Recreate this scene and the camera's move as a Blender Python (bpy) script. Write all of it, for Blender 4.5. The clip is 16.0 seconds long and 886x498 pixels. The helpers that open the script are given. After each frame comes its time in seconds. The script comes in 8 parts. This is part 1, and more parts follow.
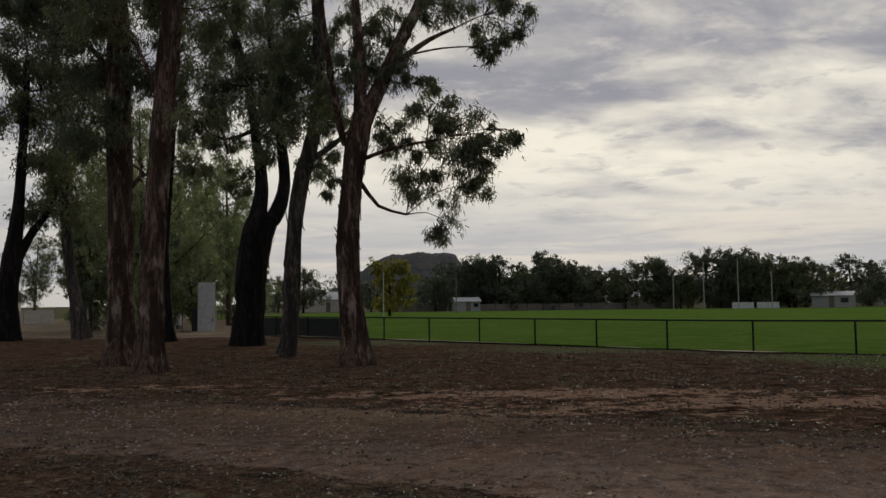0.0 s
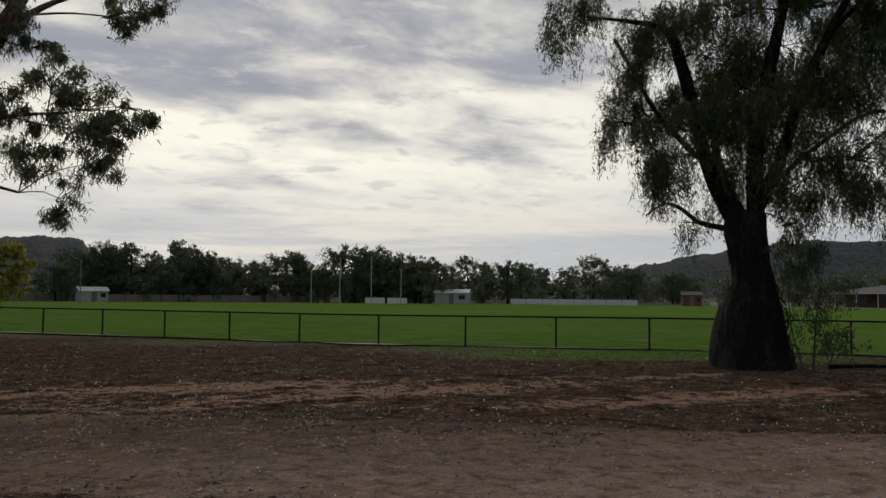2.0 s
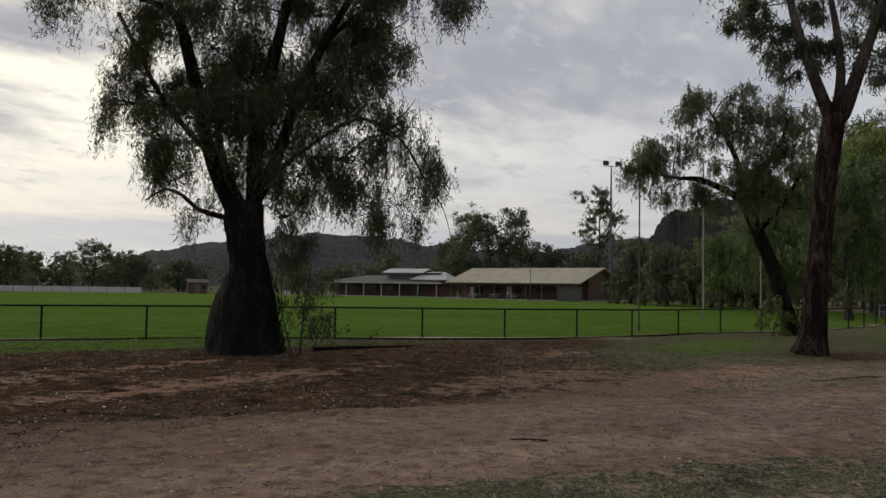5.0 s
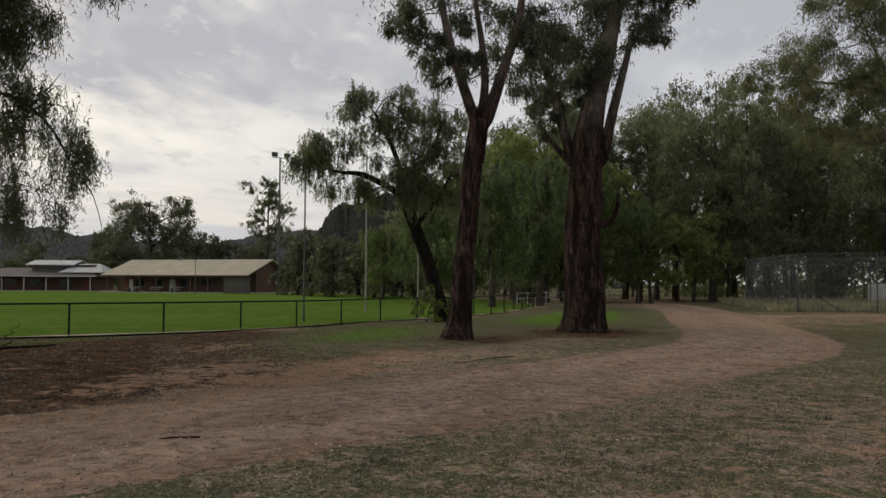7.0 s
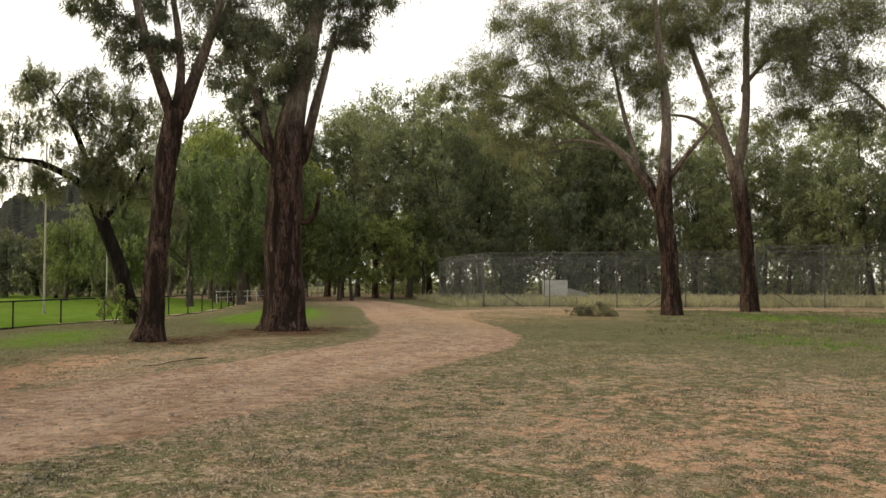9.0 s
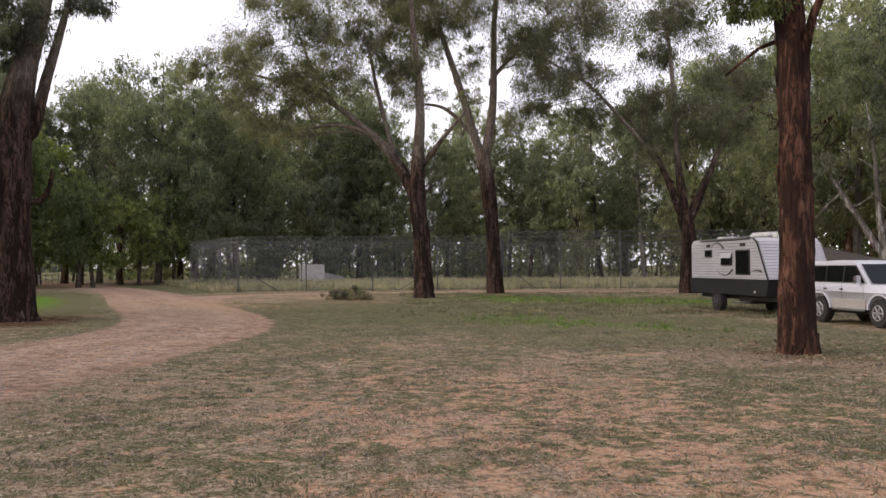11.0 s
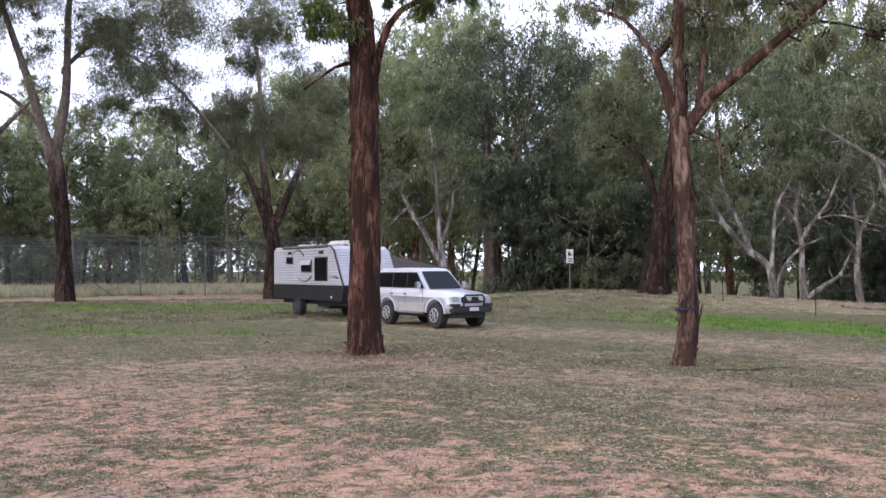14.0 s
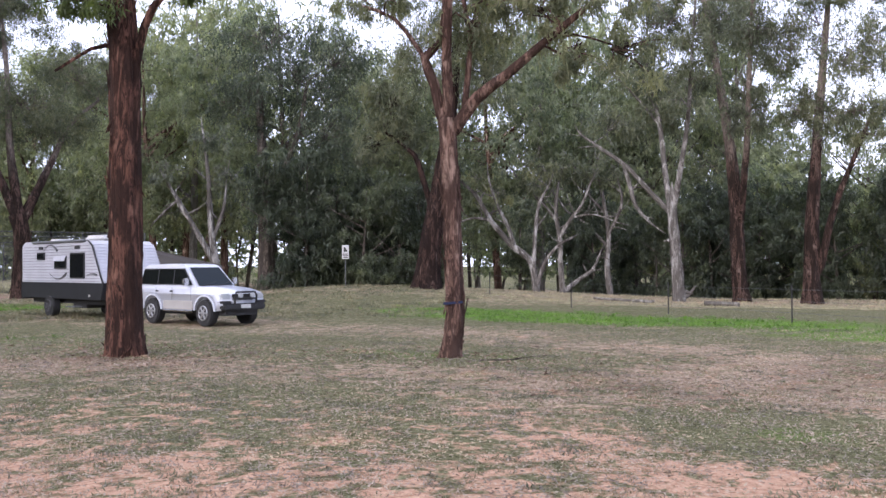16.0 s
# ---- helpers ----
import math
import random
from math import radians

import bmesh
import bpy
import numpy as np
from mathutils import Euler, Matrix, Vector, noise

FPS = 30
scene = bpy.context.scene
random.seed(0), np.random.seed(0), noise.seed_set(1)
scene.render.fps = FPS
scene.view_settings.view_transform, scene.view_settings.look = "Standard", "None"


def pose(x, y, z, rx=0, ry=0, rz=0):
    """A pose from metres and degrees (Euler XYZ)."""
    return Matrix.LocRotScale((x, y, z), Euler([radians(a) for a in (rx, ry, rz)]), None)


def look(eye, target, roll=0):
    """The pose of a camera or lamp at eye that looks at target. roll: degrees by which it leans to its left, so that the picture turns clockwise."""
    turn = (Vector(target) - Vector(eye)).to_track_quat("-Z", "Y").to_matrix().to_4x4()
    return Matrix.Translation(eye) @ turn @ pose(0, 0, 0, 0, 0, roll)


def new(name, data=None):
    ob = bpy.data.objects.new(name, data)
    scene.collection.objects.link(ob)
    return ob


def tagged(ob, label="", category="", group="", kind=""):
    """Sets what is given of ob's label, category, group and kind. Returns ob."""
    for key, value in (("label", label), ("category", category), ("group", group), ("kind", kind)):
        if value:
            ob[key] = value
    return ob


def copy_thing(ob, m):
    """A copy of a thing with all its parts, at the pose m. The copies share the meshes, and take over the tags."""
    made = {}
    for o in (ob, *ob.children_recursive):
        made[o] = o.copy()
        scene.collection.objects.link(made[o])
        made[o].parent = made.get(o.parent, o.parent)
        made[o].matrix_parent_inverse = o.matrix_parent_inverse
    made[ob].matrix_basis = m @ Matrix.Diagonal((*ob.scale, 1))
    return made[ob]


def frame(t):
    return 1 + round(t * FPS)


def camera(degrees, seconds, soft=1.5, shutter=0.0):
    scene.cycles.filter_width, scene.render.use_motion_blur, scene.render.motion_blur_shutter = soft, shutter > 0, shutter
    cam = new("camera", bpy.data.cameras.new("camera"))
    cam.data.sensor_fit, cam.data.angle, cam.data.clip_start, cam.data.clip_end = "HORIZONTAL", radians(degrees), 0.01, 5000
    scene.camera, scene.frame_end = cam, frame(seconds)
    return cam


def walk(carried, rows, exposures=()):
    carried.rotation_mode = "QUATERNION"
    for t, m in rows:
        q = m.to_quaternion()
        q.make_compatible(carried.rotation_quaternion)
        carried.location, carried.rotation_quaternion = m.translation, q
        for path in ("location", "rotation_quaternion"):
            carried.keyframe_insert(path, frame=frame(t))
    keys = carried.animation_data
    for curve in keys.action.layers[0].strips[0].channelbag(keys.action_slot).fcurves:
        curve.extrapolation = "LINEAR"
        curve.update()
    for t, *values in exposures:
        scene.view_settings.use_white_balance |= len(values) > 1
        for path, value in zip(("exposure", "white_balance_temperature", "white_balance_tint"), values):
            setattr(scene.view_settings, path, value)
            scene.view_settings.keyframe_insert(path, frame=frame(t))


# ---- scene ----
# The camera is held at arm's length by somebody who turns on the spot.
EYE, ARM = 1.75, 0.4
PATH = [
    (0.0, -0.0, 3.61, 0.66), (0.5, -4.97, 3.49, 1.16), (1.0, -10.58, 3.32, 0.8), (1.5, -17.08, 3.22, 0.03),
    (2.0, -24.04, 3.12, -0.55), (2.5, -29.25, 3.04, -0.85), (3.0, -34.09, 3.1, -0.96), (3.5, -39.39, 3.1, -0.92),
    (4.0, -45.31, 3.05, -0.92), (6.5, -72.84, 2.3, -0.62), (7.0, -78.68, 2.37, -0.32), (7.5, -84.55, 2.4, 0.06),
    (8.0, -89.84, 2.39, 0.13), (8.5, -94.44, 2.38, 0.04), (9.0, -98.55, 2.29, 0.02), (11.5, -118.74, 1.34, 0.44),
    (12.0, -122.71, 1.76, 0.61), (12.5, -127.59, 1.8, 0.69), (13.0, -133.3, 1.53, 0.41), (13.5, -138.26, 1.37, 0.13),
    (14.0, -142.23, 1.5, 0.09), (14.5, -145.98, 1.45, 0.3), (15.0, -149.63, 1.15, 0.13), (15.5, -153.57, 1.15, 0.19),
    (16.0, -157.23, 1.16, 0.29),
]
cam = camera(55.33, 16.0)
walk(cam, [(t, pose(-ARM * math.sin(radians(y)), ARM * math.cos(radians(y)), EYE, 90 + p, r, y)) for t, y, p, r in PATH],
     exposures=[(0, -0.62, 6850, 12), (0.5, -0.86, 6800, 12), (1, -0.55, 6750, 11), (2, -0.45, 6650, 10), (3, -0.6, 6650, 10), (4, -0.30, 6800, 11), (6.5, -0.13, 7200, 11), (7, 0.06, 7350, 11), (8, 0.48, 7900, 8), (9, 1.28, 8800, 7), (11.5, 1.12, 6850, 22), (12.5, 1.00, 6450, 23), (13, 1.28, 6250, 22.5), (13.5, 1.60, 6150, 23), (14.5, 1.66, 6100, 22), (16, 1.84, 6000, 22)])


# ---- world and sun ----
def node(nt, kind, ins=None):
    n = nt.nodes.new(kind)
    for key, v in (ins or {}).items():
        if isinstance(v, bpy.types.NodeSocket):
            nt.links.new(v, n.inputs[key])
        else:
            n.inputs[key].default_value = v
    return n


def mathn(nt, op, a, b=0.0, c=None, clamp=False):
    n = nt.nodes.new("ShaderNodeMath")
    n.operation, n.use_clamp = op, clamp
    for i, v in enumerate((a, b) if c is None else (a, b, c)):
        if isinstance(v, bpy.types.NodeSocket):
            nt.links.new(v, n.inputs[i])
        else:
            n.inputs[i].default_value = v
    return n.outputs[0]


def mixc(nt, fac, a, b, mode="MIX"):
    n = nt.nodes.new("ShaderNodeMix")
    n.data_type, n.blend_type, n.clamp_factor = "RGBA", mode, True
    for i, v in ((0, fac), (6, a), (7, b)):
        if isinstance(v, bpy.types.NodeSocket):
            nt.links.new(v, n.inputs[i])
        else:
            n.inputs[i].default_value = v if i == 0 else (*v, 1)[:4]
    return n.outputs[2]


def noise_t(nt, vec, scale, detail=4.0, rough=0.55, distort=0.0):
    n = node(nt, "ShaderNodeTexNoise", {"Scale": scale, "Detail": detail, "Roughness": rough, "Distortion": distort})
    if vec is not None:
        nt.links.new(vec, n.inputs["Vector"])
    return n.outputs[0]


def ramp(nt, fac, lo, hi):
    n = node(nt, "ShaderNodeMapRange", {0: fac, 1: lo, 2: hi})
    n.interpolation_type = "SMOOTHSTEP"
    return n.outputs[0]


SUN_AZ, SUN_EL = 12.0, 24.0
world = bpy.data.worlds.new("sky")
scene.world = world
world.use_nodes = True
wt = world.node_tree
wt.nodes.clear()
sky = wt.nodes.new("ShaderNodeTexSky")
sky.sky_type, sky.sun_disc = "NISHITA", False
sky.sun_elevation, sky.sun_rotation = radians(SUN_EL), radians(SUN_AZ)
tc = wt.nodes.new("ShaderNodeTexCoord").outputs["Generated"]
sx = node(wt, "ShaderNodeSeparateXYZ", {0: tc})
up = mathn(wt, "MAXIMUM", sx.outputs[2], 0.0)
den = mathn(wt, "ADD", up, 0.19)
flat = node(wt, "ShaderNodeCombineXYZ", {0: mathn(wt, "DIVIDE", sx.outputs[0], den), 1: mathn(wt, "DIVIDE", sx.outputs[1], den), 2: 0.0}).outputs[0]
flat = node(wt, "ShaderNodeMapping", {"Vector": flat, "Location": (0.35, 1.1, 0), "Rotation": (0, 0, radians(24)), "Scale": (0.8, 1.15, 1.0)}).outputs[0]
big = noise_t(wt, flat, 1.15, 3.0, 0.5, 0.3)
fine = noise_t(wt, flat, 3.4, 9.0, 0.58, 0.25)
dens = mathn(wt, "ADD", mathn(wt, "MULTIPLY", big, 0.42), mathn(wt, "MULTIPLY", fine, 0.58))
# the heavy cloud deck lies high up; below its edge the cloud is thin and glows
deck = ramp(wt, mathn(wt, "ADD", sx.outputs[2], mathn(wt, "MULTIPLY", mathn(wt, "SUBTRACT", big, 0.5), 0.30)), 0.13, 0.29)
sunv = (math.sin(radians(SUN_AZ)) * math.cos(radians(13)), math.cos(radians(SUN_AZ)) * math.cos(radians(13)), math.sin(radians(13)))
dotn = wt.nodes.new("ShaderNodeVectorMath")
dotn.operation = "DOT_PRODUCT"
wt.links.new(tc, dotn.inputs[0])
dotn.inputs[1].default_value = sunv
near_sun = mathn(wt, "POWER", mathn(wt, "MAXIMUM", dotn.outputs["Value"], 0.0), 2.6)
thick = ramp(wt, mathn(wt, "ADD", dens, mathn(wt, "MULTIPLY", mathn(wt, "SUBTRACT", deck, 0.5), 0.16)), 0.36, 0.68)
bright = mixc(wt, near_sun, (0.57, 0.625, 0.72), (1.34, 1.31, 1.16))
dark = mixc(wt, near_sun, (0.43, 0.475, 0.57), (0.46, 0.48, 0.56))
cloud = mixc(wt, thick, bright, dark)
# ragged lit rims and small dark scud inside the deck
rim_n = noise_t(wt, flat, 6.5, 7.0, 0.60, 0.25)
cloud = mixc(wt, mathn(wt, "MULTIPLY", ramp(wt, rim_n, 0.54, 0.70), 0.55), cloud, mixc(wt, near_sun, (0.57, 0.625, 0.72), (1.08, 1.04, 0.97)))
cloud = mixc(wt, mathn(wt, "MULTIPLY", ramp(wt, rim_n, 0.46, 0.33), 0.40), cloud, dark)
low = ramp(wt, sx.outputs[2], 0.165, 0.06)
streak = noise_t(wt, node(wt, "ShaderNodeMapping", {"Vector": tc, "Scale": (2.6, 2.6, 34.0)}).outputs[0], 1.0, 5.0, 0.6, 0.2)
haze = mixc(wt, ramp(wt, streak, 0.42, 0.60), mixc(wt, near_sun, (0.45, 0.495, 0.59), (0.72, 0.74, 0.78)), mixc(wt, near_sun, (0.60, 0.63, 0.68), (1.04, 0.99, 0.90)))
cloud = mixc(wt, mathn(wt, "MULTIPLY", low, 0.85), cloud, haze)
cover = ramp(wt, sx.outputs[2], 0.37, 0.72)
cloud = mixc(wt, cover, cloud, mixc(wt, 1.0, cloud, (0.84, 0.82, 0.78), "MULTIPLY"))
hole = ramp(wt, dens, 0.34, 0.27)
skyc = mixc(wt, 1.0, sky.outputs[0], (0.1, 0.1, 0.1), "MULTIPLY")
total = mixc(wt, mathn(wt, "MULTIPLY", hole, 0.6), cloud, skyc)
bg = node(wt, "ShaderNodeBackground", {0: total, 1: 1.0})
wt.links.new(bg.outputs[0], wt.nodes.new("ShaderNodeOutputWorld").inputs[0])

sun_data = bpy.data.lights.new("sun", "SUN")
sun_data.energy, sun_data.angle, sun_data.color = 0.7, radians(25), (1.0, 0.93, 0.82)
sun = new("sun", sun_data)
sun.matrix_world = look((0, 0, 0), (-math.sin(radians(SUN_AZ)) * math.cos(radians(SUN_EL)), -math.cos(radians(SUN_AZ)) * math.cos(radians(SUN_EL)), -math.sin(radians(SUN_EL))))


# ---- materials ----
def material(name, rough=0.8, metal=0.0, spec=0.3):
    m = bpy.data.materials.new(name)
    m.use_nodes = True
    nt = m.node_tree
    b = nt.nodes["Principled BSDF"]
    b.inputs["Roughness"].default_value, b.inputs["Metallic"].default_value = rough, metal
    b.inputs["Specular IOR Level"].default_value = spec
    return m, nt, b


def bump(nt, b, height, dist, strength=1.0):
    n = node(nt, "ShaderNodeBump", {"Height": height, "Distance": dist, "Strength": strength})
    nt.links.new(n.outputs[0], b.inputs["Normal"])


def plain(name, col, rough=0.6, metal=0.0, wear=0.25, scale=3.0, spec=0.4):
    """Paint, metal, plastic: one colour with large stains and a fine grain."""
    m, nt, b = material(name, rough, metal, spec)
    oc = nt.nodes.new("ShaderNodeTexCoord").outputs["Object"]
    a, f = noise_t(nt, oc, scale), noise_t(nt, oc, scale * 14, 3)
    k = mathn(nt, "ADD", mathn(nt, "MULTIPLY", a, 0.7), mathn(nt, "MULTIPLY", f, 0.3))
    c = mixc(nt, ramp(nt, k, 0.35, 0.65), tuple(v * (1 - wear) for v in col), col)
    nt.links.new(c, b.inputs["Base Color"])
    bump(nt, b, f, 0.002, 0.3)
    return m


def bark(name, deep, ridge, pale, scale=1.0, pale_at=0.62, smooth_from=None):
    """Stringy bark: long upright furrows, with paler strips where it has peeled."""
    m, nt, b = material(name, 0.9, 0, 0.15)
    oc = nt.nodes.new("ShaderNodeTexCoord").outputs["Object"]
    mp = node(nt, "ShaderNodeMapping", {"Vector": oc, "Scale": (7 * scale, 7 * scale, 1.5 * scale)}).outputs[0]
    f = noise_t(nt, mp, 1.6, 7, 0.7, 1.2)
    mp2 = node(nt, "ShaderNodeMapping", {"Vector": oc, "Scale": (2.6 * scale, 2.6 * scale, 0.9 * scale)}).outputs[0]
    g = noise_t(nt, mp2, 1.3, 4, 0.6, 0.3)
    c = mixc(nt, ramp(nt, f, 0.41, 0.58), deep, ridge)
    c = mixc(nt, ramp(nt, g, pale_at - 0.06, pale_at + 0.08), c, pale)
    mp3 = node(nt, "ShaderNodeMapping", {"Vector": oc, "Scale": (3.5 * scale, 3.5 * scale, 0.6 * scale)}).outputs[0]
    c = mixc(nt, mathn(nt, "MULTIPLY", ramp(nt, noise_t(nt, mp3, 1.0, 5, 0.6, 0.6), 0.45, 0.56), 0.9), c, deep)
    if smooth_from:
        up_ = node(nt, "ShaderNodeSeparateXYZ", {0: oc}).outputs[2]
        c = mixc(nt, mathn(nt, "MULTIPLY", ramp(nt, mathn(nt, "ADD", up_, mathn(nt, "MULTIPLY", g, 5.0)), smooth_from + 1, smooth_from + 4.5), 0.75), c, mixc(nt, ramp(nt, f, 0.4, 0.6), (0.17, 0.135, 0.115), (0.30, 0.255, 0.22)))
    nt.links.new(c, b.inputs["Base Color"])
    bump(nt, b, mathn(nt, "ADD", f, mathn(nt, "MULTIPLY", g, 0.6)), 0.09, 1.0)
    return m


def foliage(name, a, b_, c_, through_light=0.35, warm=0.45):
    """Leaves: three greens mixed leaf by leaf and bough by bough, with light through the blade."""
    m, nt, b = material(name, 0.42, 0, 0.5)
    isl = nt.nodes.new("ShaderNodeNewGeometry").outputs["Random Per Island"]
    oc = nt.nodes.new("ShaderNodeTexCoord").outputs["Object"]
    n = noise_t(nt, oc, 0.5, 3)
    c = mixc(nt, isl, a, b_)
    c = mixc(nt, ramp(nt, n, 0.45, 0.68), c, c_)
    # light and dark clumps of a crown, put into the leaf colour at random
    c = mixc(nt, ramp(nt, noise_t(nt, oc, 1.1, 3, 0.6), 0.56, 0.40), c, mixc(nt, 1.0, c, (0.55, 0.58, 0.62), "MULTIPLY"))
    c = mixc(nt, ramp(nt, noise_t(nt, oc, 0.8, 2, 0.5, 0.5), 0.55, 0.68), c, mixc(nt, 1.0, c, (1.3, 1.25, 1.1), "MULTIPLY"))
    rnd = nt.nodes.new("ShaderNodeObjectInfo").outputs["Random"]
    c = mixc(nt, rnd, mixc(nt, 1.0, c, (0.74, 0.76, 0.80), "MULTIPLY"), mixc(nt, 1.0, c, (1.26, 1.24, 1.18), "MULTIPLY"))
    c = mixc(nt, mathn(nt, "MULTIPLY", rnd, warm), c, mixc(nt, 1.0, c, (1.25, 1.05, 0.7), "MULTIPLY"))
    nt.links.new(c, b.inputs["Base Color"])
    tr = node(nt, "ShaderNodeBsdfTranslucent", {"Color": mixc(nt, 1.0, c, (1.2, 1.3, 0.8), "MULTIPLY")})
    mx = node(nt, "ShaderNodeMixShader", {0: through_light, 1: b.outputs[0], 2: tr.outputs[0]})
    nt.links.new(mx.outputs[0], nt.nodes["Material Output"].inputs[0])
    return m


M_BARK = bark("red_gum_bark", (0.052, 0.032, 0.023), (0.215, 0.138, 0.104), (0.38, 0.285, 0.23), 1.0, 0.58)
M_BARK_MAROON = bark("maroon_bark", (0.012, 0.007, 0.006), (0.058, 0.034, 0.027), (0.12, 0.082, 0.068))
M_BARK_GREY = bark("grey_bark", (0.05, 0.042, 0.036), (0.15, 0.125, 0.105), (0.24, 0.21, 0.18))
# near-black bark shared by the burnt gum and other trees
M_BARK_DARK = bark("near_black_bark", (0.010, 0.008, 0.007), (0.030, 0.023, 0.020), (0.050, 0.040, 0.034))
M_BARK_RED = bark("red_bark", (0.014, 0.009, 0.007), (0.092, 0.056, 0.045), (0.165, 0.120, 0.102), 1.0, 0.64, 8.0)
M_BARK_FURROW = bark("furrowed_bark", (0.026, 0.014, 0.011), (0.145, 0.070, 0.050), (0.235, 0.124, 0.090), 1.0, 0.60)
M_BARK_SALMON = bark("salmon_bark", (0.052, 0.030, 0.024), (0.185, 0.112, 0.087), (0.30, 0.205, 0.165), 1.2, 0.57)
M_BARK_PALE = bark("pale_grey_bark", (0.085, 0.076, 0.068), (0.200, 0.185, 0.170), (0.34, 0.325, 0.31), 0.8, 0.52)
M_BARK_WHITE = bark("pale_smooth_bark", (0.11, 0.10, 0.088), (0.24, 0.225, 0.20), (0.34, 0.32, 0.295), 0.6)
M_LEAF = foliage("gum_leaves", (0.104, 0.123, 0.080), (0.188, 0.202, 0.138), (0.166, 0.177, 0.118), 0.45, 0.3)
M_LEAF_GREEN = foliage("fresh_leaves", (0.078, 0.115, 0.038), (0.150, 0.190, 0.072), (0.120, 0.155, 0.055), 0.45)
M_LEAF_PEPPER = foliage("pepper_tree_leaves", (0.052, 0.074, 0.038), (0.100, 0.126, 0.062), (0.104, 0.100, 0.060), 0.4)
# paler than real leaves: the colour makes up for light lost inside crowns
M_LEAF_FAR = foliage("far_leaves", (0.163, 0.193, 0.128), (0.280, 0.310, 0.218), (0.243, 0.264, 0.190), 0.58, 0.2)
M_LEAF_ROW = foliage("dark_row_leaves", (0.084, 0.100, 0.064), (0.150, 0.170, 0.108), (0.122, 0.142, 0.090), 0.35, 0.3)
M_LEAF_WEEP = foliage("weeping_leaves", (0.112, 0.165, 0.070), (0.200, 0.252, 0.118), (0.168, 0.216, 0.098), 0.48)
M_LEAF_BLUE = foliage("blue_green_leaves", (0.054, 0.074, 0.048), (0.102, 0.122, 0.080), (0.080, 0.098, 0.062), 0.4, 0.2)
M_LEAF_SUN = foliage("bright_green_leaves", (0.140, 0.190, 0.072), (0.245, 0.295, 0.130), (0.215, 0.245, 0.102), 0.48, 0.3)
M_LEAF_YELLOW = foliage("yellow_green_leaves", (0.26, 0.235, 0.05), (0.38, 0.33, 0.08), (0.19, 0.20, 0.05))


def soil_colour(nt):
    """The open ground: reddish soil, dry grass, green grass and leaf litter in patches."""
    geo = nt.nodes.new("ShaderNodeNewGeometry").outputs["Position"]
    n_patch = noise_t(nt, geo, 0.35, 6, 0.6)
    n_mid = noise_t(nt, geo, 1.4, 5, 0.65)
    n_tuft = noise_t(nt, geo, 3.2, 5, 0.68, 0.4)
    n_fine = noise_t(nt, geo, 13.0, 5, 0.75)
    n_grain = noise_t(nt, geo, 45.0, 3, 0.7)
    at = {}
    for key in ("green", "bare", "litter"):
        a = nt.nodes.new("ShaderNodeAttribute")
        a.attribute_name = key
        at[key] = a.outputs["Fac"]
    dry = mixc(nt, ramp(nt, n_fine, 0.35, 0.66), (0.150, 0.108, 0.076), (0.455, 0.355, 0.262))
    earth = mixc(nt, ramp(nt, n_fine, 0.3, 0.7), (0.30, 0.176, 0.118), (0.54, 0.355, 0.25))
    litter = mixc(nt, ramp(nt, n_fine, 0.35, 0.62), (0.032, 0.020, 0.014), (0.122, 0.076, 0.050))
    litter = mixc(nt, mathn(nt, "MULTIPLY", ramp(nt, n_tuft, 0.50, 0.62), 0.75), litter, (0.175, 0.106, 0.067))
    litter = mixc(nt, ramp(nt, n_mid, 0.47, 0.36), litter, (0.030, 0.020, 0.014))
    grass = mixc(nt, ramp(nt, n_fine, 0.35, 0.65), (0.058, 0.060, 0.030), (0.185, 0.178, 0.104))
    k_bare = mathn(nt, "ADD", mathn(nt, "MULTIPLY", n_mid, 0.95), mathn(nt, "MULTIPLY", at["bare"], 0.6))
    c = mixc(nt, ramp(nt, k_bare, 0.52, 0.62), dry, earth)
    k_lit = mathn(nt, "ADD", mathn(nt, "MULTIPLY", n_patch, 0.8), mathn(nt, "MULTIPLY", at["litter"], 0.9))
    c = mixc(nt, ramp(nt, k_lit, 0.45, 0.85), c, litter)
    c = mixc(nt, ramp(nt, mathn(nt, "ADD", at["bare"], mathn(nt, "MULTIPLY", mathn(nt, "SUBTRACT", mathn(nt, "ADD", n_mid, n_tuft), 1.0), 2.6)), 0.46, 0.72), c, mixc(nt, 0.35, earth, litter))
    k_grs = mathn(nt, "ADD", mathn(nt, "ADD", mathn(nt, "MULTIPLY", n_patch, 0.3), mathn(nt, "MULTIPLY", n_tuft, 0.65)), mathn(nt, "MULTIPLY", at["green"], 0.5))
    k_grs = mathn(nt, "SUBTRACT", k_grs, mathn(nt, "MULTIPLY", at["litter"], 0.22))
    c = mixc(nt, ramp(nt, k_grs, 0.465, 0.55), c, grass)
    lush = mixc(nt, ramp(nt, n_fine, 0.3, 0.7), (0.060, 0.125, 0.016), (0.120, 0.215, 0.034))
    c = mixc(nt, ramp(nt, mathn(nt, "ADD", at["green"], mathn(nt, "MULTIPLY", n_mid, 0.4)), 0.70, 1.08), c, lush)
    fleck = noise_t(nt, geo, 20.0, 3, 0.7, 0.8)
    c = mixc(nt, mathn(nt, "MULTIPLY", ramp(nt, fleck, 0.60, 0.67), mathn(nt, "SUBTRACT", 0.8, mathn(nt, "MULTIPLY", at["litter"], 0.6), clamp=True)), c, (0.52, 0.45, 0.36))
    c = mixc(nt, ramp(nt, fleck, 0.37, 0.31), c, (0.050, 0.042, 0.032))
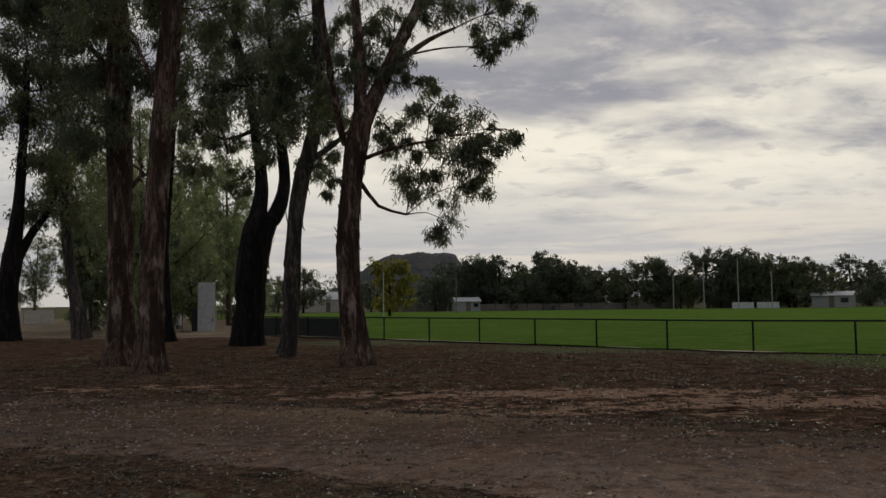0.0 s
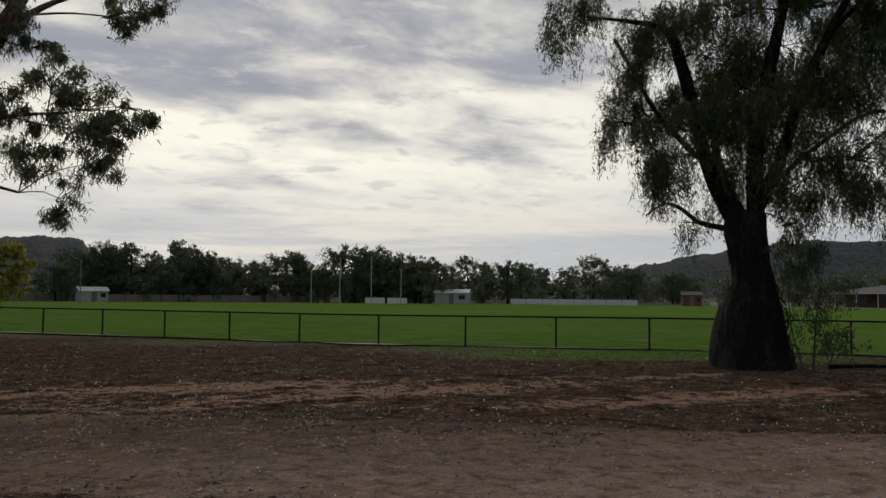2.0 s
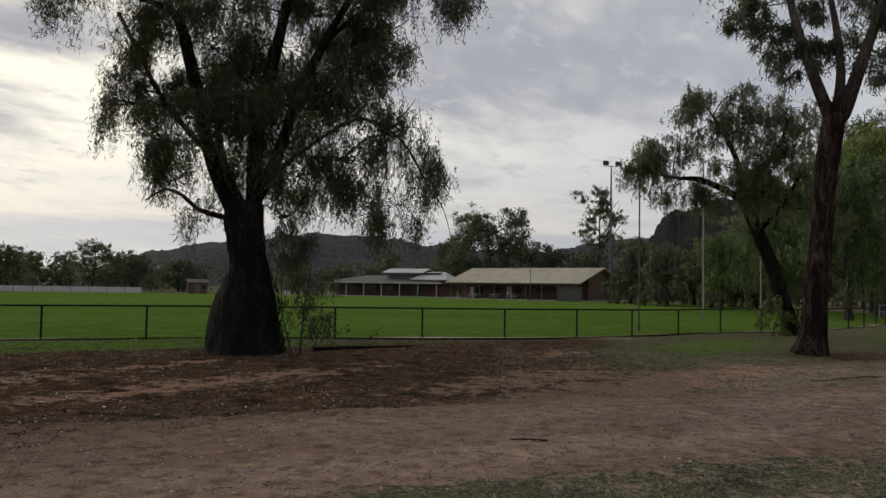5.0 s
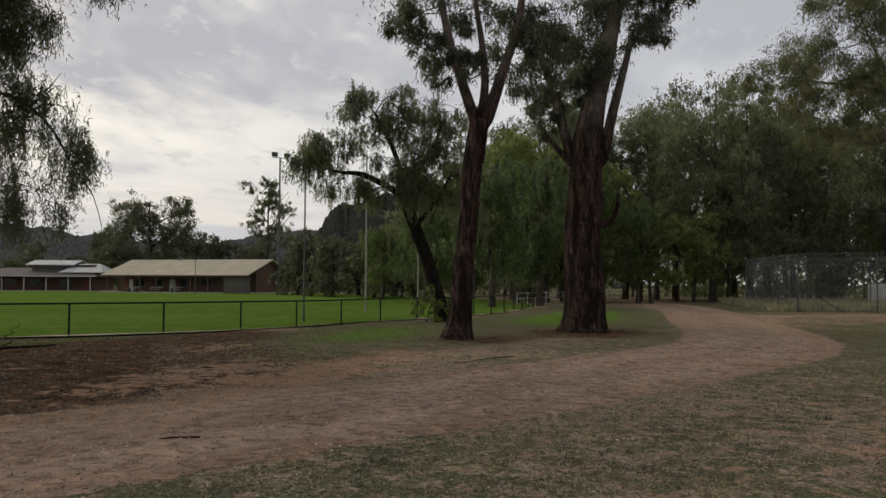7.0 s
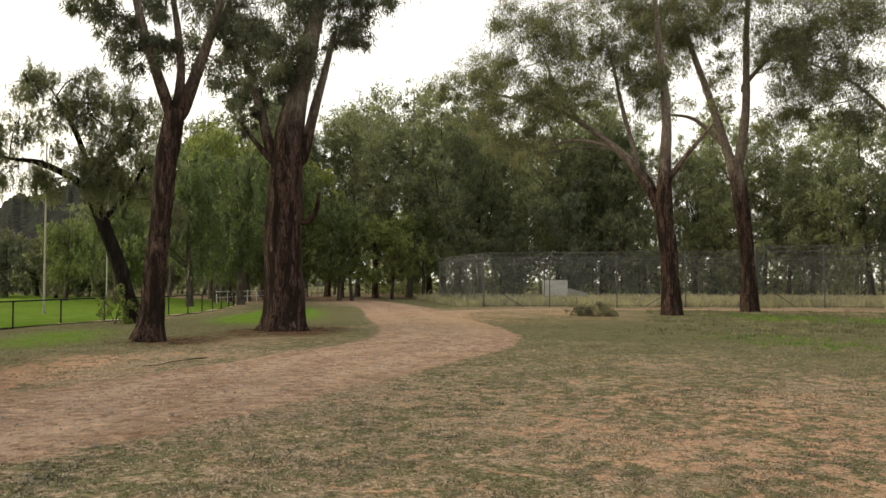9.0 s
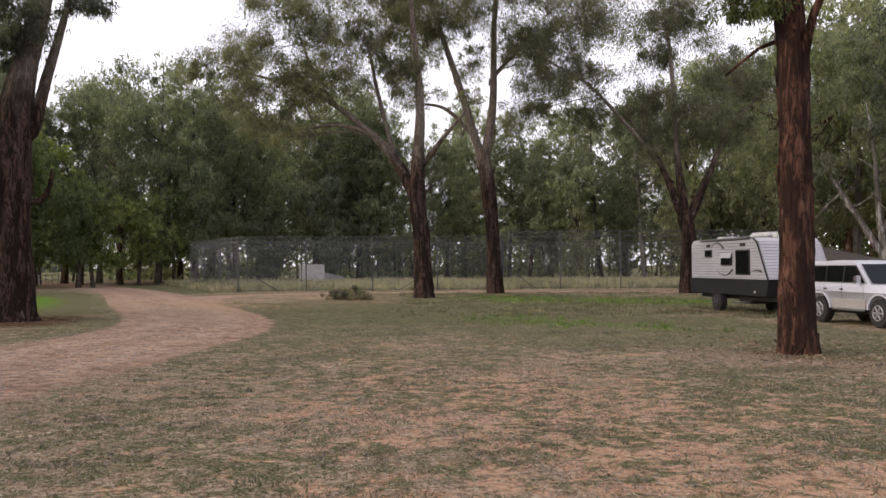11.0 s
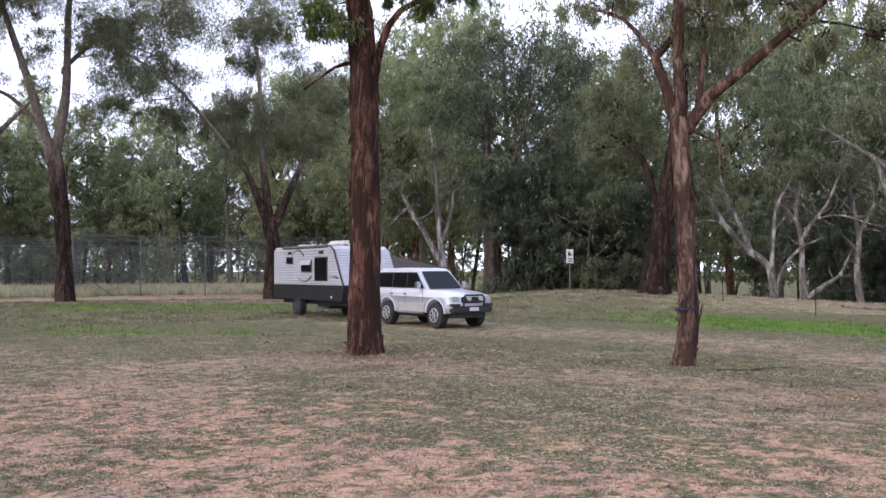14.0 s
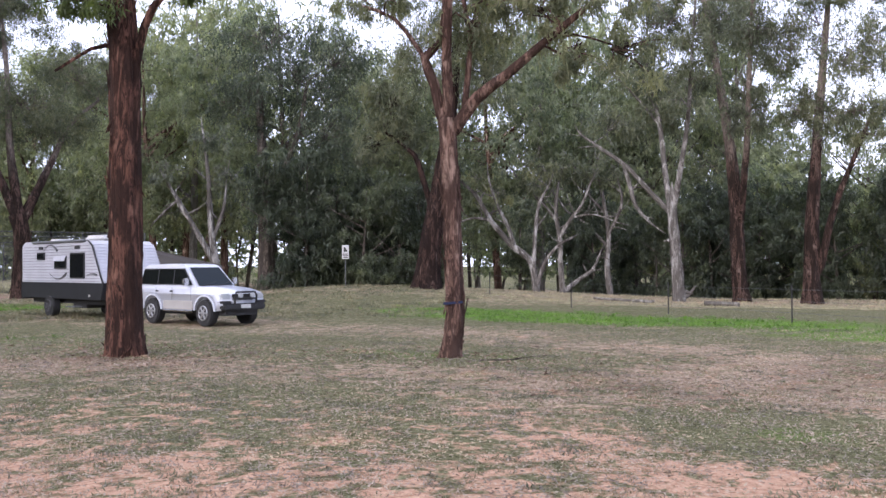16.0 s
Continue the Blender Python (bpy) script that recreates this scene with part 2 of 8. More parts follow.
    c = mixc(nt, mathn(nt, "MULTIPLY", ramp(nt, n_grain, 0.62, 0.72), mathn(nt, "SUBTRACT", 1.0, mathn(nt, "MULTIPLY", at["litter"], 0.6), clamp=True)), c, (0.40, 0.35, 0.28))
    c = mixc(nt, ramp(nt, n_grain, 0.36, 0.28), c, (0.055, 0.045, 0.035))
    h = mathn(nt, "ADD", mathn(nt, "MULTIPLY", n_fine, 0.7), mathn(nt, "MULTIPLY", n_grain, 0.3))
    return c, h, geo, n_mid, n_fine, n_grain


M_GROUND, nt, b = material("dry_park_ground", 1.0, 0, 0.0)
c, h, *_ = soil_colour(nt)
nt.links.new(c, b.inputs["Base Color"])
bump(nt, b, h, 0.05, 0.8)

M_TRACK, nt, b = material("gravel_track", 1.0, 0, 0.02)
c, h, geo, n_mid, n_fine, n_grain = soil_colour(nt)
edge = nt.nodes.new("ShaderNodeAttribute")
edge.attribute_name = "edge"
wheel = nt.nodes.new("ShaderNodeAttribute")
wheel.attribute_name = "wheel"
grav = mixc(nt, ramp(nt, n_grain, 0.35, 0.7), (0.235, 0.157, 0.122), (0.50, 0.365, 0.292))
grav = mixc(nt, ramp(nt, n_mid, 0.4, 0.65), grav, (0.405, 0.278, 0.202))
grav = mixc(nt, mathn(nt, "MULTIPLY", wheel.outputs["Fac"], 0.6), grav, (0.50, 0.375, 0.29))
# gravel darker to the north: leaf litter, plus dim light put into the colour
litter_shade_here = nt.nodes.new("ShaderNodeAttribute")
litter_shade_here.attribute_name = "litter"
grav = mixc(nt, mathn(nt, "MULTIPLY", litter_shade_here.outputs["Fac"], 0.7, clamp=True), grav, (0.090, 0.056, 0.038))
grav = mixc(nt, mathn(nt, "MULTIPLY", ramp(nt, noise_t(nt, geo, 0.8, 5, 0.65, 0.5), 0.48, 0.60), 0.5), grav, (0.22, 0.135, 0.09))
grav = mixc(nt, mathn(nt, "MULTIPLY", ramp(nt, n_fine, 0.42, 0.33), 0.7), grav, (0.085, 0.058, 0.045))
stones = node(nt, "ShaderNodeTexVoronoi", {"Vector": geo, "Scale": 34.0})
grav = mixc(nt, mathn(nt, "MULTIPLY", ramp(nt, stones.outputs["Distance"], 0.30, 0.18), mathn(nt, "SUBTRACT", 0.8, mathn(nt, "MULTIPLY", litter_shade_here.outputs["Fac"], 0.3), clamp=True)), grav, mixc(nt, stones.outputs["Color"], (0.16, 0.12, 0.10), (0.58, 0.49, 0.43)))
stones = node(nt, "ShaderNodeTexVoronoi", {"Vector": geo, "Scale": 13.0})
grav = mixc(nt, mathn(nt, "MULTIPLY", ramp(nt, stones.outputs["Distance"], 0.24, 0.18), mathn(nt, "SUBTRACT", 0.75, mathn(nt, "MULTIPLY", litter_shade_here.outputs["Fac"], 0.3), clamp=True)), grav, mixc(nt, stones.outputs["Color"], (0.13, 0.095, 0.08), (0.55, 0.46, 0.40)))
mottle = noise_t(nt, geo, 4.0, 4, 0.7, 0.3)
grav = mixc(nt, ramp(nt, mottle, 0.50, 0.38), grav, mixc(nt, 1.0, grav, (0.62, 0.58, 0.56), "MULTIPLY"))
grav = mixc(nt, ramp(nt, mottle, 0.54, 0.66), grav, mixc(nt, 1.0, grav, (1.38, 1.30, 1.22), "MULTIPLY"))
mask = ramp(nt, mathn(nt, "ADD", edge.outputs["Fac"], mathn(nt, "MULTIPLY", mathn(nt, "SUBTRACT", mathn(nt, "ADD", mathn(nt, "MULTIPLY", n_mid, 0.6), mathn(nt, "MULTIPLY", n_fine, 0.4)), 0.5), 0.7)), 0.45, 0.51)
bare_here = nt.nodes.new("ShaderNodeAttribute")
bare_here.attribute_name = "bare"
grav = mixc(nt, mathn(nt, "MULTIPLY", bare_here.outputs["Fac"], 0.85, clamp=True), grav, mixc(nt, ramp(nt, n_fine, 0.3, 0.7), (0.36, 0.235, 0.135), (0.56, 0.39, 0.24)))
nt.links.new(mixc(nt, mask, c, grav), b.inputs["Base Color"])
bump(nt, b, mathn(nt, "ADD", h, mathn(nt, "MULTIPLY", mottle, 1.2)), 0.07, 0.9)

M_FIELD, nt, b = material("watered_oval_grass", 0.9, 0, 0.0)
geo = nt.nodes.new("ShaderNodeNewGeometry").outputs["Position"]
n1, n2, n3 = noise_t(nt, geo, 0.06, 4), noise_t(nt, geo, 0.7, 5, 0.6), noise_t(nt, geo, 12, 3, 0.7)
c = mixc(nt, ramp(nt, n1, 0.4, 0.62), (0.098, 0.185, 0.028), (0.132, 0.218, 0.036))
c = mixc(nt, ramp(nt, n2, 0.42, 0.7), c, (0.178, 0.235, 0.064))
c = mixc(nt, ramp(nt, n3, 0.4, 0.75), c, (0.062, 0.125, 0.018))
nt.links.new(c, b.inputs["Base Color"])
bump(nt, b, n3, 0.03, 0.6)

M_BLUFF, nt, b = material("dark_wooded_bluff", 0.95, 0, 0.05)
geo = nt.nodes.new("ShaderNodeNewGeometry").outputs["Position"]
n1 = noise_t(nt, geo, 0.16, 6, 0.7)
nt.links.new(mixc(nt, ramp(nt, n1, 0.36, 0.64), (0.014, 0.018, 0.016), (0.046, 0.052, 0.043)), b.inputs["Base Color"])
bump(nt, b, n1, 6.0, 1.0)
M_HILL, nt, b = material("wooded_hill", 0.95, 0, 0.05)
geo = nt.nodes.new("ShaderNodeNewGeometry").outputs["Position"]
n1, n2 = noise_t(nt, geo, 0.012, 5, 0.6), noise_t(nt, geo, 0.09, 4, 0.7)
c = mixc(nt, ramp(nt, n2, 0.35, 0.65), (0.040, 0.045, 0.050), (0.085, 0.088, 0.085))
c = mixc(nt, ramp(nt, n1, 0.5, 0.7), c, (0.095, 0.088, 0.075))
nt.links.new(c, b.inputs["Base Color"])

M_STEEL = plain("weathered_galvanised_steel", (0.115, 0.12, 0.125), 0.65, 0.2)
M_RAIL = plain("dark_green_painted_pipe", (0.018, 0.022, 0.018), 0.8, spec=0.2)
M_WHITE = plain("white_paint", (0.58, 0.58, 0.57), 0.5)
M_TIMBER = plain("grey_timber", (0.20, 0.17, 0.14), 0.85)
M_BLACK = plain("black_rubber", (0.025, 0.025, 0.027), 0.7)
M_LEAF_DRY = foliage("dead_leaves", (0.11, 0.072, 0.050), (0.30, 0.215, 0.16), (0.19, 0.13, 0.094), 0.0, 0.0)
M_LITTER_DARK = foliage("dark_litter", (0.046, 0.032, 0.024), (0.110, 0.078, 0.057), (0.075, 0.053, 0.039), 0.05, 0.0)
M_STRAW = foliage("matted_straw", (0.16, 0.115, 0.085), (0.43, 0.345, 0.28), (0.31, 0.23, 0.178), 0.0, 0.0)
M_BLADE = foliage("grass_blades", (0.105, 0.108, 0.062), (0.215, 0.205, 0.128), (0.265, 0.235, 0.160), 0.3, 0.0)
M_BLADE_TALL = foliage("tall_yellow_grass", (0.40, 0.36, 0.235), (0.60, 0.55, 0.40), (0.50, 0.45, 0.31), 0.35, 0.0)
M_BLADE_BANK = foliage("bank_grass", (0.225, 0.205, 0.130), (0.37, 0.335, 0.225), (0.295, 0.265, 0.175), 0.2, 0.0)
M_BLADE_LUSH = foliage("lush_blades", (0.075, 0.155, 0.020), (0.135, 0.235, 0.040), (0.105, 0.195, 0.030), 0.35, 0.0)
M_BLADE_DRY = foliage("dry_grass", (0.28, 0.222, 0.165), (0.44, 0.36, 0.285), (0.34, 0.275, 0.21), 0.15, 0.0)

M_MESH, nt, b = material("chain_link_wire", 0.5, 0.6, 0.4)
b.inputs["Base Color"].default_value = (0.20, 0.215, 0.23, 1)
oc = nt.nodes.new("ShaderNodeTexCoord").outputs["Object"]
tr = nt.nodes.new("ShaderNodeBsdfTransparent")
mx = node(nt, "ShaderNodeMixShader", {0: mathn(nt, "MULTIPLY", ramp(nt, noise_t(nt, oc, 0.4, 2), 0.0, 0.6), 0.42), 1: tr.outputs[0], 2: b.outputs[0]})
mx.inputs[0].default_value = 0.16
nt.links.new(mx.outputs[0], nt.nodes["Material Output"].inputs[0])
M_MESH_OPEN, nt, b = material("open_chain_link_wire", 0.5, 0.6, 0.4)
b.inputs["Base Color"].default_value = (0.20, 0.215, 0.23, 1)
tr = nt.nodes.new("ShaderNodeBsdfTransparent")
mx = node(nt, "ShaderNodeMixShader", {0: 0.10, 1: tr.outputs[0], 2: b.outputs[0]})
nt.links.new(mx.outputs[0], nt.nodes["Material Output"].inputs[0])
M_POLE = plain("weathered_pale_paint", (0.36, 0.34, 0.30), 0.6)
M_MESH_GREEN, nt, b = material("dark_green_wire", 0.6, 0, 0.3)
b.inputs["Base Color"].default_value = (0.03, 0.04, 0.03, 1)
tr = nt.nodes.new("ShaderNodeBsdfTransparent")
mx = node(nt, "ShaderNodeMixShader", {0: 0.16, 1: tr.outputs[0], 2: b.outputs[0]})
nt.links.new(mx.outputs[0], nt.nodes["Material Output"].inputs[0])
M_CLOTH = plain("black_shade_cloth", (0.03, 0.03, 0.033), 0.9)
M_SAND = plain("pale_sand", (0.55, 0.46, 0.33), 0.95, scale=6.0)
M_CONCRETE = plain("concrete", (0.42, 0.40, 0.36), 0.9, scale=1.0)
M_ROOF_TAN = plain("tan_metal_roof", (0.52, 0.46, 0.33), 0.5, scale=0.5)
M_ROOF_DARK = plain("brown_metal_roof", (0.10, 0.085, 0.075), 0.6, scale=0.5)
M_ROOF_GREY = plain("light_grey_metal_roof", (0.60, 0.60, 0.59), 0.5, scale=0.5)
M_FASCIA = plain("brown_painted_timber", (0.16, 0.12, 0.095), 0.6)
M_CREAM = plain("cream_weatherboard", (0.50, 0.46, 0.38), 0.7)
M_CORR = plain("grey_corrugated_iron", (0.32, 0.32, 0.31), 0.6)
M_RED = plain("red_paint", (0.18, 0.035, 0.028), 0.5)
M_BLUE = plain("blue_strap", (0.016, 0.021, 0.06), 0.8)
M_TARP = plain("dark_brown_tarpaulin", (0.045, 0.036, 0.03), 0.8)
M_STONE = foliage("mixed_gravel", (0.12, 0.085, 0.065), (0.56, 0.44, 0.36), (0.28, 0.195, 0.145), 0.0, 0.0)
M_CAR = plain("silver_white_car_paint", (0.55, 0.57, 0.64), 0.3, 0.1, 0.06, 1.0, 0.5)
M_CLAD = plain("beige_grey_plastic", (0.36, 0.345, 0.335), 0.4, 0, 0.1)
M_CHROME = plain("chrome", (0.42, 0.42, 0.44), 0.25, 1.0, 0.05)
M_RIM = plain("alloy_rim", (0.50, 0.50, 0.52), 0.35, 0.8, 0.15)
M_RIM_DARK = plain("dark_rim", (0.06, 0.06, 0.065), 0.5, 0.3)
M_LAMP = plain("lamp_glass", (0.38, 0.40, 0.42), 0.1, 0.0, 0.05)
M_GLASS = plain("dark_window_glass", (0.02, 0.024, 0.03), 0.1, 0.0, 0.1, spec=0.35)
M_SCREEN = plain("windscreen_glass", (0.010, 0.016, 0.022), 0.04, 0.0, 0.1, spec=0.10)
M_GLASS_DARK = plain("tinted_glass", (0.005, 0.006, 0.007), 0.12, 0.0, 0.1, spec=0.18)
M_VAN = plain("white_aluminium_cladding", (0.455, 0.46, 0.51), 0.45, 0.0, 0.15, 1.2)
M_VAN_DARK = plain("black_checker_plate", (0.017, 0.018, 0.022), 0.5, 0.1)
M_DECAL = plain("grey_decal", (0.10, 0.10, 0.11), 0.4)
M_BRICK, nt, b = material("red_brown_brick", 0.9, 0, 0.2)
oc = nt.nodes.new("ShaderNodeTexCoord").outputs["Object"]
sw = node(nt, "ShaderNodeSeparateXYZ", {0: oc})
uv = node(nt, "ShaderNodeCombineXYZ", {0: mathn(nt, "ADD", sw.outputs[0], sw.outputs[1]), 1: sw.outputs[2], 2: 0.0}).outputs[0]
br = node(nt, "ShaderNodeTexBrick", {"Vector": uv, "Color1": (0.085, 0.042, 0.032, 1), "Color2": (0.13, 0.066, 0.05, 1), "Mortar": (0.13, 0.105, 0.09, 1), "Scale": 1.0, "Mortar Size": 0.008, "Brick Width": 0.24, "Row Height": 0.085})
nt.links.new(br.outputs[0], b.inputs["Base Color"])


# ---- builders ----
def at(az, d, z=0.0):
    return Vector((d * math.sin(radians(az)), d * math.cos(radians(az)), z))


def smooth(x, a, b):
    t = min(1.0, max(0.0, (x - a) / (b - a)))
    return t * t * (3 - 2 * t)


def arrays(name, verts, faces, mats, parent=None, smooth_shade=False, index=None):
    me = bpy.data.meshes.new(name)
    me.from_pydata([tuple(v) for v in verts], [], faces)
    for m in mats if isinstance(mats, (list, tuple)) else [mats]:
        me.materials.append(m)
    if smooth_shade:
        me.polygons.foreach_set("use_smooth", [True] * len(me.polygons))
    if index is not None:
        me.polygons.foreach_set("material_index", index)
    me.update()
    ob = new(name, me)
    ob.parent = parent
    return ob


def part(name, bm, mat, parent, label="", smooth_shade=False):
    me = bpy.data.meshes.new(name)
    bmesh.ops.recalc_face_normals(bm, faces=bm.faces)
    if smooth_shade:
        for f in bm.faces:
            f.smooth = True
    bm.to_mesh(me)
    bm.free()
    me.materials.append(mat)
    ob = new(name, me)
    ob.parent = parent
    return tagged(ob, label) if label else ob


def box(x0, x1, y0, y1, z0, z1, bevel=0.0, seg=2):
    bm = bmesh.new()
    bmesh.ops.create_cube(bm, size=1, matrix=Matrix.Translation(((x0 + x1) / 2, (y0 + y1) / 2, (z0 + z1) / 2)) @ Matrix.Diagonal((x1 - x0, y1 - y0, z1 - z0, 1)))
    if bevel:
        bmesh.ops.bevel(bm, geom=bm.edges[:], offset=bevel, segments=seg, affect="EDGES")
    return bm


def rod(a, b, r, sides=8, r2=None):
    bm = bmesh.new()
    a, b = Vector(a), Vector(b)
    m = Matrix.Translation((a + b) / 2) @ (b - a).to_track_quat("Z", "Y").to_matrix().to_4x4()
    bmesh.ops.create_cone(bm, cap_ends=True, segments=sides, radius1=r, radius2=r if r2 is None else r2, depth=(b - a).length, matrix=m)
    return bm


def join(*bms):
    out = bms[0]
    for o in bms[1:]:
        me = bpy.data.meshes.new("tmp")
        o.to_mesh(me)
        o.free()
        out.from_mesh(me)
        bpy.data.meshes.remove(me)
    return out


def spline(pts, step):
    """Points of a Catmull-Rom curve through pts, about step apart."""
    p = np.array([np.array(q, float) for q in pts])
    p = np.vstack([2 * p[0] - p[1], p, 2 * p[-1] - p[-2]])
    out = []
    for i in range(1, len(p) - 2):
        n = max(1, int(np.ceil(np.linalg.norm(p[i + 1][:2] - p[i][:2] if p.shape[1] < 3 else p[i + 1][:3] - p[i][:3]) / step)))
        for k in range(n):
            t = k / n
            out.append(0.5 * (2 * p[i] + (p[i + 1] - p[i - 1]) * t + (2 * p[i - 1] - 5 * p[i] + 4 * p[i + 1] - p[i + 2]) * t * t + (3 * p[i] - p[i - 1] - 3 * p[i + 1] + p[i + 2]) * t ** 3))
    out.append(p[-2])
    return np.array(out)


def even(pts, step, start=0.0):
    """Points step apart along a polyline."""
    p = np.array(pts, float)
    s = np.concatenate([[0], np.cumsum(np.linalg.norm(np.diff(p, axis=0), axis=1))])
    q = np.arange(start, s[-1], step)
    return np.stack([np.interp(q, s, p[:, k]) for k in range(p.shape[1])], -1)


def tube(V, F, pts, sides, rough=0.0, seed=0.0):
    """Adds a tapered tube along rows of x, y, z, r to the lists V, F."""
    base, n = len(V), len(pts)
    for i, (x, y, z, r) in enumerate(pts):
        a, b_ = pts[max(0, i - 1)], pts[min(n - 1, i + 1)]
        d = Vector((b_[0] - a[0], b_[1] - a[1], b_[2] - a[2]))
        d = d.normalized() if d.length > 1e-6 else Vector((0, 0, 1))
        u = d.cross(Vector((0.31, 0.95, 0.02))).normalized()
        w = d.cross(u)
        for k in range(sides):
            g = 2 * math.pi * k / sides
            rr = r * 0.86 if sides > 24 else r
            if rough:
                c_, s_ = math.cos(g), math.sin(g)
                rr *= 1 + rough * noise.noise((c_ * 2.6 + seed, s_ * 2.6, z * 0.35)) + 0.6 * rough * noise.noise((c_ * 6 + seed, s_ * 6, z * 0.9))
                if sides > 24:
                    rr += 0.05 * (abs(noise.noise((c_ * 9 + seed, s_ * 9, z * 0.55))) - 0.2) * min(1.0, r * 2.5)
                    if z < 0.7:
                        rr += r * 0.30 * (1 - max(0, z) / 0.7) ** 2 * max(0, noise.noise((c_ * 2.2 + seed, s_ * 2.2, 1.7)) + 0.1)
            V.append(Vector((x, y, z)) + (u * math.cos(g) + w * math.sin(g)) * rr)
    for i in range(n - 1):
        for k in range(sides):
            k2 = (k + 1) % sides
            F.append((base + i * sides + k, base + i * sides + k2, base + (i + 1) * sides + k2, base + (i + 1) * sides + k))
    F.append(tuple(base + (n - 1) * sides + k for k in range(sides)))


def leaf_mesh(name, pos, axis, length, half, mat, parent, rng):
    """Many leaves: one narrow pointed blade at each place, along its axis."""
    n = len(pos)
    axis = axis / np.linalg.norm(axis, axis=1, keepdims=True)
    side = np.cross(axis, rng.normal(size=(n, 3)))
    side /= np.linalg.norm(side, axis=1, keepdims=True) + 1e-9
    L = (length * rng.uniform(0.7, 1.25, (n, 1)))
    w = (half * rng.uniform(0.75, 1.2, (n, 1)))
    v = np.stack([pos + side * w, pos - side * w, pos + axis * L], 1).reshape(-1, 3)
    me = bpy.data.meshes.new(name)
    me.vertices.add(3 * n)
    me.vertices.foreach_set("co", v.astype(np.float32).ravel())
    me.loops.add(3 * n)
    me.loops.foreach_set("vertex_index", np.arange(3 * n, dtype=np.int32))
    me.polygons.add(n)
    me.polygons.foreach_set("loop_start", np.arange(0, 3 * n, 3, dtype=np.int32))
    me.polygons.foreach_set("loop_total", np.full(n, 3, dtype=np.int32))
    me.materials.append(mat)
    me.update()
    me.validate()
    ob = new(name, me)
    ob.parent = parent
    return ob


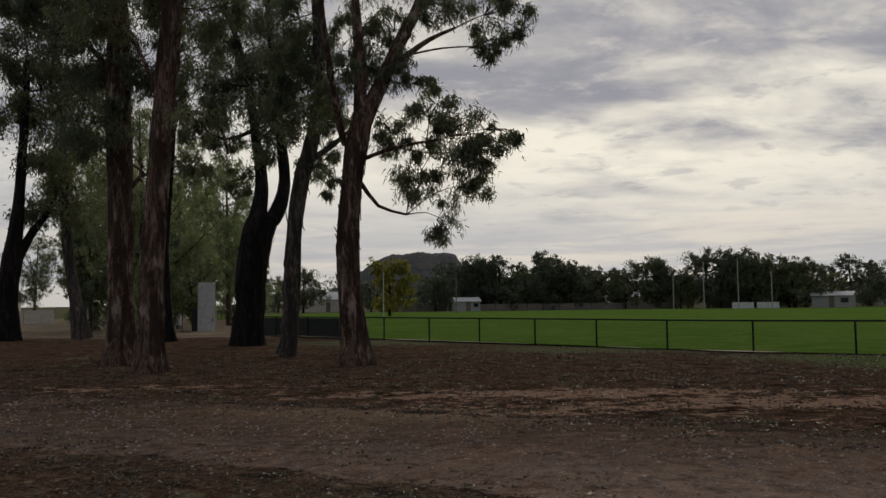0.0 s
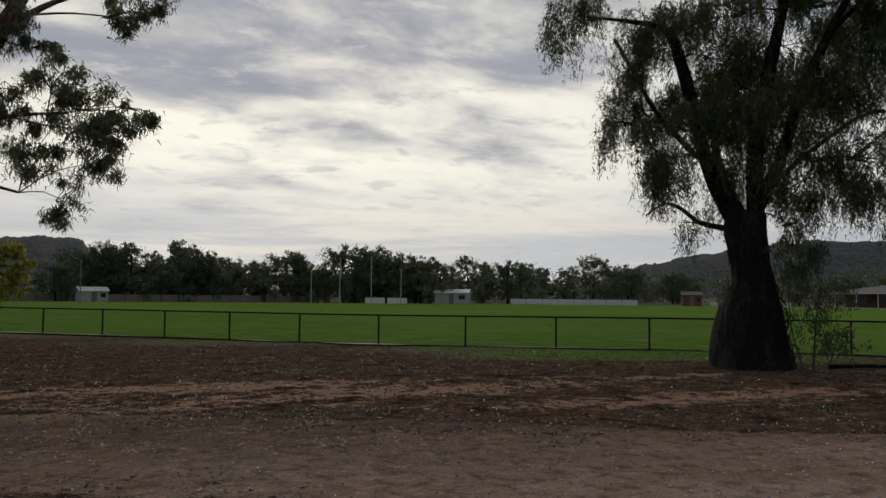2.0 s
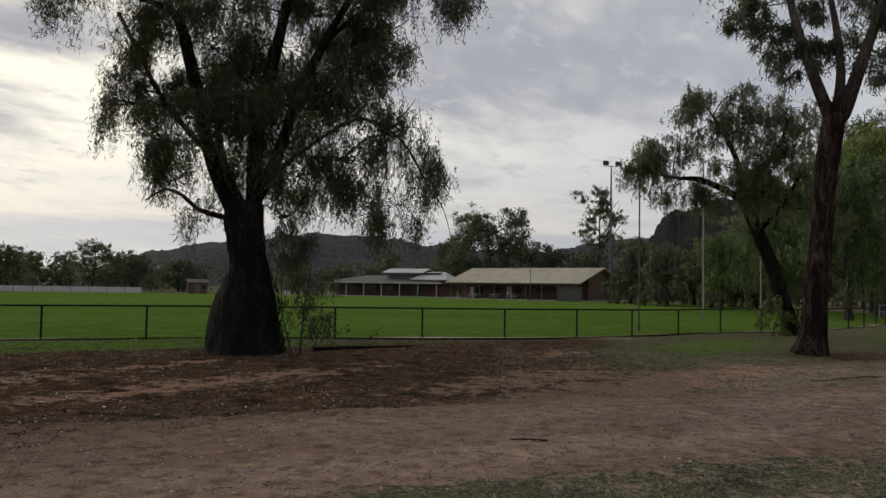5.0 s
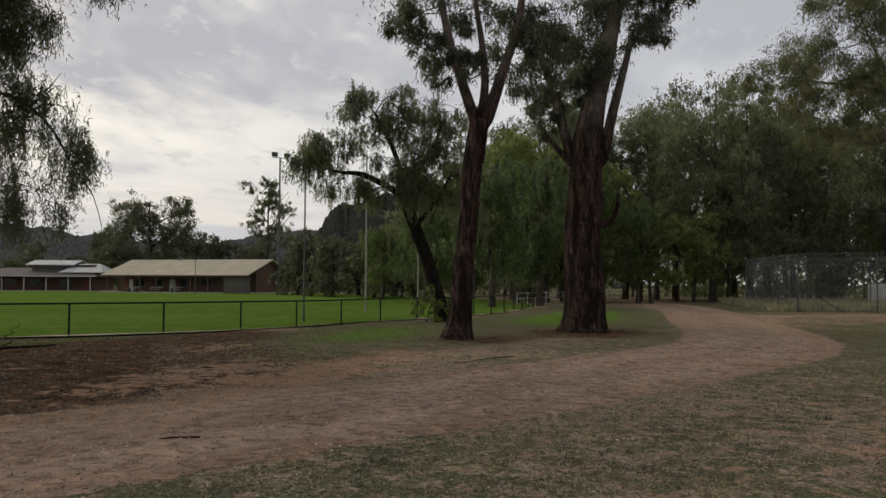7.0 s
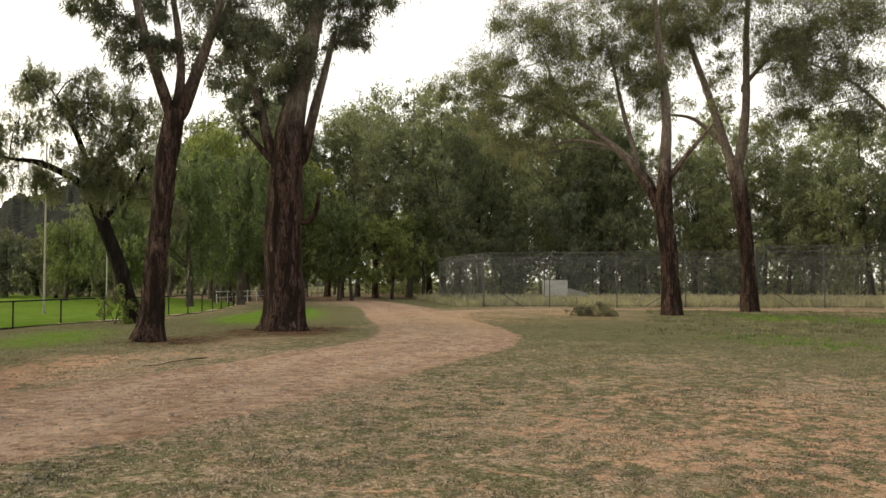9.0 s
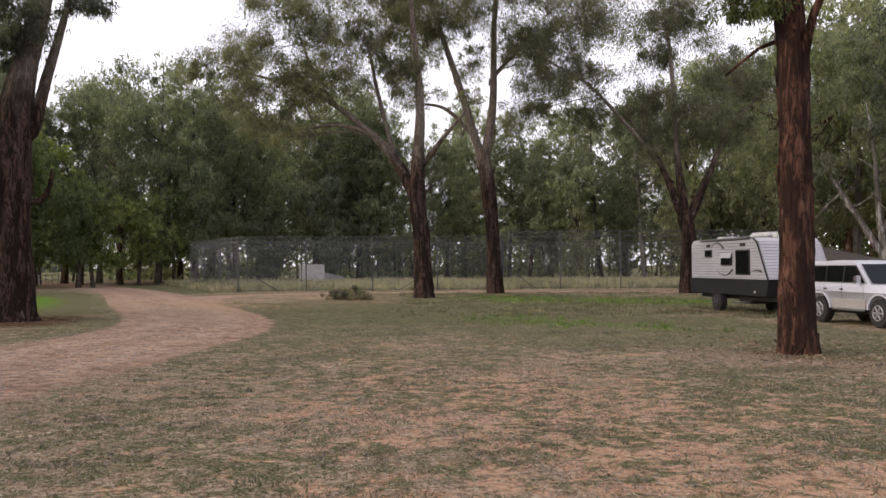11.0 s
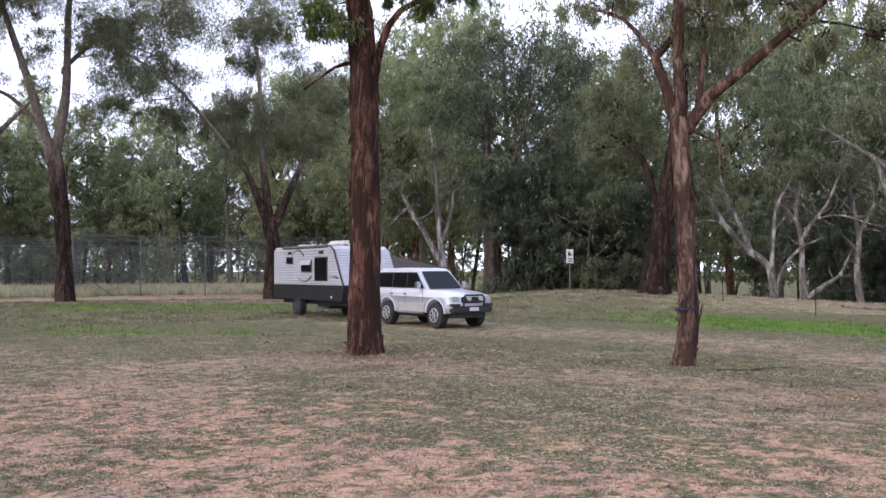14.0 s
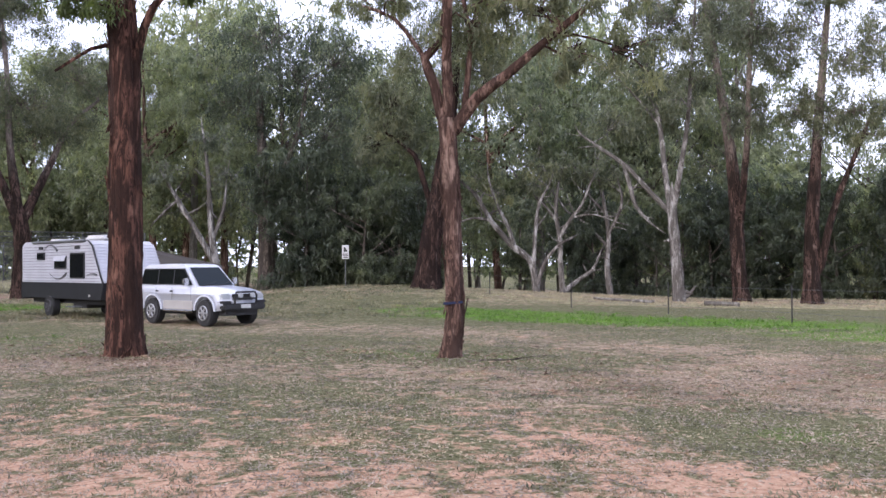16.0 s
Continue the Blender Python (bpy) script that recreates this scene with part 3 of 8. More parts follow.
def tree(name, stems, clumps, seed, bark_mat, leaf_mat, leaf=(0.2, 0.03), cover=1.25, hang=0.0, depth=1.0, fine=True, sides=32, top=1e9, fill=(0, 0, 0)):
    """A tree at the origin. stems: rows of u, z, r along the trunk and each limb; clumps: u, z, half width, half height of each
    bough's foliage. The third direction, v, is spread by chance. hang: how long the hanging strands are."""
    rng = np.random.default_rng(seed)
    V, F = [], []
    root = new(name)
    knots = []
    v_of = {}
    for i, st in enumerate(stems):
        rows, slope = [], (0 if i == 0 else rng.uniform(-0.7, 0.7) * depth)
        u0, z0 = st[0][0], st[0][1]
        v0 = 0.0
        if knots:
            kn = min(knots, key=lambda q: abs(q[0] - u0) + abs(q[2] - z0))
            v0 = kn[1]
        for u, z, r in st:
            s = math.hypot(u - u0, z - z0)
            rows.append((u, v0 + slope * s * 0.6, z, r))
        if knots:
            rows.insert(0, (kn[0], kn[1], kn[2] - 0.25 * min(1.0, st[0][2] * 4), min(st[0][2], kn[3] * 0.8)))
        big_one = st[0][2] > 0.15
        pts = spline(rows, 0.22 if big_one and fine else 0.5)
        tube(V, F, [tuple(q) for q in pts], sides if big_one else (8 if fine else 5), 0.16 if big_one else 0.05, seed * 3.1 + i)
        knots += [tuple(q) for q in pts]
    if fine and stems[0][0][2] > 0.2:
        BV, BF = [], []
        main = [q for q in spline([(u, 0, z, r) for u, z, r in stems[0]], 0.1)]
        for i in range(50):
            n0, n = rng.integers(0, max(1, len(main) - 14)), int(rng.integers(4, 9))
            g, half, out = rng.uniform(0, 2 * math.pi), rng.uniform(0.02, 0.055), rng.uniform(0.0, 0.09)
            peel = rng.choice((0, 1))
            k0 = len(BV)
            for j in range(n):
                u, v, z, r = main[min(len(main) - 1, n0 + j)]
                f = j / (n - 1)
                lift = r * 0.90 + 0.006 + out * ((1 - f) if peel else f) ** 3
                wd = half * (1 - 0.6 * abs(2 * f - 1) ** 2) / max(r, 0.1)
                gg = g + 0.25 * math.sin(j * 0.7 + i)
                for s, dr in ((-1, -0.012), (0, 0.012), (1, -0.012)):
                    BV.append((u + math.cos(gg + s * wd) * (lift + dr), v + math.sin(gg + s * wd) * (lift + dr), z))
            for j in range(n - 1):
                for s in (0, 1):
                    q = k0 + 3 * j + s
                    BF.append((q, q + 1, q + 4, q + 3))
        k0 = len(V)
        V += [Vector(q) for q in BV]
        F += [tuple(k0 + k for k in f) for f in BF]
    # fill: how many more boughs along the limbs, from which height, and their half width
    high = [q for q in knots if q[2] > fill[1] and q[3] < 0.3]
    clumps = list(clumps)
    for i in range(fill[0] if high else 0):
        q = high[int(rng.integers(0, len(high)))]
        w_ = fill[2] * rng.uniform(0.7, 1.25)
        clumps.append((q[0] + rng.normal() * fill[2] * 1.1, q[2] + rng.normal() * fill[2] * 0.6 + 0.3, w_, w_ * rng.uniform(0.5, 0.75)))
    P, A = [], []
    area = leaf[0] * leaf[1]
    for cu, cz, rx, rz in clumps:
        ok = [q for q in knots if q[2] < cz + 0.3 * rz] or knots
        k0 = min(ok, key=lambda q: math.hypot(q[0] - cu, (q[2] - cz) * 1.2) + 0.2 * abs(q[1]))
        off = math.hypot(k0[0] - cu, k0[2] - cz)
        cv = k0[1] + rng.uniform(-0.45, 0.45) * (off + rx) * depth
        c = np.array((cu, cv, cz))
        a = np.array(k0[:3])
        r0 = min(0.055, k0[3] * 0.6, 0.02 + 0.007 * off)
        mid = (a + c) / 2 + rng.normal(size=3) * 0.1 * off + np.array((0, 0, 0.08 * off))
        if off > 0.4:
            tube(V, F, [tuple(q) for q in spline([(*a, r0), (*mid, r0 * 0.75), (*c, r0 * 0.4)], 0.5 if fine else 1.5)], 5 if fine else 3)
        n_sub = int(max(8, 11 * (rx * rz) ** 0.5 * (1.5 if fine else 1)))
        d = rng.normal(size=(n_sub, 3))
        d /= np.linalg.norm(d, axis=1, keepdims=True)
        d *= rng.uniform(0.25, 1.0, (n_sub, 1)) ** 0.6
        sub = c + (d + rng.normal(size=(n_sub, 3)) * 0.16) * np.array((rx, max(rx * 0.8, 0.5) * depth, rz))
        for q in sub[: (n_sub if fine and cz - rz < top else 0)]:
            m = (c + q) / 2 + rng.normal(size=3) * 0.12 * rx
            m[2] += 0.12 * rx
            tube(V, F, [(*(0.75 * c + 0.25 * a), r0 * 0.5), (*m, 0.016 if fine else 0.03), (*q, 0.006)], 3)
        n = int(cover * (0.3 if cz - rz > top else 1.0) * math.pi * rx * rz / area)
        wt_ = rng.dirichlet(np.full(n_sub, 2.0))
        pick = rng.choice(n_sub, n, p=wt_)
        sr = (0.22 if fine else 0.19) * (rx * rz) ** 0.5
        own = rng.uniform(0.5, 1.45, n_sub)[pick, None]
        p = sub[pick] + rng.normal(size=(n, 3)) * np.array((sr, sr, sr * 0.75)) * 0.8 * own
        p[:, 2] -= np.abs(rng.normal(size=n)) * sr * 0.6
        ax = rng.normal(size=(n, 3)) * 0.5 + np.array((0, 0, -0.8))
        if hang:
            ns = max(20, n // 14)
            s_at = sub[rng.choice(n_sub, ns, p=wt_)] + rng.normal(size=(ns, 3)) * np.array((sr, sr, sr * 0.5))
            s_len = hang * rng.uniform(0.35, 1.0, ns)
            pk = rng.integers(0, ns, n)
            t = rng.uniform(0, 1, n)
            lean = rng.normal(size=(ns, 2)) * 0.12
            p = s_at[pk] + np.stack([lean[pk, 0] * t, lean[pk, 1] * t, -t * s_len[pk]], -1) + rng.normal(size=(n, 3)) * 0.035
            ax = rng.normal(size=(n, 3)) * 0.45 + np.array((0, 0, -0.8))
        P.append(p)
        A.append(ax)
    arrays("trunk", V, F, bark_mat, root, True)
    leaf_mesh("crown", np.vstack(P), np.vstack(A), leaf[0], leaf[1], leaf_mat, root, rng)
    return root


def wild(seed, h, r, spread, low, n_limb, n_clump, dome=False, gum=False):
    """Stems and clumps of a tree of height h, by chance: limbs that leave the trunk and boughs round their ends."""
    rng = np.random.default_rng(seed)
    lean = rng.uniform(-0.08, 0.08) * h
    trunk = [(0, -0.1, r * 1.4), (lean * 0.1, 0.06 * h, r), (lean * 0.4, 0.3 * h, r * 0.8), (lean * 0.8, 0.6 * h, r * 0.5), (lean, 0.92 * h, r * 0.15)]
    stems, clumps = [trunk], []
    for i in range(n_limb):
        f = rng.uniform(low * 0.7, 0.7)
        z0, s = f * h, rng.choice((-1, 1))
        out = spread * rng.uniform(0.5, 1.0) * s
        z1 = min(0.98 * h, z0 + rng.uniform(0.12, 0.3) * h)
        stems.append([(lean * f, z0, r * 0.4), (lean * f + out * 0.5, (z0 * 0.55 + z1 * 0.45), r * 0.25), (lean * f + out, z1, r * 0.08)])
    for i in range(n_clump):
        f = rng.uniform(low, 1.0)
        wide = spread * (1.0 - 0.5 * abs(f - 0.6) / 0.4)
        if dome:
            f = 0.94 * f
            wide = spread * math.sqrt(max(0.02, 1 - ((f - 0.45) / 0.55) ** 2))
        if gum:
            f = low + (0.93 - low) * (i + rng.uniform(0, 1)) / n_clump
            wide = spread * math.sqrt(max(0.05, 1 - ((f - 0.62) / 0.42) ** 2))
        clumps.append((lean * f + rng.uniform(-1, 1) * wide, f * h, spread * rng.uniform(0.25, 0.42), spread * rng.uniform(0.2, 0.32)))
    return stems, clumps


# ---- ground ----
TRACK = spline([(-60, 33), (-30, 23), (-14, 16.5), (-8, 14.4), (-1.5, 11.9), (4, 8.8), (8.3, 6.1), (14, 2.3), (19.7, -0.9), (25.6, -3.8), (33, -4.8), (45, -5.0), (60, -5.4), (78, -4.2), (110, 1), (150, 14)], 0.6)
SPUR = spline([(40, -5.5), (52, -9.5), (54, -18), (51, -27), (45, -36), (38, -45), (36, -60)], 0.6)
FENCE = spline([(-34, 118), (-23, 92), (-14.5, 66), (-11.2, 51.5), (-9.2, 47.2), (2.7, 35.4), (8.9, 28.9), (13.8, 25.4), (18.6, 22.3), (22.3, 19.2), (26.2, 15.6), (29.0, 13.6), (33.0, 12.1), (37.2, 10.8), (46.5, 7.6), (57, 6.3), (68, 6.2), (85, 9)], 0.5)
# x, y, half sizes along x and y, strength
GREEN = [(31, 8.5, 8, 3, 0.7), (25, 7.5, 6, 2.4, 0.3), (19, 9.6, 5, 1.6, 0.25), (42, 4, 8, 2.6, 0.55), (56, 2, 10, 2.4, 0.5), (11, 25.5, 5, 2.4, 0.6), (15.5, 22.3, 4, 2.2, 0.6), (5, 30.5, 6, 2.8, 0.6), (19.5, 19.2, 4, 2.0, 0.55), (-4, 38, 8, 4, 0.5), (0.1, -9.8, 1.4, 1.2, 0.6), (6.3, -15.8, 3.2, 1.6, 0.5), (4, -31, 14, 8, 0.28), (-8, -26, 8, 10, 0.28), (26, -5, 12, 5, 0.2), (34, -13, 10, 7, 0.18), (25, -36, 8, 5, 0.15), (19, -43, 5, 4, 0.15), (39, -23, 9, 4, 0.9), (33, -28, 5, 3, 0.8), (12, -30.5, 4.5, 2.6, 0.8), (5, -27, 8, 2.6, 0.75), (-3, -22.5, 6, 2.2, 0.65), (17, -34, 3, 2, 0.3), (14, -16, 7, 3, 0.45), (24, -14, 8, 4, 0.5), (48, 1, 16, 3.2, 0.7),
         (24, 16, 10, 2.0, 0.6), (14, 21, 8, 2.6, 0.5), (75, -9, 14, 3, 0.6), (6, -10, 4, 2.5, 0.25), (3, 3, 6, 3, 0.3), (-2, 6, 5, 3, 0.3)]
BARE = [(5, -6.5, 8, 4, 0.16), (2, -7, 5, 2.4, 0.2), (10, -5, 8, 4, 0.08), (-3, -8, 5, 3, 0.12), (2, 16.6, 5, 0.8, 1.0), (6.5, 14.8, 4, 0.9, 0.9), (11, 12.2, 5, 0.9, 0.9), (15.5, 8.2, 4, 0.9, 0.8), (20, 5.5, 5, 0.9, 0.7), (-7, 18.6, 5, 0.7, 0.6), (22, 10.5, 3, 0.8, 0.7), (12.5, 15.5, 3, 0.5, 0.6), (24, -13, 1.8, 1.1, 1.5), (16, 6.5, 5, 1.2, 0.6), (8, -6, 4, 2.4, 0.18), (5, -8, 3, 1.5, 0.25), (40, -2.6, 5, 1.2, 0.3), (38, -7, 7, 2.5, 0.7), (42, -14, 6, 1.4, 0.5), (50, 5.4, 3, 0.7, 1), (0, 14, 4, 1.2, 0.5)]
# leaf litter; wide rows to the north also stand in for dim light
LITTER_AND_SHADE = [(35, 0.5, 6, 2.6, 0.45), (29, 3.5, 6, 3, 0.2), (-16, 38, 20, 9, 0.8), (-30, 30, 16, 8, 0.6), (0, 15, 34, 5, 0.25), (-6, 13, 16, 6, 0.5), (8, 11, 9, 5, 0.4), (14, 14, 10, 5, 0.5), (24, 12, 6, 4, 0.25), (0, 24, 34, 8, 0.9), (-10, 19, 14, 5, 0.5), (4, 12, 14, 3.5, 0.35), (18, 12, 9, 5, 0.3), (12.6, -13.6, 3.0, 2.4, 0.4), (27.2, 4.8, 2.0, 1.6, 0.6), (32.0, 1.0, 2.6, 1.8, 1.0), (16, 16.6, 8, 4, 0.5), (-6, 24, 12, 6, 0.8), (6, 17.5, 9, 3.2, 0.7), (20, 9, 6, 3, 0.25), (5, -12, 6, 3, 0.15), (-1, -16, 6, 5, 0.2)]


def blobs(x, y, rows):
    return sum(k * math.exp(-((x - a) / p) ** 2 - ((y - b_) / q) ** 2) for a, b_, p, q, k in rows)


def ground_z(x, y):
    """Nearly level: small bumps near by, and the river bank that rises behind the far fence before the ground falls away."""
    d = math.hypot(x, y)
    z = 0.035 * noise.noise((x * 0.25, y * 0.25, 3)) * smooth(d, 1, 5) * (1 - smooth(d, 40, 60))
    az = math.degrees(math.atan2(x, y)) % 360
    bank = smooth(az, 138, 152) * (1 - smooth(az, 215, 240))
    z += bank * ((0.6 - 0.42 * smooth(az, 152, 166) - 0.42 * smooth(az, 160, 176)) * smooth(d, 33, 46) - 2.2 * smooth(d, 52, 75))
    return z


rings, seg = [0.0] + [1.2 * 1.02 ** i for i in range(203)], 320
while rings[-1] < 4500:
    rings.append(rings[-1] * 1.12)
V, F, att = [], [], {"green": [], "bare": [], "litter": []}
for r in rings:
    for k in range(seg):
        g = 2 * math.pi * k / seg
        x, y = r * math.sin(g), r * math.cos(g)
        V.append((x, y, ground_z(x, y)))
        if r < 130:
            att["green"].append(blobs(x, y, GREEN)), att["bare"].append(blobs(x, y, BARE)), att["litter"].append(blobs(x, y, LITTER_AND_SHADE))
        else:
            att["green"].append(0.5), att["bare"].append(0.0), att["litter"].append(0.0)
for i in range(len(rings) - 1):
    for k in range(seg):
        k2 = (k + 1) % seg
        F.append((i * seg + k, i * seg + k2, (i + 1) * seg + k2, (i + 1) * seg + k)[::-1])
ground = arrays("ground", V, F, M_GROUND, None, True)
for key, vals in att.items():
    ground.data.attributes.new(key, "FLOAT", "POINT").data.foreach_set("value", vals)
tagged(ground, "dry park ground with patchy grass and leaf litter", "ground", kind="structure")


def ribbon(name, line, half, lift, label):
    n, V, F = 16, [], []
    at_ = {"edge": [], "wheel": [], "green": [], "bare": [], "litter": []}
    t = np.gradient(line, axis=0)
    t /= np.linalg.norm(t, axis=1, keepdims=True)
    for i, (p, d) in enumerate(zip(line, t)):
        for k in range(n + 1):
            s = (2 * k / n - 1)
            x, y = p[0] + d[1] * s * half * 1.5, p[1] - d[0] * s * half * 1.5
            e = 1 - abs(s) * 1.5
            V.append((x, y, ground_z(x, y) + lift - 0.06 * max(0, -e)))
            at_["edge"].append(0.5 + e)
            at_["wheel"].append(max(0, 1 - abs(abs(s) - 0.33) * 6))
            at_["green"].append(blobs(x, y, GREEN)), at_["bare"].append(blobs(x, y, BARE)), at_["litter"].append(blobs(x, y, LITTER_AND_SHADE))
    for i in range(len(line) - 1):
        for k in range(n):
            F.append((i * (n + 1) + k, i * (n + 1) + k + 1, (i + 1) * (n + 1) + k + 1, (i + 1) * (n + 1) + k))
    ob = arrays(name, V, F, M_TRACK, None, True)
    for key, vals in at_.items():
        ob.data.attributes.new(key, "FLOAT", "POINT").data.foreach_set("value", vals)
    return tagged(ob, label, "track", kind="structure")


ribbon("road", TRACK, 2.3, 0.02, "curving unsealed gravel track of reddish brown stones")
ribbon("road", SPUR, 1.3, 0.016, "narrow dirt track beside the wire compound")

rim = [tuple(p) for p in even(FENCE, 2.0)] + [(105, 18), (135, 48), (142, 85), (126, 125), (88, 150), (40, 160), (-10, 155), (-36, 140)]
bm = bmesh.new()
bmesh.ops.triangulate(bm, faces=[bm.faces.new([bm.verts.new((x, y, 0.05)) for x, y in rim])])
field = part("playing_field", bm, M_FIELD, None)
tagged(field, "bright green watered grass of a sports oval", "field", kind="structure")

# ---- the single trees ----
def plant(ob, az, d, label, group=""):
    p = at(az, d)
    ob.matrix_world = pose(p.x, p.y, ground_z(p.x, p.y), 0, 0, -az)
    return tagged(ob, label, "tree", group)


limbs, boughs = [], []
limbs.append([(0.00, 0.00, 0.495), (0.00, 1.60, 0.352), (0.11, 4.16, 0.336), (0.32, 7.35, 0.336), (0.56, 10.55, 0.288), (0.66, 13.10, 0.176)])
limbs.append([(0.32, 6.63, 0.096), (1.12, 6.90, 0.072), (1.71, 6.55, 0.040), (1.92, 5.75, 0.024)])
limbs.append([(0.11, 7.35, 0.064), (-0.40, 8.63, 0.048), (-1.04, 9.27, 0.032)])
boughs += [(1.1, 6.5, 0.7, 0.6), (1.1, 5.4, 0.6, 0.5), (-0.2, 10.2, 1.4, 1.0), (1.4, 9.6, 0.8, 1.0), (0.6, 12.5, 2.2, 1.3), (-1.4, 9.6, 1.0, 0.8)]
plant(tree("gum_tree", limbs, boughs, 11, M_BARK, M_LEAF, (0.2, 0.019), 3.9, 0, top=10.6), -18.75, 23.9, "tall gum tree with straight brown stringy trunk beside the track")

limbs, boughs = [], []
limbs.append([(0.00, 0.00, 0.651), (-0.02, 1.58, 0.446), (-0.07, 4.55, 0.428), (-0.17, 8.27, 0.390), (-0.26, 11.99, 0.335), (-0.35, 14.96, 0.186)])
limbs.append([(-0.07, 4.93, 0.093), (0.48, 5.67, 0.065), (0.95, 5.86, 0.037)])
limbs.append([(-0.17, 8.64, 0.112), (-1.19, 9.95, 0.074), (-2.31, 10.32, 0.037)])
boughs += [(-0.8, 9.4, 1.5, 1.3), (-2.1, 10.9, 1.5, 1.1), (-1.0, 7.2, 1.1, 0.9), (-0.4, 13.5, 2.8, 1.5), (0.5, 9.2, 0.9, 1.1), (-2.9, 11.6, 1.1, 0.9)]
plant(tree("gum_tree", limbs, boughs, 12, M_BARK, M_LEAF, (0.2, 0.02), 3.9, 0, top=12.1), -20.49, 27.8, "thick trunked gum tree with shredded brown bark")

limbs, boughs = [], []
limbs.append([(-0.05, 0.00, 0.830), (0.00, 1.31, 0.729), (0.13, 3.32, 0.729), (0.38, 4.83, 0.779), (0.75, 5.71, 0.691)])
limbs.append([(0.38, 5.33, 0.453), (0.55, 7.09, 0.302), (0.30, 9.10, 0.251), (0.00, 11.62, 0.201), (-0.50, 13.88, 0.151), (-1.01, 15.39, 0.126), (-1.51, 18.40, 0.075)])
limbs.append([(1.01, 5.46, 0.427), (1.51, 7.09, 0.302), (1.26, 10.36, 0.251), (1.01, 13.38, 0.201), (0.75, 17.90, 0.126)])
limbs.append([(0.25, 9.60, 0.101), (-0.75, 9.23, 0.075), (-1.51, 9.35, 0.050), (-2.26, 9.98, 0.038)])
boughs += [(-0.3, 11.6, 1.5, 1.8), (1.0, 13.9, 1.8, 1.5), (-1.0, 9.1, 0.9, 1.0), (1.5, 10.4, 1.3, 1.5), (0.0, 16.9, 3.0, 1.8), (-1.0, 13.9, 1.0, 1.3), (-1.4, 11.6, 0.9, 1.4), (0.8, 11.6, 1.3, 1.4)]
boughs += [(1.6, 12.9, 1.1, 1.3), (-0.5, 7.3, 0.8, 0.8), (-1.6, 10.4, 0.8, 1.0), (1.0, 8.8, 1.0, 1.0)]
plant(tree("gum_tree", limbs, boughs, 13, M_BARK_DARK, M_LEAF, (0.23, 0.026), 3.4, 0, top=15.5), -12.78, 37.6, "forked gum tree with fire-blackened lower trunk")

limbs, boughs = [], []
limbs.append([(-0.10, 0.00, 0.448), (0.04, 0.62, 0.331), (0.12, 2.57, 0.311), (0.19, 4.13, 0.311), (0.43, 5.88, 0.311), (0.74, 7.04, 0.272), (1.07, 8.80, 0.233), (0.97, 11.13, 0.175), (0.78, 14.24, 0.097)])
limbs.append([(0.58, 6.46, 0.136), (1.56, 7.24, 0.097), (2.14, 7.82, 0.058)])
boughs += [(0.6, 8.4, 1.1, 1.2), (1.0, 10.4, 1.1, 1.2), (0.2, 11.7, 1.2, 1.0), (1.2, 7.2, 0.6, 0.6), (0.8, 13.9, 2.1, 1.4), (0.4, 9.8, 1.0, 1.0), (1.5, 8.6, 0.7, 0.8), (0.7, 6.3, 0.5, 0.5)]
boughs += [(-0.2, 9.0, 0.8, 1.0)]
plant(tree("gum_tree", limbs, boughs, 14, M_BARK_GREY, M_LEAF, (0.2, 0.02), 3.4, 0, top=12.4), -10.22, 29.1, "slender leaning gum tree with brown bark")

limbs, boughs = [], []
limbs.append([(-0.03, 0.00, 0.669), (-0.07, 0.75, 0.468), (-0.20, 2.09, 0.384), (-0.25, 3.59, 0.368), (-0.17, 4.93, 0.351), (0.00, 6.27, 0.384), (0.22, 7.27, 0.368)])
limbs.append([(0.13, 7.19, 0.234), (0.13, 8.78, 0.201), (0.00, 10.78, 0.150), (-0.20, 13.29, 0.084)])
limbs.append([(0.30, 7.27, 0.284), (0.97, 8.78, 0.251), (1.55, 10.11, 0.217), (1.94, 10.95, 0.184), (2.64, 13.29, 0.100)])
limbs.append([(0.97, 8.69, 0.117), (1.55, 9.19, 0.100), (2.22, 9.65, 0.075), (2.98, 9.98, 0.042)])
limbs.append([(-0.33, 6.44, 0.117), (-0.70, 8.27, 0.092), (-0.90, 9.78, 0.075), (-1.04, 11.79, 0.050)])
limbs.append([(0.13, 5.27, 0.075), (0.64, 4.60, 0.050), (1.47, 4.35, 0.033)])
limbs.append([(0.13, 5.93, 0.067), (1.14, 6.27, 0.050), (2.47, 6.44, 0.033)])
boughs += [(2.8, 6.5, 1.3, 0.8), (1.8, 5.6, 0.9, 0.8), (4.2, 7.0, 0.8, 0.5), (2.7, 4.2, 0.5, 0.6), (3.4, 5.3, 0.7, 0.6), (1.0, 7.1, 0.7, 0.7), (4.1, 10.4, 1.1, 0.8), (2.6, 10.5, 0.9, 0.6)]
boughs += [(3.9, 9.2, 0.6, 0.5), (2.0, 8.3, 0.6, 0.4), (-0.2, 9.8, 0.8, 0.8), (1.1, 10.1, 0.8, 0.7), (0.3, 12.6, 2.5, 1.3), (3.1, 12.6, 1.7, 1.2), (-0.7, 5.3, 0.4, 0.6), (-0.9, 7.4, 0.6, 0.7)]
boughs += [(0.6, 8.9, 0.7, 0.7), (1.4, 8.8, 0.6, 0.6), (-0.4, 8.6, 0.6, 0.7), (2.1, 7.2, 0.8, 0.5), (3.6, 6.1, 0.7, 0.6)]
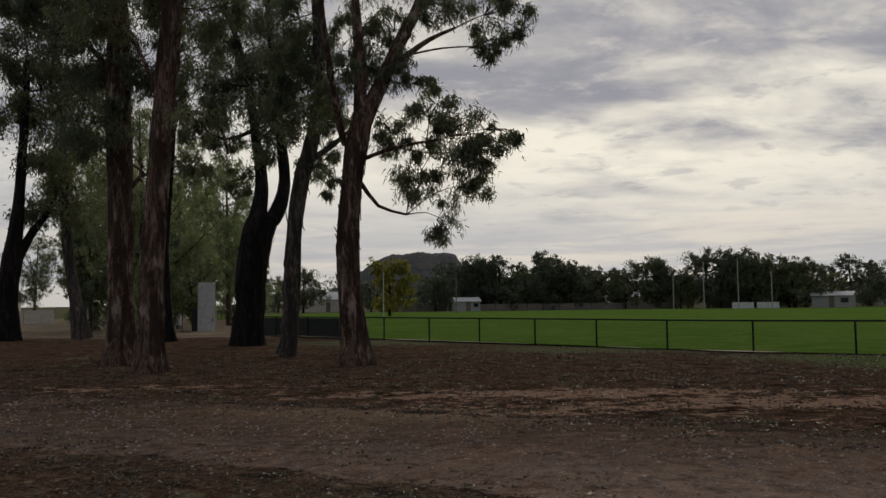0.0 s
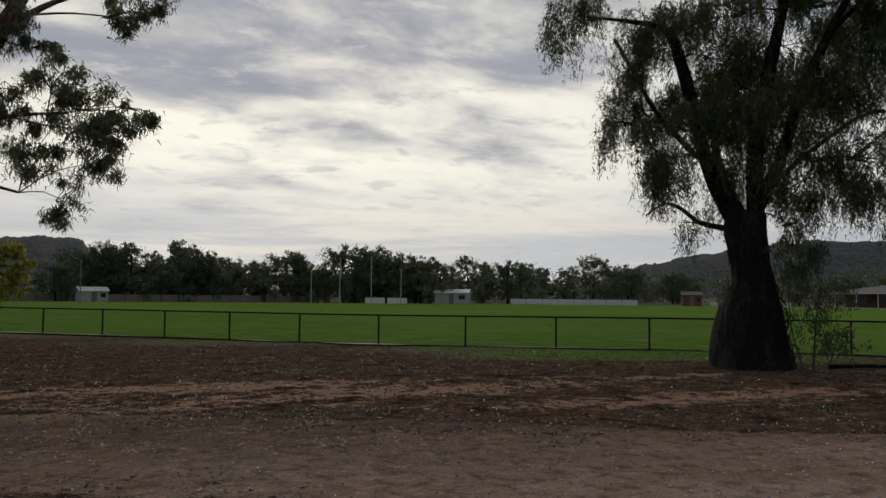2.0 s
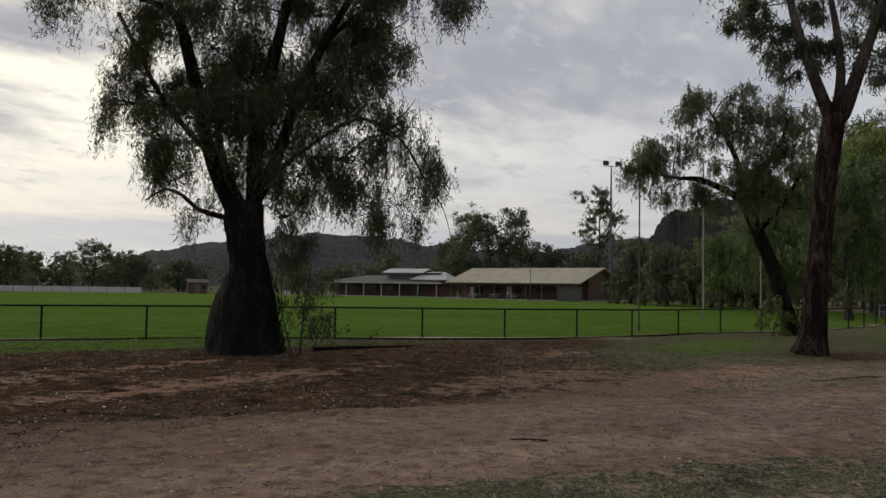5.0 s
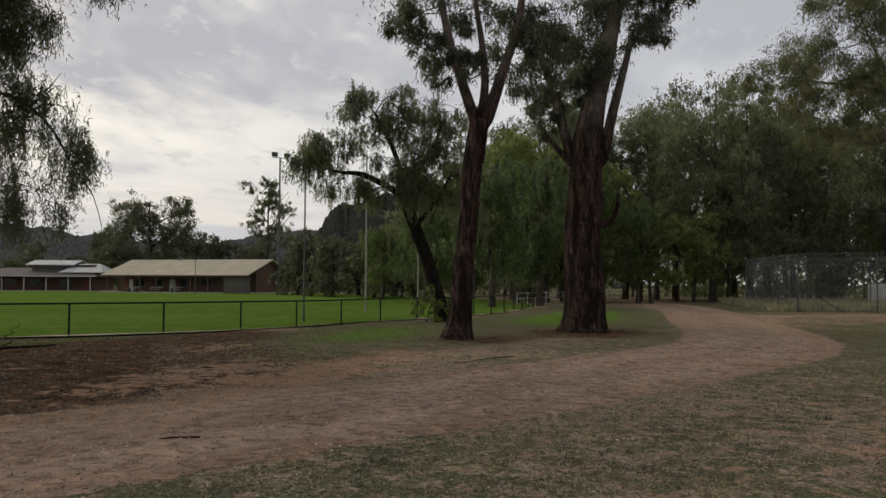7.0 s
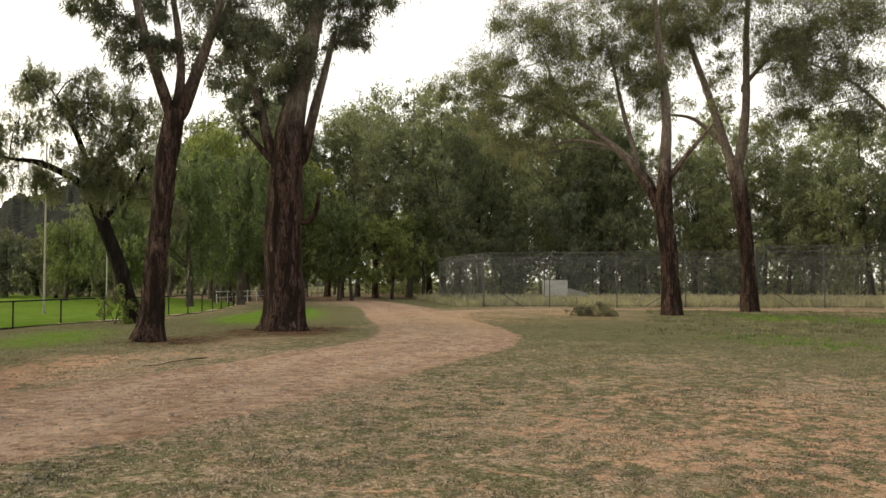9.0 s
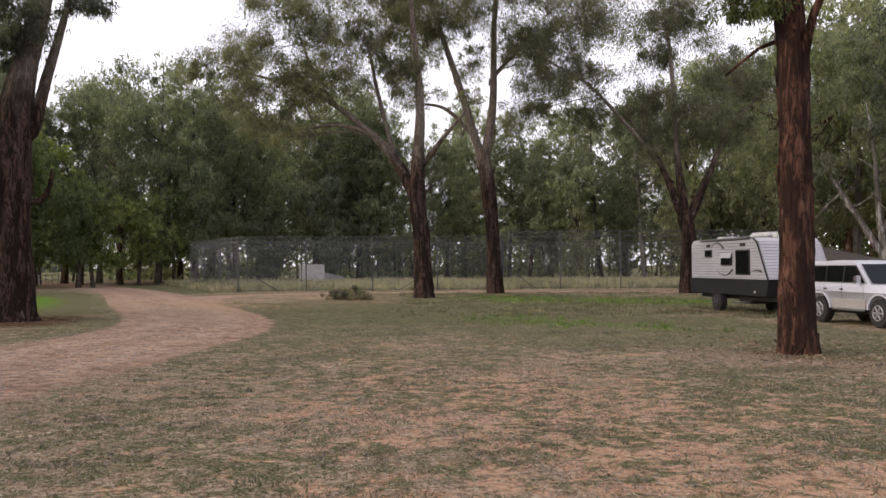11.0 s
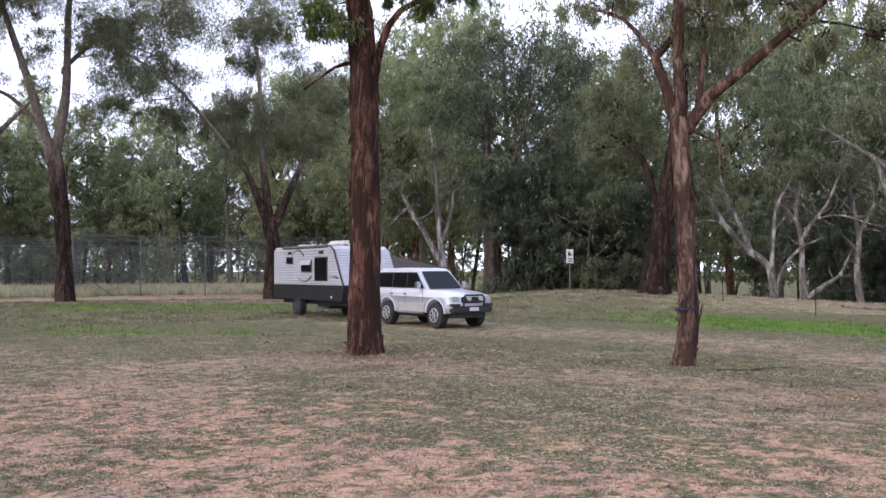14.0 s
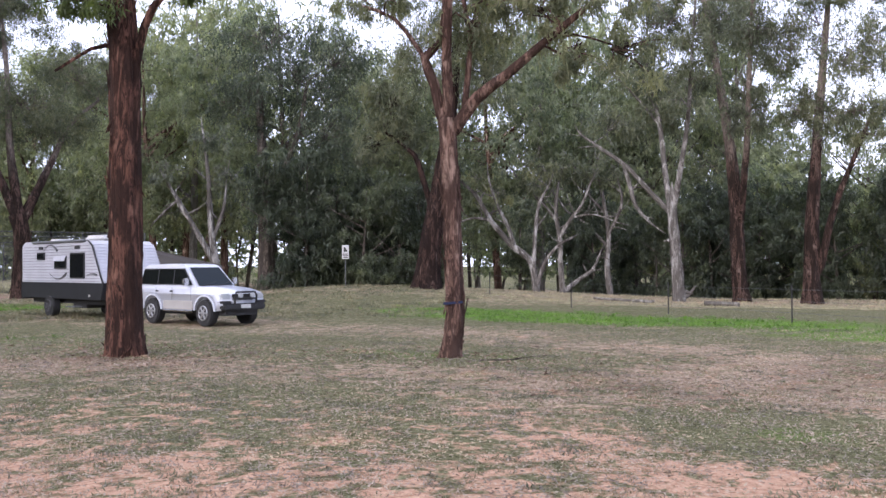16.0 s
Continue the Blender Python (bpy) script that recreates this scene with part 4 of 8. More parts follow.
plant(tree("gum_tree", limbs, boughs, 15, M_BARK, M_LEAF, (0.2, 0.019), 3.9, 0, top=10.9), -5.72, 25.0, "large gum tree with peeling bark and drooping boughs")

limbs, boughs = [], []
limbs.append([(-0.10, 0.00, 0.836), (-0.10, 1.94, 0.602), (0.10, 4.28, 0.568), (0.33, 6.62, 0.334), (0.50, 9.96, 0.267), (0.67, 14.98, 0.167)])
limbs.append([(0.23, 3.95, 0.301), (1.00, 5.62, 0.234), (1.84, 6.95, 0.134), (2.51, 8.96, 0.084)])
boughs += [(0.2, 15.6, 2.0, 2.0), (0.2, 11.6, 2.0, 1.7), (1.8, 9.0, 1.5, 1.5), (1.2, 7.0, 1.2, 1.0), (0.5, 19.3, 3.0, 2.0), (2.5, 14.3, 1.7, 1.7)]
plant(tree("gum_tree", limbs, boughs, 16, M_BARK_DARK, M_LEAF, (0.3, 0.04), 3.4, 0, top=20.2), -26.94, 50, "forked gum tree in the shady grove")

limbs, boughs = [], []
limbs.append([(0.10, 0.00, 0.602), (-0.23, 1.94, 0.368), (-0.67, 4.95, 0.301), (-0.90, 8.29, 0.251), (-1.07, 13.31, 0.167)])
boughs += [(-1.1, 10.0, 1.8, 1.7), (-0.7, 7.0, 1.5, 1.2), (-2.4, 13.3, 1.7, 1.7), (-0.4, 14.0, 2.0, 2.0), (-1.1, 18.0, 2.7, 2.0)]
plant(tree("gum_tree", limbs, boughs, 17, M_BARK_GREY, M_LEAF, (0.3, 0.04), 3.4, 0, top=20.2), -22.99, 50, "leaning gum tree with pale brown trunk in the grove")

limbs, boughs = [], []
limbs.append([(0.06, 0.00, 0.379), (-0.06, 1.31, 0.233), (-0.23, 4.52, 0.204), (0.00, 8.89, 0.175), (0.15, 13.26, 0.117)])
boughs += [(0.9, 14.4, 1.5, 1.5), (0.6, 11.8, 1.2, 1.2), (-0.3, 16.2, 1.7, 1.5)]
plant(tree("gum_tree", limbs, boughs, 18, M_BARK_DARK, M_LEAF, (0.28, 0.036), 3.4, 0, top=17.8), -17.72, 43.6, "thin gum tree standing behind thicker trunks")

limbs, boughs = [], []
limbs.append([(0.00, -0.08, 1.14), (0.00, 0.69, 1.05), (0.00, 1.30, 0.96), (0.02, 1.80, 0.77), (0.05, 2.10, 0.64), (-0.02, 2.57, 0.54), (-0.08, 3.05, 0.56), (-0.15, 3.50, 0.60), (-0.10, 3.96, 0.55)])
limbs.append([(-0.43, 3.72, 0.279), (-0.90, 4.81, 0.279), (-1.29, 6.21, 0.264), (-1.60, 7.60, 0.248), (-1.99, 8.69, 0.171), (-2.76, 9.00, 0.101), (-4.31, 9.31, 0.039)])
limbs.append([(-0.20, 3.80, 0.233), (-0.74, 5.12, 0.186), (-0.93, 6.36, 0.124)])
limbs.append([(0.11, 3.88, 0.341), (0.11, 5.27, 0.295), (0.42, 7.14, 0.248), (0.81, 9.00, 0.186), (1.12, 11.17, 0.109)])
limbs.append([(0.26, 4.19, 0.264), (0.73, 5.27, 0.233), (1.19, 6.67, 0.202), (1.74, 7.91, 0.155), (2.51, 9.31, 0.093)])
limbs.append([(0.50, 4.58, 0.109), (1.58, 5.51, 0.078), (2.82, 6.21, 0.062), (3.91, 5.66, 0.047), (4.61, 4.50, 0.023), (5.03, 3.88, 0.016), (5.24, 3.10, 0.011)])
limbs.append([(-0.67, 3.54, 0.109), (-1.29, 3.72, 0.085), (-1.68, 4.06, 0.070), (-2.14, 4.25, 0.047), (-2.65, 3.94, 0.031)])
limbs.append([(-1.33, 5.43, 0.109), (-2.37, 6.75, 0.093), (-3.07, 8.07, 0.078), (-3.54, 9.00, 0.062)])
limbs.append([(1.74, 7.91, 0.093), (2.98, 9.00, 0.078), (4.68, 9.46, 0.047), (6.08, 9.85, 0.031)])
limbs.append([(0.65, 9.62, 0.155), (-0.59, 10.86, 0.093), (-2.14, 11.79, 0.062)])
boughs += [(-1.0, 6.0, 0.8, 0.8), (-0.6, 7.4, 0.8, 0.7), (0.0, 10.0, 1.0, 0.8), (-2.2, 7.0, 0.7, 0.7), (-2.8, 8.6, 0.8, 0.7), (0.6, 5.2, 0.7, 0.7), (-2.4, 5.4, 0.6, 0.7), (-2.8, 6.8, 0.6, 0.6), (0.2, 6.6, 0.8, 0.7)]
boughs += [(-4.2, 9.2, 0.9, 0.8), (-3.2, 7.8, 0.7, 0.6), (-3.2, 6.3, 0.6, 0.6), (-2.3, 9.0, 1.1, 0.8), (-1.9, 5.3, 0.6, 0.8), (-1.5, 3.7, 0.3, 0.3), (-0.4, 9.0, 1.2, 0.9), (-0.3, 7.0, 1.1, 0.8)]
boughs += [(1.6, 9.0, 1.4, 0.9), (1.9, 7.1, 1.2, 0.9), (3.3, 8.2, 0.9, 0.9), (3.8, 6.1, 0.9, 0.8), (2.7, 5.1, 1.1, 0.9), (4.5, 5.1, 0.6, 0.8), (1.4, 4.7, 0.9, 0.8), (1.0, 3.6, 0.4, 0.3)]
boughs += [(3.4, 3.9, 0.9, 0.5), (5.4, 9.5, 0.7, 0.4), (4.2, 9.5, 0.9, 0.5), (0.5, 11.3, 3.7, 1.1), (-2.1, 10.9, 1.6, 0.9), (2.8, 10.9, 1.9, 0.9), (-0.9, 8.1, 0.9, 0.8), (0.5, 8.1, 1.0, 0.9)]
boughs += [(1.0, 6.4, 0.9, 0.8), (0.0, 5.6, 0.7, 0.6), (-1.3, 6.8, 0.6, 0.7), (2.5, 7.1, 0.9, 0.8), (1.6, 5.7, 0.9, 0.7), (-0.6, 9.8, 1.2, 0.8), (1.1, 9.8, 1.2, 0.8), (2.8, 9.6, 1.1, 0.7)]
boughs += [(-0.7, 4.8, 0.6, 0.6), (2.8, 8.2, 0.9, 0.8)]
limbs[1:] = [[(u, z, r * 0.74) for u, z, r in st] for st in limbs[1:]]
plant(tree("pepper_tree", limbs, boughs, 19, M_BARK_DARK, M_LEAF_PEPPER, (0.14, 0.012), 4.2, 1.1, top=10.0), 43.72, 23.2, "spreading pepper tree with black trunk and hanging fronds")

limbs, boughs = [], []
limbs.append([(-0.04, 0.00, 0.570), (0.04, 0.74, 0.405), (0.11, 1.84, 0.368), (0.26, 3.68, 0.349), (0.37, 5.15, 0.349), (0.55, 6.44, 0.349), (0.66, 7.08, 0.331)])
limbs.append([(0.55, 6.90, 0.221), (0.11, 8.09, 0.184), (-0.31, 9.38, 0.147), (-0.68, 11.03, 0.110), (-1.14, 13.24, 0.064)])
limbs.append([(0.70, 7.08, 0.202), (0.81, 8.27, 0.147), (0.70, 9.56, 0.120), (0.48, 11.03, 0.092), (0.33, 13.24, 0.055)])
limbs.append([(0.85, 7.08, 0.239), (1.34, 8.46, 0.184), (1.80, 9.93, 0.147), (1.99, 11.40, 0.110), (2.35, 13.61, 0.064)])
boughs += [(-1.8, 10.5, 0.9, 0.7), (-0.8, 9.3, 0.7, 0.6), (-1.4, 9.7, 0.6, 0.6), (0.3, 10.5, 1.0, 0.7), (2.0, 9.9, 0.9, 1.0), (2.6, 8.6, 0.7, 0.9), (-0.2, 12.3, 2.8, 1.1), (2.4, 12.1, 1.7, 1.1)]
boughs += [(1.1, 9.0, 0.6, 0.6)]
plant(tree("gum_tree", limbs, boughs, 20, M_BARK_RED, M_LEAF, (0.2, 0.02), 3.2, 0, top=11.1, fill=(8, 8.3, 0.8)), 79.75, 27.5, "red-brown gum tree forking high above the track")

limbs, boughs = [], []
limbs.append([(0.00, -0.04, 1.033), (0.00, 0.60, 0.861), (-0.06, 2.97, 0.775), (0.00, 5.55, 0.711), (0.15, 7.28, 0.603), (0.37, 8.57, 0.474), (0.86, 10.72, 0.366), (1.23, 12.66, 0.301), (1.61, 15.89, 0.172)])
limbs.append([(-0.43, 6.42, 0.237), (-1.08, 8.78, 0.172), (-1.61, 10.51, 0.129), (-2.15, 11.80, 0.086)])
limbs.append([(0.58, 6.42, 0.280), (1.08, 8.35, 0.194), (1.51, 10.08, 0.140), (1.83, 11.37, 0.086)])
limbs.append([(-0.43, 6.20, 0.151), (-1.08, 6.95, 0.108), (-1.72, 7.82, 0.065)])
limbs.append([(0.86, 4.05, 0.108), (1.18, 4.59, 0.086), (1.23, 5.12, 0.054)])
boughs += [(-0.9, 11.4, 1.2, 1.2), (0.3, 9.9, 1.1, 1.3), (-0.8, 9.2, 0.9, 1.0), (2.0, 12.2, 1.2, 0.8), (3.4, 12.4, 0.8, 0.6), (0.5, 11.8, 1.1, 1.0), (-0.3, 10.3, 0.9, 0.9), (1.2, 14.2, 3.2, 1.5)]
boughs += [(2.5, 11.7, 0.8, 0.6), (-2.2, 9.6, 0.8, 1.0), (-1.6, 8.1, 0.6, 0.8)]
plant(tree("gum_tree", limbs, boughs, 21, M_BARK_RED, M_LEAF, (0.22, 0.022), 3.2, 0, top=12.8, fill=(8, 8.5, 0.9)), 88.08, 32.2, "massive gum tree with furrowed red-brown bark")

limbs, boughs = [], []
limbs.append([(0.05, -0.05, 0.475), (-0.24, 1.00, 0.370), (-0.69, 2.54, 0.343), (-1.37, 4.41, 0.317), (-1.88, 5.60, 0.264)])
limbs.append([(-1.88, 5.60, 0.198), (-2.38, 6.10, 0.172), (-3.72, 6.76, 0.145), (-4.75, 6.87, 0.079), (-5.68, 7.08, 0.040)])
limbs.append([(-2.03, 5.89, 0.145), (-1.98, 6.81, 0.132), (-2.51, 8.27, 0.106), (-3.17, 9.46, 0.066)])
limbs.append([(-1.88, 5.60, 0.145), (-1.32, 6.81, 0.119), (-0.53, 7.87, 0.079), (-0.13, 8.93, 0.053)])
limbs.append([(-1.37, 4.41, 0.132), (-0.26, 5.76, 0.106), (0.40, 7.08, 0.066)])
boughs += [(-5.8, 8.1, 1.1, 0.8), (-4.6, 8.4, 1.1, 0.7), (-5.9, 7.1, 0.8, 0.9), (-3.7, 10.2, 1.0, 0.8), (-3.0, 8.8, 1.0, 0.8), (-1.7, 8.9, 1.3, 1.0), (-0.5, 9.8, 1.3, 1.0), (0.3, 8.4, 1.3, 1.2)]
boughs += [(0.7, 6.8, 1.1, 1.2), (-1.1, 7.5, 1.0, 0.8), (-2.8, 7.3, 0.8, 0.6), (-4.9, 6.6, 0.8, 0.7), (-2.2, 10.2, 0.8, 0.6), (1.2, 5.2, 0.9, 1.2)]
plant(tree("pepper_tree", limbs, boughs, 22, M_BARK_DARK, M_LEAF, (0.2, 0.02), 3.0, 0.9, top=15.1, fill=(14, 5.4, 1.0)), 78.73, 39.5, "leaning pepper tree with drooping green foliage by the fence")

limbs, boughs = [], []
limbs.append([(0.00, -0.06, 0.703), (-0.06, 1.21, 0.575), (-0.19, 3.45, 0.511), (-0.38, 5.37, 0.511), (-0.32, 7.93, 0.384), (-0.22, 11.44, 0.256), (-0.64, 15.92, 0.160), (-0.96, 20.39, 0.096)])
limbs.append([(-0.48, 5.53, 0.352), (-1.60, 7.77, 0.320), (-3.04, 9.36, 0.240), (-5.11, 11.06, 0.160), (-7.35, 12.24, 0.110), (-9.60, 12.90, 0.080), (-11.80, 13.60, 0.045)])
limbs.append([(-3.04, 9.36, 0.130), (-5.20, 9.90, 0.095), (-7.60, 9.60, 0.060), (-9.40, 9.90, 0.030)])
limbs.append([(-5.11, 11.06, 0.110), (-6.40, 13.20, 0.080), (-7.20, 15.60, 0.040)])
limbs.append([(-0.16, 7.29, 0.192), (0.96, 8.73, 0.144), (2.24, 10.16, 0.080)])
limbs.append([(-1.60, 7.77, 0.160), (-2.56, 11.44, 0.128), (-3.20, 14.64, 0.080)])
boughs += [(-11.0, 13.8, 1.8, 1.3), (-8.8, 14.2, 1.9, 1.6), (-6.4, 15.9, 2.4, 1.6), (-6.1, 12.4, 2.2, 1.6), (-3.5, 14.6, 2.6, 1.9), (-7.7, 10.3, 1.9, 1.3), (-1.9, 16.9, 2.6, 1.8)]
boughs += [(-1.3, 12.6, 1.4, 1.6), (-5.8, 19.4, 3.8, 1.9), (-9.6, 11.6, 1.6, 1.3), (-1.6, 20.1, 3.2, 1.9)]
boughs += [(-12.8, 13.4, 1.4, 1.1), (-11.6, 15.0, 1.5, 1.1), (-10.2, 13.0, 1.6, 1.2), (-7.6, 12.4, 1.8, 1.2), (-4.8, 12.6, 1.7, 1.2), (-9.6, 9.8, 1.5, 1.0), (-7.0, 9.0, 1.5, 0.9), (-8.2, 16.4, 1.8, 1.2), (-3.6, 17.6, 2.0, 1.4), (-5.6, 14.2, 1.6, 1.2), (-11.2, 11.2, 1.2, 0.9), (2.4, 11.0, 0.8, 0.6)]
plant(tree("gum_tree", limbs, boughs, 23, M_BARK_RED, M_LEAF, (0.2, 0.022), 2.1, 0, top=18.0, fill=(8, 12.0, 1.5)), 113.58, 47.8, "gum tree with one long leaning limb")

limbs, boughs = [], []
limbs.append([(0.04, -0.04, 0.658), (-0.04, 1.90, 0.512), (-0.18, 4.46, 0.494), (-0.48, 7.39, 0.512), (-0.80, 9.22, 0.512)])
limbs.append([(-0.99, 9.22, 0.329), (-2.08, 12.87, 0.256), (-3.18, 16.17, 0.183), (-4.28, 19.46, 0.128)])
limbs.append([(-0.55, 8.85, 0.366), (-0.07, 12.14, 0.274), (0.04, 16.53, 0.201), (0.29, 20.92, 0.128)])
limbs.append([(-1.06, 9.77, 0.183), (-3.00, 11.85, 0.128), (-4.83, 12.36, 0.073)])
limbs.append([(-0.18, 13.61, 0.165), (1.57, 15.44, 0.128), (3.40, 16.17, 0.073)])
boughs += [(-3.5, 18.0, 2.0, 1.8), (-0.3, 18.4, 2.7, 2.0), (2.3, 15.8, 1.8, 1.8), (3.6, 18.5, 2.4, 2.0), (-1.4, 14.7, 1.3, 1.3), (1.6, 12.0, 1.8, 1.2), (5.6, 17.3, 2.0, 1.8), (-1.7, 22.4, 5.1, 2.2)]
boughs += [(4.1, 14.0, 1.5, 1.5), (-4.6, 12.8, 1.4, 0.9), (-4.4, 15.6, 1.6, 1.2), (0.4, 15.8, 1.6, 1.2), (3.4, 16.4, 1.5, 1.1), (-2.4, 17.0, 1.6, 1.2), (1.8, 19.6, 2.0, 1.4), (-6.0, 18.6, 1.8, 1.3), (5.6, 14.8, 1.2, 1.0)]
plant(tree("gum_tree", limbs, boughs, 24, M_BARK_RED, M_LEAF, (0.2, 0.022), 1.9, 0, top=20.4, fill=(8, 14.0, 1.6)), 118.32, 54.7, "forked gum tree with red-brown trunk near the compound")

limbs, boughs = [], []
limbs.append([(0.00, -0.02, 0.458), (0.00, 0.40, 0.408), (0.00, 1.63, 0.371), (-0.01, 3.49, 0.346), (-0.02, 5.59, 0.334), (-0.10, 7.08, 0.297), (-0.20, 8.07, 0.260), (-0.27, 10.29, 0.186)])
limbs.append([(0.12, 5.47, 0.099), (0.35, 6.58, 0.087), (0.72, 7.20, 0.068), (1.34, 7.45, 0.049), (2.33, 7.64, 0.031)])
limbs.append([(-0.37, 6.21, 0.049), (-0.64, 6.09, 0.037), (-1.26, 5.53, 0.025)])
boughs += [(-0.9, 6.9, 0.8, 0.5), (-0.5, 7.5, 0.7, 0.5), (-1.2, 7.1, 0.6, 0.5), (0.8, 7.7, 0.6, 0.4), (-0.7, 8.7, 1.9, 0.7), (1.7, 7.6, 0.6, 0.3), (1.1, 8.9, 1.5, 0.7)]
plant(tree("gum_tree", limbs, boughs, 25, M_BARK_FURROW, M_LEAF_GREEN, (0.16, 0.017), 3.6, 0, top=9.9, fill=(4, 6.2, 0.7)), 137.07, 18.5, "straight gum tree with reddish furrowed trunk in the clearing")

limbs, boughs = [], []
limbs.append([(-0.03, -0.03, 0.246), (0.01, 0.25, 0.212), (0.07, 0.69, 0.190), (0.08, 1.14, 0.184), (0.03, 2.70, 0.184), (-0.02, 3.93, 0.190), (-0.06, 4.60, 0.201)])
limbs.append([(-0.17, 4.66, 0.112), (-0.30, 5.27, 0.101), (-0.48, 5.77, 0.095), (-0.22, 6.05, 0.078), (-0.08, 6.72, 0.067), (-0.11, 7.84, 0.050)])
limbs.append([(-0.02, 4.60, 0.123), (-0.06, 5.72, 0.101), (-0.02, 6.95, 0.084), (-0.06, 8.51, 0.050)])
limbs.append([(0.08, 4.38, 0.134), (0.50, 4.94, 0.123), (1.06, 5.33, 0.101), (2.07, 6.11, 0.067), (3.29, 6.95, 0.045), (4.41, 7.39, 0.028)])
limbs.append([(0.28, 4.77, 0.067), (0.39, 6.05, 0.056), (0.26, 7.17, 0.045)])
limbs.append([(-0.48, 5.77, 0.050), (-1.06, 6.61, 0.039), (-1.73, 6.95, 0.028)])
boughs += [(1.6, 6.6, 1.1, 0.5), (3.3, 6.7, 1.0, 0.6), (-1.2, 7.1, 0.8, 0.4), (2.5, 5.7, 0.8, 0.5), (0.8, 7.8, 1.9, 0.7), (-1.7, 7.2, 0.7, 0.3)]
plant(tree("gum_tree", limbs, boughs, 26, M_BARK_SALMON, M_LEAF, (0.16, 0.017), 2.2, 0, top=7.2, fill=(8, 5.6, 0.7)), 157.74, 16.7, "gum tree with twisted limbs and reddish bark")

limbs, boughs = [], []
limbs.append([(0.00, -0.06, 0.999), (0.09, 1.09, 0.781), (0.34, 3.28, 0.656), (0.72, 5.15, 0.593), (1.09, 7.65, 0.468), (1.56, 11.09, 0.312), (1.72, 14.83, 0.187)])
limbs.append([(0.34, 4.22, 0.187), (-0.47, 7.03, 0.172), (-1.09, 7.81, 0.125), (-2.28, 8.74, 0.078)])
boughs += [(-1.7, 10.5, 1.9, 1.6), (0.2, 13.0, 2.5, 1.9), (3.6, 12.0, 1.9, 1.9), (1.7, 15.8, 3.4, 1.9), (-3.0, 8.0, 1.2, 0.9)]
plant(tree("gum_tree", limbs, boughs, 27, M_BARK_MAROON, M_LEAF, (0.24, 0.028), 2.8, 0, top=16.9, fill=(8, 7.5, 1.5)), 156.14, 46.7, "old leaning gum tree with dark red trunk")

limbs, boughs = [], []
limbs.append([(0.00, -0.04, 0.699), (0.00, 1.73, 0.515), (0.04, 3.57, 0.515), (-0.22, 4.85, 0.552)])
limbs.append([(-0.37, 4.85, 0.294), (-1.54, 7.98, 0.221), (-2.65, 10.00, 0.147), (-4.12, 12.03, 0.092)])
limbs.append([(0.11, 4.67, 0.331), (1.21, 7.24, 0.239), (2.68, 10.55, 0.147), (4.34, 12.39, 0.092)])
limbs.append([(-0.15, 4.85, 0.331), (-0.63, 8.72, 0.239), (-0.88, 13.86, 0.165), (-1.36, 18.65, 0.110)])
limbs.append([(-1.54, 7.98, 0.165), (-5.59, 12.76, 0.110), (-8.53, 14.60, 0.074)])
boughs += [(-2.6, 12.0, 2.6, 2.0), (-6.3, 13.9, 2.6, 1.8), (1.0, 11.3, 2.6, 2.0), (-1.2, 17.2, 3.3, 2.0), (2.9, 14.6, 2.2, 1.8), (-5.6, 17.2, 2.9, 2.0), (-8.5, 15.0, 1.8, 1.5), (-1.2, 21.2, 4.4, 1.8)]
plant(tree("gum_tree", limbs, boughs, 28, M_BARK_RED, M_LEAF, (0.22, 0.024), 2.0, 0, top=19.6, fill=(16, 8.0, 1.8)), 130.91, 55, "spreading gum tree with red trunk behind the caravan")

limbs, boughs = [], []
limbs.append([(0.06, -0.06, 0.546), (-0.13, 1.77, 0.417), (-0.22, 4.65, 0.385), (-0.45, 7.86, 0.321), (-1.03, 12.04, 0.225), (-1.73, 16.21, 0.144), (-2.31, 19.42, 0.080)])
limbs.append([(-0.06, 4.01, 0.225), (0.32, 7.86, 0.177), (0.51, 12.04, 0.128), (0.74, 16.53, 0.080)])
boughs += [(-1.3, 14.9, 1.9, 1.9), (0.9, 13.6, 1.6, 1.9), (-2.6, 12.0, 1.3, 1.3), (-0.4, 17.8, 2.9, 1.6), (-3.9, 14.9, 1.6, 1.6)]
plant(tree("gum_tree", limbs, boughs, 29, M_BARK_RED, M_LEAF, (0.24, 0.028), 2.2, 0, top=17.0, fill=(10, 9.0, 1.4)), 176.50, 48, "tall twin-stemmed gum tree on the river bank")

limbs, boughs = [], []
limbs.append([(0.03, -0.06, 0.622), (0.00, 1.55, 0.435), (0.09, 4.66, 0.373), (0.31, 7.77, 0.280), (0.65, 11.82, 0.202), (1.03, 16.17, 0.124)])
limbs.append([(0.40, 1.87, 0.218), (1.03, 4.66, 0.171), (1.96, 7.15, 0.124), (2.89, 9.64, 0.078)])
boughs += [(0.4, 14.0, 1.9, 1.9), (2.0, 11.8, 1.6, 1.6), (-1.2, 12.7, 1.4, 1.6), (1.0, 17.1, 2.8, 1.6), (3.2, 13.1, 1.2, 1.9)]
plant(tree("gum_tree", limbs, boughs, 30, M_BARK_RED, M_LEAF, (0.24, 0.028), 2.2, 0, top=16.6, fill=(10, 8.0, 1.4)), -179.41, 46.5, "tall forked gum tree on the river bank")

